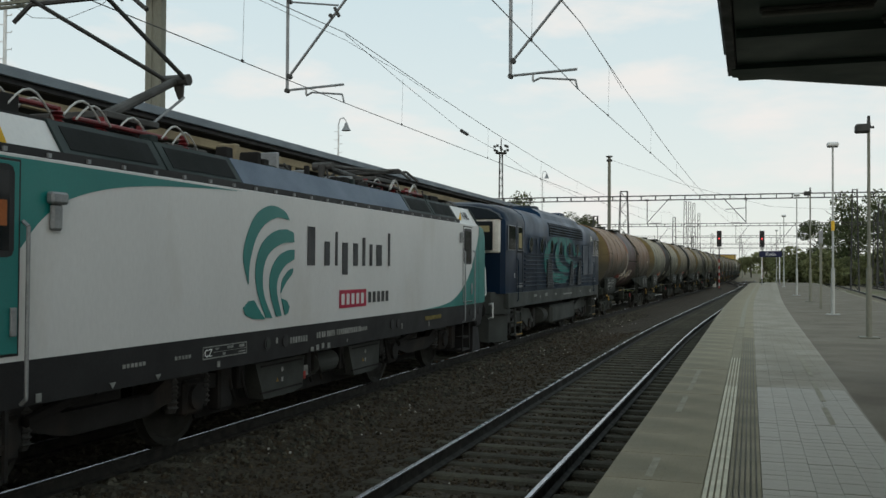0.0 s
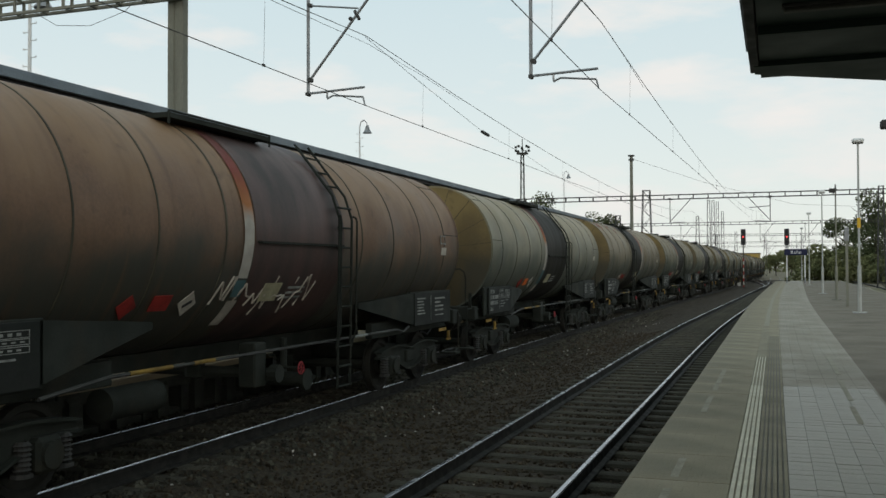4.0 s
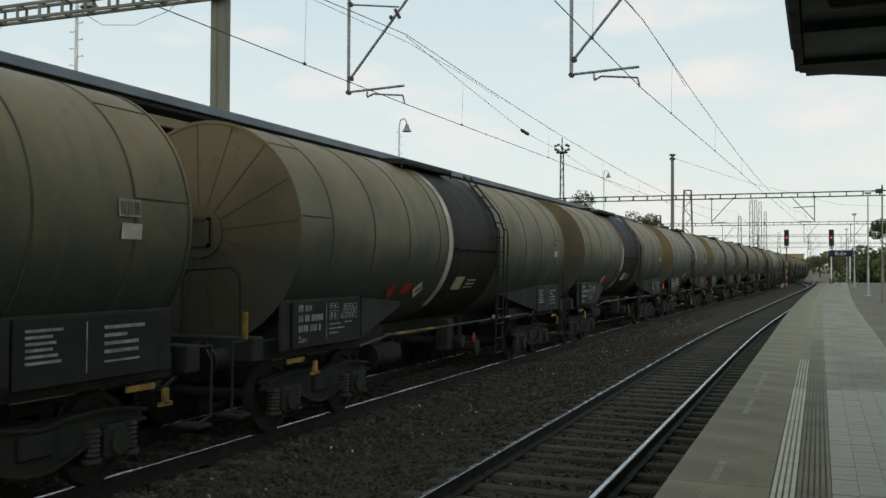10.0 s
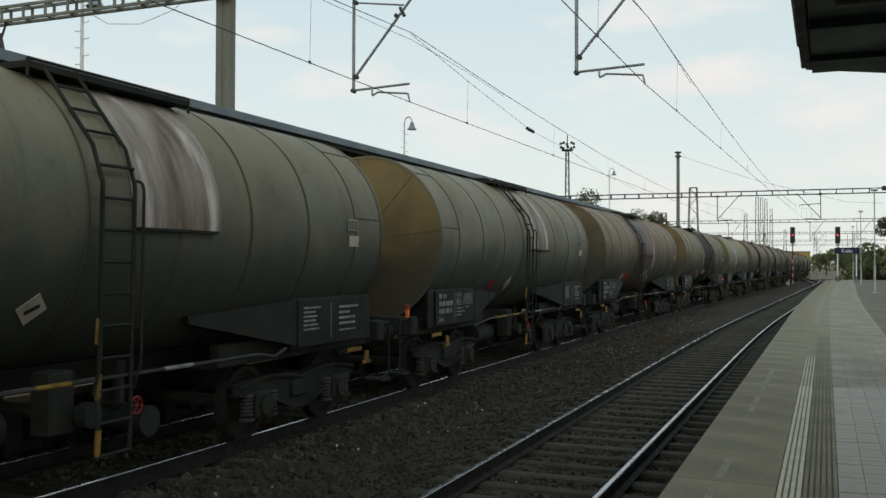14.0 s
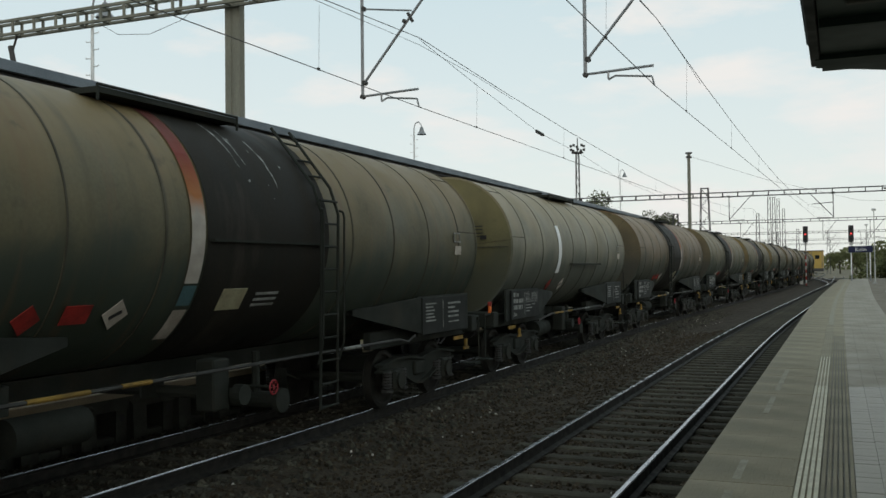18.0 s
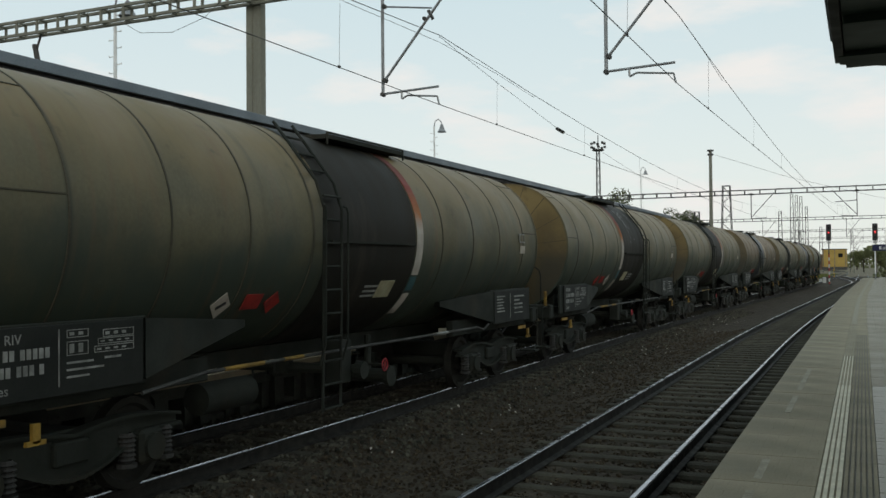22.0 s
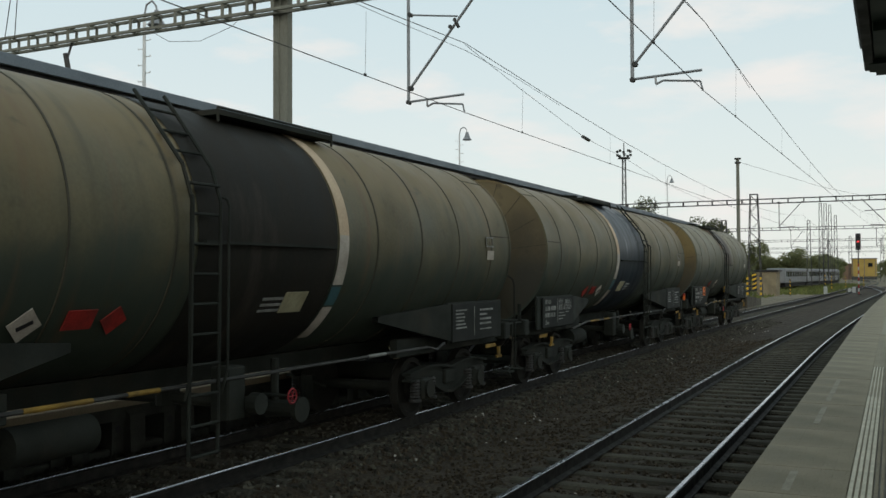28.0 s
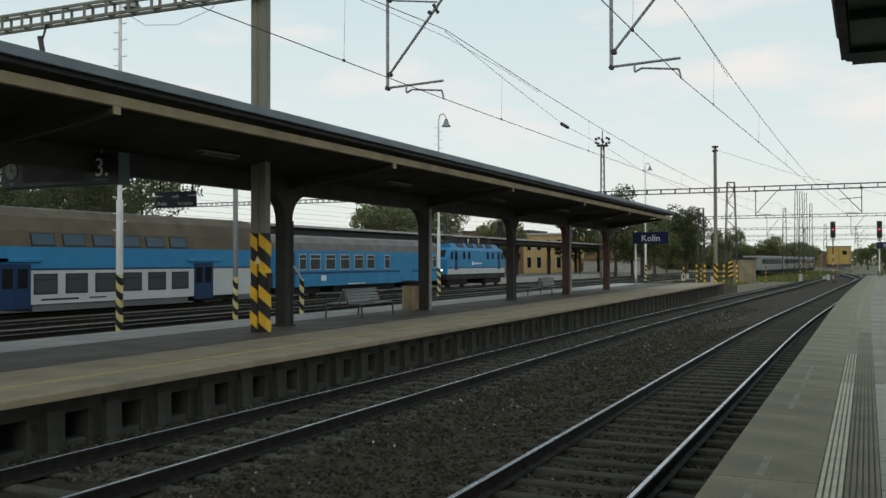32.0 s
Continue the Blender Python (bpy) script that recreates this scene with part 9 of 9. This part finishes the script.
for x, y, h, kind in ((2.67, 24.1, 5.0, 1), (2.79, 35.8, 6.0, 0), (2.82, 49.5, 5.4, 1), (2.69, 60.7, 6.1, 0), (2.83, 88.4, 6.3, 0), (3.06, 122.0, 6.3, 0)):
    g = thing("platform_lamp", "grey steel platform lamp post with " + ("floodlight" if kind else "twin lamp head"), "lamp post", "lamps on the near platform", at=(x, y, -0.003))
    part("foot", Mesh().rod((0, 0, 0), (0, 0, 1.65), 0.068, n=12).box(-0.22, 0.22, -0.22, 0.22, 0, 0.03, c=0.008), M_mast if kind else M_palepost, g, "thicker lower tube")
    part("pole", Mesh().rod((0, 0, 1.65), (0, 0, h), 0.040, 0.034, n=12), M_mast if kind else M_palepost, g)
    if kind:
        hd = part("floodlight", Mesh().box(-0.30, 0.02, -0.16, 0.16, h - 0.12, h + 0.08, c=0.03), M_darksteel, g, "dark floodlight")
        part("finial", Mesh().rod((0, 0, h), (0, 0, h + 0.28), 0.05, 0.03).box(-0.1, 0.12, -0.03, 0.03, h - 0.02, h + 0.03), M_darksteel, hd)
    else:
        hd = part("lamp_head", Mesh().box(-0.2, 0.2, -0.14, 0.14, h, h + 0.16, c=0.05), M_white, g, "rounded twin lamp head")
        for s in (-1, 1):
            part("lens", Mesh().rod((s * 0.1, -0.03, h - 0.03), (s * 0.1, -0.03, h + 0.01), 0.08, n=12), M_darksteel, hd)
    if y == 35.8:
        part("yellow_band", Mesh().rod((0, 0, 3.0), (0, 0, 3.35), 0.058, n=12), M_yellow, g, "yellow sign band")
g = thing("information_post", "brown-grey post with a small grey panel", "post", at=(2.75, 41.2, -0.003))
part("post", Mesh().box(-0.05, 0.05, -0.05, 0.05, 0, 2.7), M_mast, g)
part("panel", Mesh().box(-0.08, 0.08, -0.04, 0.04, 2.65, 3.2, c=0.01), M_steel, g)

# ---- signals ----
def signal(x, y, z0, zh, label, lit=True):
    g = thing("light_signal", label, "railway signal", "light signals", at=(x, y, 0))
    zm = z0 + (zh - z0) * 0.74
    part("mast_tube", Mesh().rod((0, 0, zm), (0, 0, zh + 0.3), 0.065, n=10), M_darksteel, g, "dark upper mast")
    n = 9
    for i in range(n):
        a, b = z0 + (zm - z0) * i / n, z0 + (zm - z0) * (i + 1) / n
        part("mast_band", Mesh().rod((0, 0, a), (0, 0, b), 0.07, n=10), M_palepost if i % 2 else T_redlabel, g)
    for i in range(6):
        part("rung", Mesh().rod((-0.14, 0.12, z0 + 0.6 + i * 0.6), (0.14, 0.12, z0 + 0.6 + i * 0.6), 0.015, n=5), M_darksteel, g)
    hd = part("signal_head", Mesh().box(-0.27, 0.27, -0.1, 0.1, zh + 0.25, zh + 2.1, c=0.04), M_black, g, "black signal head")
    part("number_bars", Mesh().box(-0.22, 0.22, -0.06, 0.06, zh - 0.06, zh + 0.18), M_palepost, g, "white plate")
    part("red_light", Mesh().rod((0, -0.1, zh + 1.18), (0, -0.14, zh + 1.18), 0.10, n=14), M_red, hd, "lit red light") if lit else None
    for dz in (0.6, 1.7):
        part("dark_lens", Mesh().rod((0, -0.1, zh + dz), (0, -0.12, zh + dz), 0.1, n=14), M_glass, hd)
    part("base", Mesh().box(-0.3, 0.3, -0.3, 0.3, z0 - 0.05, z0 + 0.12, c=0.02), M_block, g)
    return g


signal(-3.5, 114, -0.85, 3.95, "light signal showing red on a striped mast")
signal(1.25, 112, 0.0, 3.85, "light signal showing red at the platform's end")
signal(10.0, 160, -0.9, 2.6, "unlit light signal on a striped mast", False)

# ---- far yard ----
hut = thing("yard_hut", "small tan hut with a flat dark roof", "hut", at=(-12.9, 112, -0.95))
part("wall", Mesh().box(-1.1, 1.0, -1.2, 2.5, 0, 2.75), M_beam, hut, "tan rendered wall")
part("roof", Mesh().box(-1.35, 1.2, -1.4, 2.7, 2.75, 2.95, c=0.02), M_black, hut)
part("warning_board", Mesh().box(-1.6, -1.12, -1.3, -1.22, 0.6, 2.6), M_black, hut)
for i in range(4):
    z = 0.7 + i * 0.5
    m = Mesh()
    m.v += [(-1.6, -1.31, z), (-1.12, -1.31, z + 0.2), (-1.12, -1.31, z + 0.42), (-1.6, -1.31, z + 0.22)]
    m.face(0, 1, 2, 3)
    part("stripe", m, M_yellow, hut)
for x, y, h in ((-15.2, 86, 2.3), (-14.6, 92, 2.2), (-10.6, 112.5, 1.9), (-9.2, 150, 2.6), (-8.4, 152, 2.4), (-7.0, 165, 2.2), (-4.6, 175, 2.2)):
    g = thing("marker_post", "yellow and black striped marker post", "post", "striped marker posts", at=(x, y, -0.95))
    stripes(g, 0.06, 0, h, h / 9)
for x, y, h in ((-4.3, 122, 1.0), (-4.9, 126, 0.7), (-7.2, 118, 1.1), (-12.6, 86, 1.3), (-19.5, 110, 1.2), (-21.6, 125, 1.0)):
    solid("trackside_box", Mesh().box(-0.20, 0.20, -0.16, 0.16, 0, h * 0.9, c=0.03), M_palepost, "small pale trackside box", "cabinet", "trackside boxes", at=(x, y, -0.95))
M_brownwall = material("brown_brick_render", (0.21, 0.14, 0.095), 0.9, other=(0.16, 0.11, 0.08), scale=0.5, mix=0.7)
yb = thing("yellow_machine_house", "yellow metal-clad yard building far off", "building", at=(-10.1, 395, -0.95))
yb.scale = (1.587, 1.587, 1.36)
part("body", Mesh().box(-2.75, 2.75, -2, 6, 0.9, 5.85), material("dull_yellow_cladding", (0.42, 0.29, 0.075), 0.7, other=(0.33, 0.23, 0.07), scale=0.7, mix=0.8), yb)
part("roof", Mesh().box(-2.9, 2.9, -2.2, 6.2, 5.85, 6.05), M_darksteel, yb)
for x in (-2.5, -1.2, 0.1, 2.5):
    part("panel_rib", Mesh().box(x - 0.1, x + 0.1, -2.06, -2.0, 0.9, 5.85), M_beam, yb)
part("window", Mesh().box(0.9, 1.9, -2.08, -2.0, 3.6, 4.7), M_glass, yb)
part("chassis", Mesh().box(-2.8, 2.8, -2.1, 6, 0, 0.9), M_darksteel, yb)
part("side_shed", Mesh().box(-4.9, -2.78, -1, 5, 0, 4.6), M_brownwall, yb, "lower brown lean-to")
for i in range(3):
    g = thing("grey_railcar", "parked silver-grey railcar on a siding", "railway coach", "parked railcars", at=(-16.4 + i * 1.4, 152 + i * 24, -0.6))
    g.rotation_euler[2] = radians(-4)
    part("body", Mesh().box(-1.4, 1.4, 0, 22, 0.7, 3.0, c=0.12), M_steel, g)
    part("window_band", Mesh().box(1.402, 1.41, 1, 21, 1.7, 2.5), M_glass, g)
    part("underframe", Mesh().box(-1.2, 1.2, 1, 21, 0.1, 0.7), L_under, g)
    for k_ in range(9):
        part("window_pillar", Mesh().box(1.411, 1.42, 1.5 + k_ * 2.3, 1.9 + k_ * 2.3, 1.68, 2.52), M_steel, g)
ye = thing("station_building", "ochre station building with tall windows and flat cornice", "building", at=(-57, 172, -0.95))
M_ochre = material("ochre_render", (0.44, 0.31, 0.13), 0.9, other=(0.36, 0.26, 0.12), scale=0.5, mix=0.7)
part("wall", Mesh().box(-4.2, 4.0, 0, 14, 0, 7.6), M_ochre, ye)
part("cornice", Mesh().box(-4.5, 4.3, -0.3, 14.3, 7.6, 8.0, c=0.05), M_pale, ye)
for x in (-3, -1, 1, 3):
    for z in (1.2, 4.6):
        wn_ = part("window", Mesh().box(x - 0.5, x + 0.5, -0.06, 0.05, z, z + 2.2), M_pale, ye)
        part("pane", Mesh().box(x - 0.4, x + 0.4, -0.08, -0.06, z + 0.1, z + 2.1), M_glass, wn_)
part("wing", Mesh().box(-19, -4.2, 4, 14, 0, 8.4), M_brownwall, ye, "brown side wing")
part("wing_roof", Mesh().box(-19.3, -4.0, 3.7, 14.3, 8.4, 8.8), M_darksteel, ye)
for x in (-17, -14, -11, -8):
    part("window", Mesh().box(x - 0.7, x + 0.7, 3.93, 4.0, 5.2, 7.2), M_glass, ye)
lo_ = thing("low_house", "low pale house with a brown roof", "house", at=(-47, 182, -0.95))
part("wall", Mesh().box(-5, 5, 0, 8, 0, 2.8), M_pale, lo_)
part("roof", Mesh().prism([(-5.5, 2.8), (5.5, 2.8), (0, 5.2)], "y", -0.5, 8.5), M_brownwall, lo_)
# gantry over the sidings behind the third platform
truss("gantry_beam", "steel truss beam over the sidings of the yard", 86, 8.0, -100, -38)   # yard_gantry
for x in (-99, -39):
    lattice_mast(x, 86, 9.0, 0.8, label="dark lattice mast carrying a gantry beam", striped=False)
for x in (-47.0, -52.5, -58.5):
    solid("overhead_wire", Mesh().rod((x, 40, 6.0), (x, 200, 6.0), 0.012, n=5).rod((x, 40, 7.6), (x, 86, 7.6), 0.012, n=5).rod((x, 86, 7.6), (x, 200, 7.3), 0.012, n=5).data("overhead_wire", M_wire), None, "thin dark overhead wires over the sidings", "overhead wire", "overhead wires of the sidings")
# flood-light tower and lattice masts
tw = lattice_mast(-29.0, 110, 16.2, 0.6, label="tall lattice floodlight tower with a lamp ring", striped=False)
for i in range(10):
    a = 2 * math.pi * i / 10
    part("floodlight", Mesh().box(-0.13, 0.13, -0.12, 0.12, -0.14, 0.14, m=Matrix.Translation((0.82 * math.cos(a), 0.82 * math.sin(a), 16.5 + (0.5 if i % 2 else 0)))), M_darksteel, tw)
part("lamp_ring", Mesh().rod((0, 0, 16.1), (0, 0, 16.24), 0.72, n=12).rod((0, 0, 16.2), (0, 0, 18.0), 0.06), M_darksteel, tw, "ring platform for the floodlights")
for x, y, h in ((-12.9, 170, 11.2), (-11.96, 185, 15.1), (-11.5, 191, 15.4), (-11.2, 200, 15.7), (-10.7, 210, 14.2), (-15.2, 96, 7.5), (-8.7, 230, 10.5), (-2.3, 240, 10.2), (10.2, 104, 10.4), (13.6, 112, 9.4), (6.4, 250, 10.0), (-13.5, 236, 10.0), (17.5, 150, 10.5)):
    lattice_mast(x, y, h, 0.8, label="distant dark lattice catenary mast", striped=y < 160 and x < 5)
# blue booth and car beyond the near platform
bo = thing("blue_cabin", "bright blue portable cabin with a pale roof", "cabin", at=(23.6, 190, -0.95))
part("body", Mesh().box(-2.4, 3.4, 0, 2.4, 0, 2.6, c=0.06), B_blue, bo)
part("roof", Mesh().box(-2.0, 3.0, 0.1, 2.3, 2.6, 2.85, c=0.08), B_white, bo)
part("window", Mesh().box(0.4, 0.9, -0.02, 0.0, 1.6, 2.0), M_white, bo)
ca = thing("parked_car", "dark blue parked car", "car", at=(18.6, 190, -0.95))
tagged(ca, "small dark blue car parked beyond the tracks")
part("body", Mesh().prism([(-2.0, 0.35), (2.0, 0.35), (2.05, 0.8), (1.2, 0.92), (0.7, 1.4), (-0.9, 1.42), (-1.7, 0.95), (-2.05, 0.85)], "y", 0, 1.7), B_darkblue, ca)
part("side_glass", Mesh().prism([(-1.4, 0.95), (1.0, 0.95), (0.6, 1.34), (-0.85, 1.35)], "y", -0.01, 1.71), M_glass, ca)
for x in (-1.25, 1.25):
    for y in (-0.02, 1.55):
        part("wheel", Mesh().rod((x, y, 0.32), (x, y + 0.18, 0.32), 0.32, n=16), M_black, ca)

# ---- trees ----
def leaf_crown(seed, rx, rz, count, leaf, lumps=11):
    """Many small leaves gathered round a few boughs, with gaps between."""
    random.seed(seed)
    m = Mesh()
    balls = []
    for i in range(lumps):
        a, r = random.uniform(0, 6.3), random.uniform(0.15, 0.75)
        balls.append((rx * r * math.cos(a), rx * r * math.sin(a), rz * random.uniform(-0.75, 0.8), random.uniform(0.28, 0.5)))
    for _ in range(count):
        bx, by, bz, br = random.choice(balls)
        d = Vector((random.gauss(0, 1), random.gauss(0, 1), random.gauss(0, 1))).normalized() * random.uniform(0.55, 1.05)
        c = Vector((bx + d.x * br * rx, by + d.y * br * rx, bz + d.z * br * rz * 0.8))
        u = Vector((random.gauss(0, 1), random.gauss(0, 1), random.gauss(0, 1))).normalized() * leaf * random.uniform(0.6, 1.3)
        v_ = u.orthogonal().normalized() * leaf * random.uniform(0.3, 0.6)
        n = len(m.v)
        m.v += [tuple(c + u), tuple(c + v_), tuple(c - u), tuple(c - v_)]
        m.face(n, n + 1, n + 2, n + 3)
    return m


def tree(name, seed, h, rx, mat, label, count=3600, leaf=0.23):
    t = thing(name, label, "tree", "trees round the yard")
    rz = h * 0.40
    m = Mesh().rod((0, 0, 0), (0.1, 0, h * 0.45), 0.28, 0.17, n=8).rod((0.1, 0, h * 0.45), (0.0, 0.1, h * 0.85), 0.17, 0.05, n=6)
    random.seed(seed + 50)
    for i in range(7):
        a, z = random.uniform(0, 6.3), h * random.uniform(0.28, 0.65)
        m.rod((0.05, 0, z), (rx * 0.7 * math.cos(a), rx * 0.7 * math.sin(a), z + h * 0.18), 0.09, 0.03, n=5)
    part("trunk", m, M_bark, t, "tapered trunk with limbs")
    cr_ = part("crown", leaf_crown(seed, rx, rz, count, leaf).data("crown", mat, fix=False), None, t, "loose leafy crown")
    cr_.location = (0, 0, h * 0.60)
    return t


protos = [tree("tree", 1, 12, 4.6, M_leaf_dark, "dense dark green broadleaf tree"), tree("tree", 2, 10, 3.8, M_leaf, "mid-green broadleaf tree with loose crown"), tree("tree", 3, 14, 5.4, M_leaf_dark, "tall dark green tree with uneven crown"), tree("tree", 4, 8, 4.2, M_leaf, "low bushy green tree")]
bush = thing("bush", "dense green bush at the yard's edge", "bush", "bushes round the yard")
part("stems", Mesh().rod((0, 0, 0), (0.2, 0, 1.6), 0.08, 0.03, n=5).rod((0, 0, 0), (-0.3, 0.2, 1.5), 0.07, 0.03, n=5), M_bark, bush)
part("foliage", leaf_crown(31, 3.2, 2.4, 1500, 0.26).data("foliage", M_leaf, fix=False), None, bush).location = (0, 0, 1.9)
protos.append(bush)
first_places = [(26, 162), (-52, 135), (-112, 118), (-20, 215), (-30, 222)]
for t_, (x, y) in zip(protos, first_places):
    t_.location = (x, y, -1.0)
random.seed(21)
spots = []
for x, y in ((10.5, 168), (14, 158), (18.5, 152), (23, 150), (29, 146), (36, 150), (44, 145), (16, 176), (31, 170), (20, 140), (27, 138), (35, 136)):
    spots.append((x + 1.5, y + 8, 2 if y < 160 else 0, random.uniform(0.92, 1.12)))
for i in range(16):
    spots.append((-146 + i * 8 + random.uniform(-3, 3), 104 + i * 3.0 + random.uniform(-6, 6), random.randrange(4), random.uniform(0.9, 1.25)))
for i in range(8):
    spots.append((-74 + i * 6.5 + random.uniform(-2, 2), 205 + random.uniform(-8, 14), random.randrange(4), random.uniform(0.85, 1.15)))
for x, y in ((-29, 140), (-31.5, 143), (-34, 147), (-26.5, 152)):
    spots.append((x, y, random.choice((1, 3)), random.uniform(0.98, 1.15)))
for x, y in ((-66, 75), (-68, 76.5), (-64, 72.5), (-70, 79), (-65, 77), (-72, 83), (-60, 67), (-62, 73), (-58, 78), (-64, 82), (-60, 88), (-66, 72), (-70, 80), (-63, 64), (-68, 92), (-56, 86)):
    spots.append((x, y, random.choice((0, 1, 2)), random.uniform(0.95, 1.15)))
for x, y in ((-72, 134), (-70, 142), (-74, 150), (-68, 147), (-76, 140)):
    spots.append((x, y, 1, random.uniform(1.35, 1.55)))
for i in range(22):
    spots.append((-58 + i * 2.3 + random.uniform(-1, 1), 275 + random.uniform(-8, 20), 4, random.uniform(1.0, 1.5)))
for i in range(15):
    spots.append((-128 + i * 3.6 + random.uniform(-1, 1), 128 + i * 2.0 + random.uniform(-5, 5), 4, random.uniform(1.0, 1.6)))
for i in range(18):
    spots.append((6 + i * 2.6, 160 - i * 1.0 + random.uniform(-5, 5), 4, random.uniform(1.0, 1.5)))
for i in range(30):
    spots.append((-86 + i * 2.6 + random.uniform(-2, 2), 305 + random.uniform(-15, 30), random.randrange(4), random.uniform(0.75, 1.0)))
for i in range(46):
    spots.append((-92 + i * 2.35 + random.uniform(-1.5, 1.5), 262 + random.uniform(-10, 24), random.randrange(4), random.uniform(0.62, 0.86)))
for i in range(34):
    spots.append((-120 + i * 9 + random.uniform(-3, 3), 420 + random.uniform(-20, 30), random.randrange(4), random.uniform(0.75, 1.0)))
for i in range(20):
    spots.append((48 + i * 7, 150 - i * 3 + random.uniform(-8, 8), random.randrange(4), random.uniform(1.0, 1.3)))
for x, y in ((-88, 76), (-93, 78), (-97, 80), (-84, 80), (-102, 82), (-80, 76), (-78, 72), (-76, 78), (-91, 84)):
    spots.append((x, y, random.choice((0, 2)), random.uniform(0.9, 1.1)))
# an open gap over the yard between the two groups of trees
spots = [q for q in spots if not (q[1] > 230 and -0.048 < q[0] / q[1] < -0.006)]
spots = [q for q in spots if q[1] > 260 or q[2] == 4 or not -0.91 < q[0] / q[1] < -0.56]
for x, y, k_, s in spots:
    # far trees take the crowns with the haze-lightened leaves
    k_ = {0: 1, 2: 3}.get(k_, k_) if y > 195 else k_
    q = pose(x, y, -1.0, 0, 0, random.uniform(0, 360))
    ob = copy_thing(protos[k_], q)
    ob.scale = (s, s, s)
# distant woods closing the horizon
random.seed(77)
m = Mesh()
for _ in range(15000):
    x = random.uniform(-460, 330)
    top = 8.5 + 2.2 * math.sin(x * 0.045) + 1.6 * math.sin(x * 0.13 + 1.0) + 1.2 * math.sin(x * 0.31)
    c = Vector((x, 520 + random.uniform(-14, 14) - 0.0006 * x * x, -1.0 + top * random.random() ** 0.8))
    u = Vector((random.gauss(0, 1), random.gauss(0, 1), random.gauss(0, 1))).normalized() * random.uniform(0.7, 1.6)
    v_ = u.orthogonal().normalized() * random.uniform(0.5, 1.0)
    n = len(m.v)
    m.v += [tuple(c + u), tuple(c + v_), tuple(c - u), tuple(c - v_)]
    m.face(n, n + 1, n + 2, n + 3)
solid("distant_woods", m.data("distant_woods", M_leaf, fix=False), None, "low distant woods along the horizon", "woods", kind="stuff")
# grass and weeds between the far tracks
random.seed(9)
m = Mesh()
for _ in range(5200):
    if random.random() < 0.6:
        x, y = random.uniform(-14, -5.2), random.uniform(118, 230)
    else:
        x, y = random.uniform(-22, -12), random.uniform(86, 200)
    h = random.uniform(0.12, 0.42)
    a = random.uniform(0, 3.14)
    dx, dy = 0.16 * math.cos(a), 0.16 * math.sin(a)
    n = len(m.v)
    m.v += [(x - dx, y - dy, -0.95), (x + dx, y + dy, -0.95), (x + dx * 0.4, y + dy * 0.4, -0.95 + h)]
    m.face(n, n + 1, n + 2)
solid("yard_grass", m.data("yard_grass", M_grass, fix=False), None, "yellow-green weeds between the far tracks", "grass", kind="stuff")
solid("blue_litter", Mesh().box(-0.07, 0.05, -0.03, 0.10, 0, 0.05, m=Matrix.Rotation(0.5, 4, "Z")).box(-0.02, 0.10, -0.08, 0.0, 0.0, 0.035, m=Matrix.Rotation(0.2, 4, "X")), material("crumpled_blue_bag", (0.10, 0.30, 0.45), 0.5, other=(0.3, 0.45, 0.5), scale=20, mix=0.9), "crumpled blue plastic litter beside the rail", "litter", at=(-1.72, 6.95, -0.79))


# ---- what moves ----
def motions():
    times = [i * 1.0 for i in range(33)]
    for ob, s, half in rolling:
        walk(ob, [(t, train_pose(s, t, half)) for t in times])


motions()
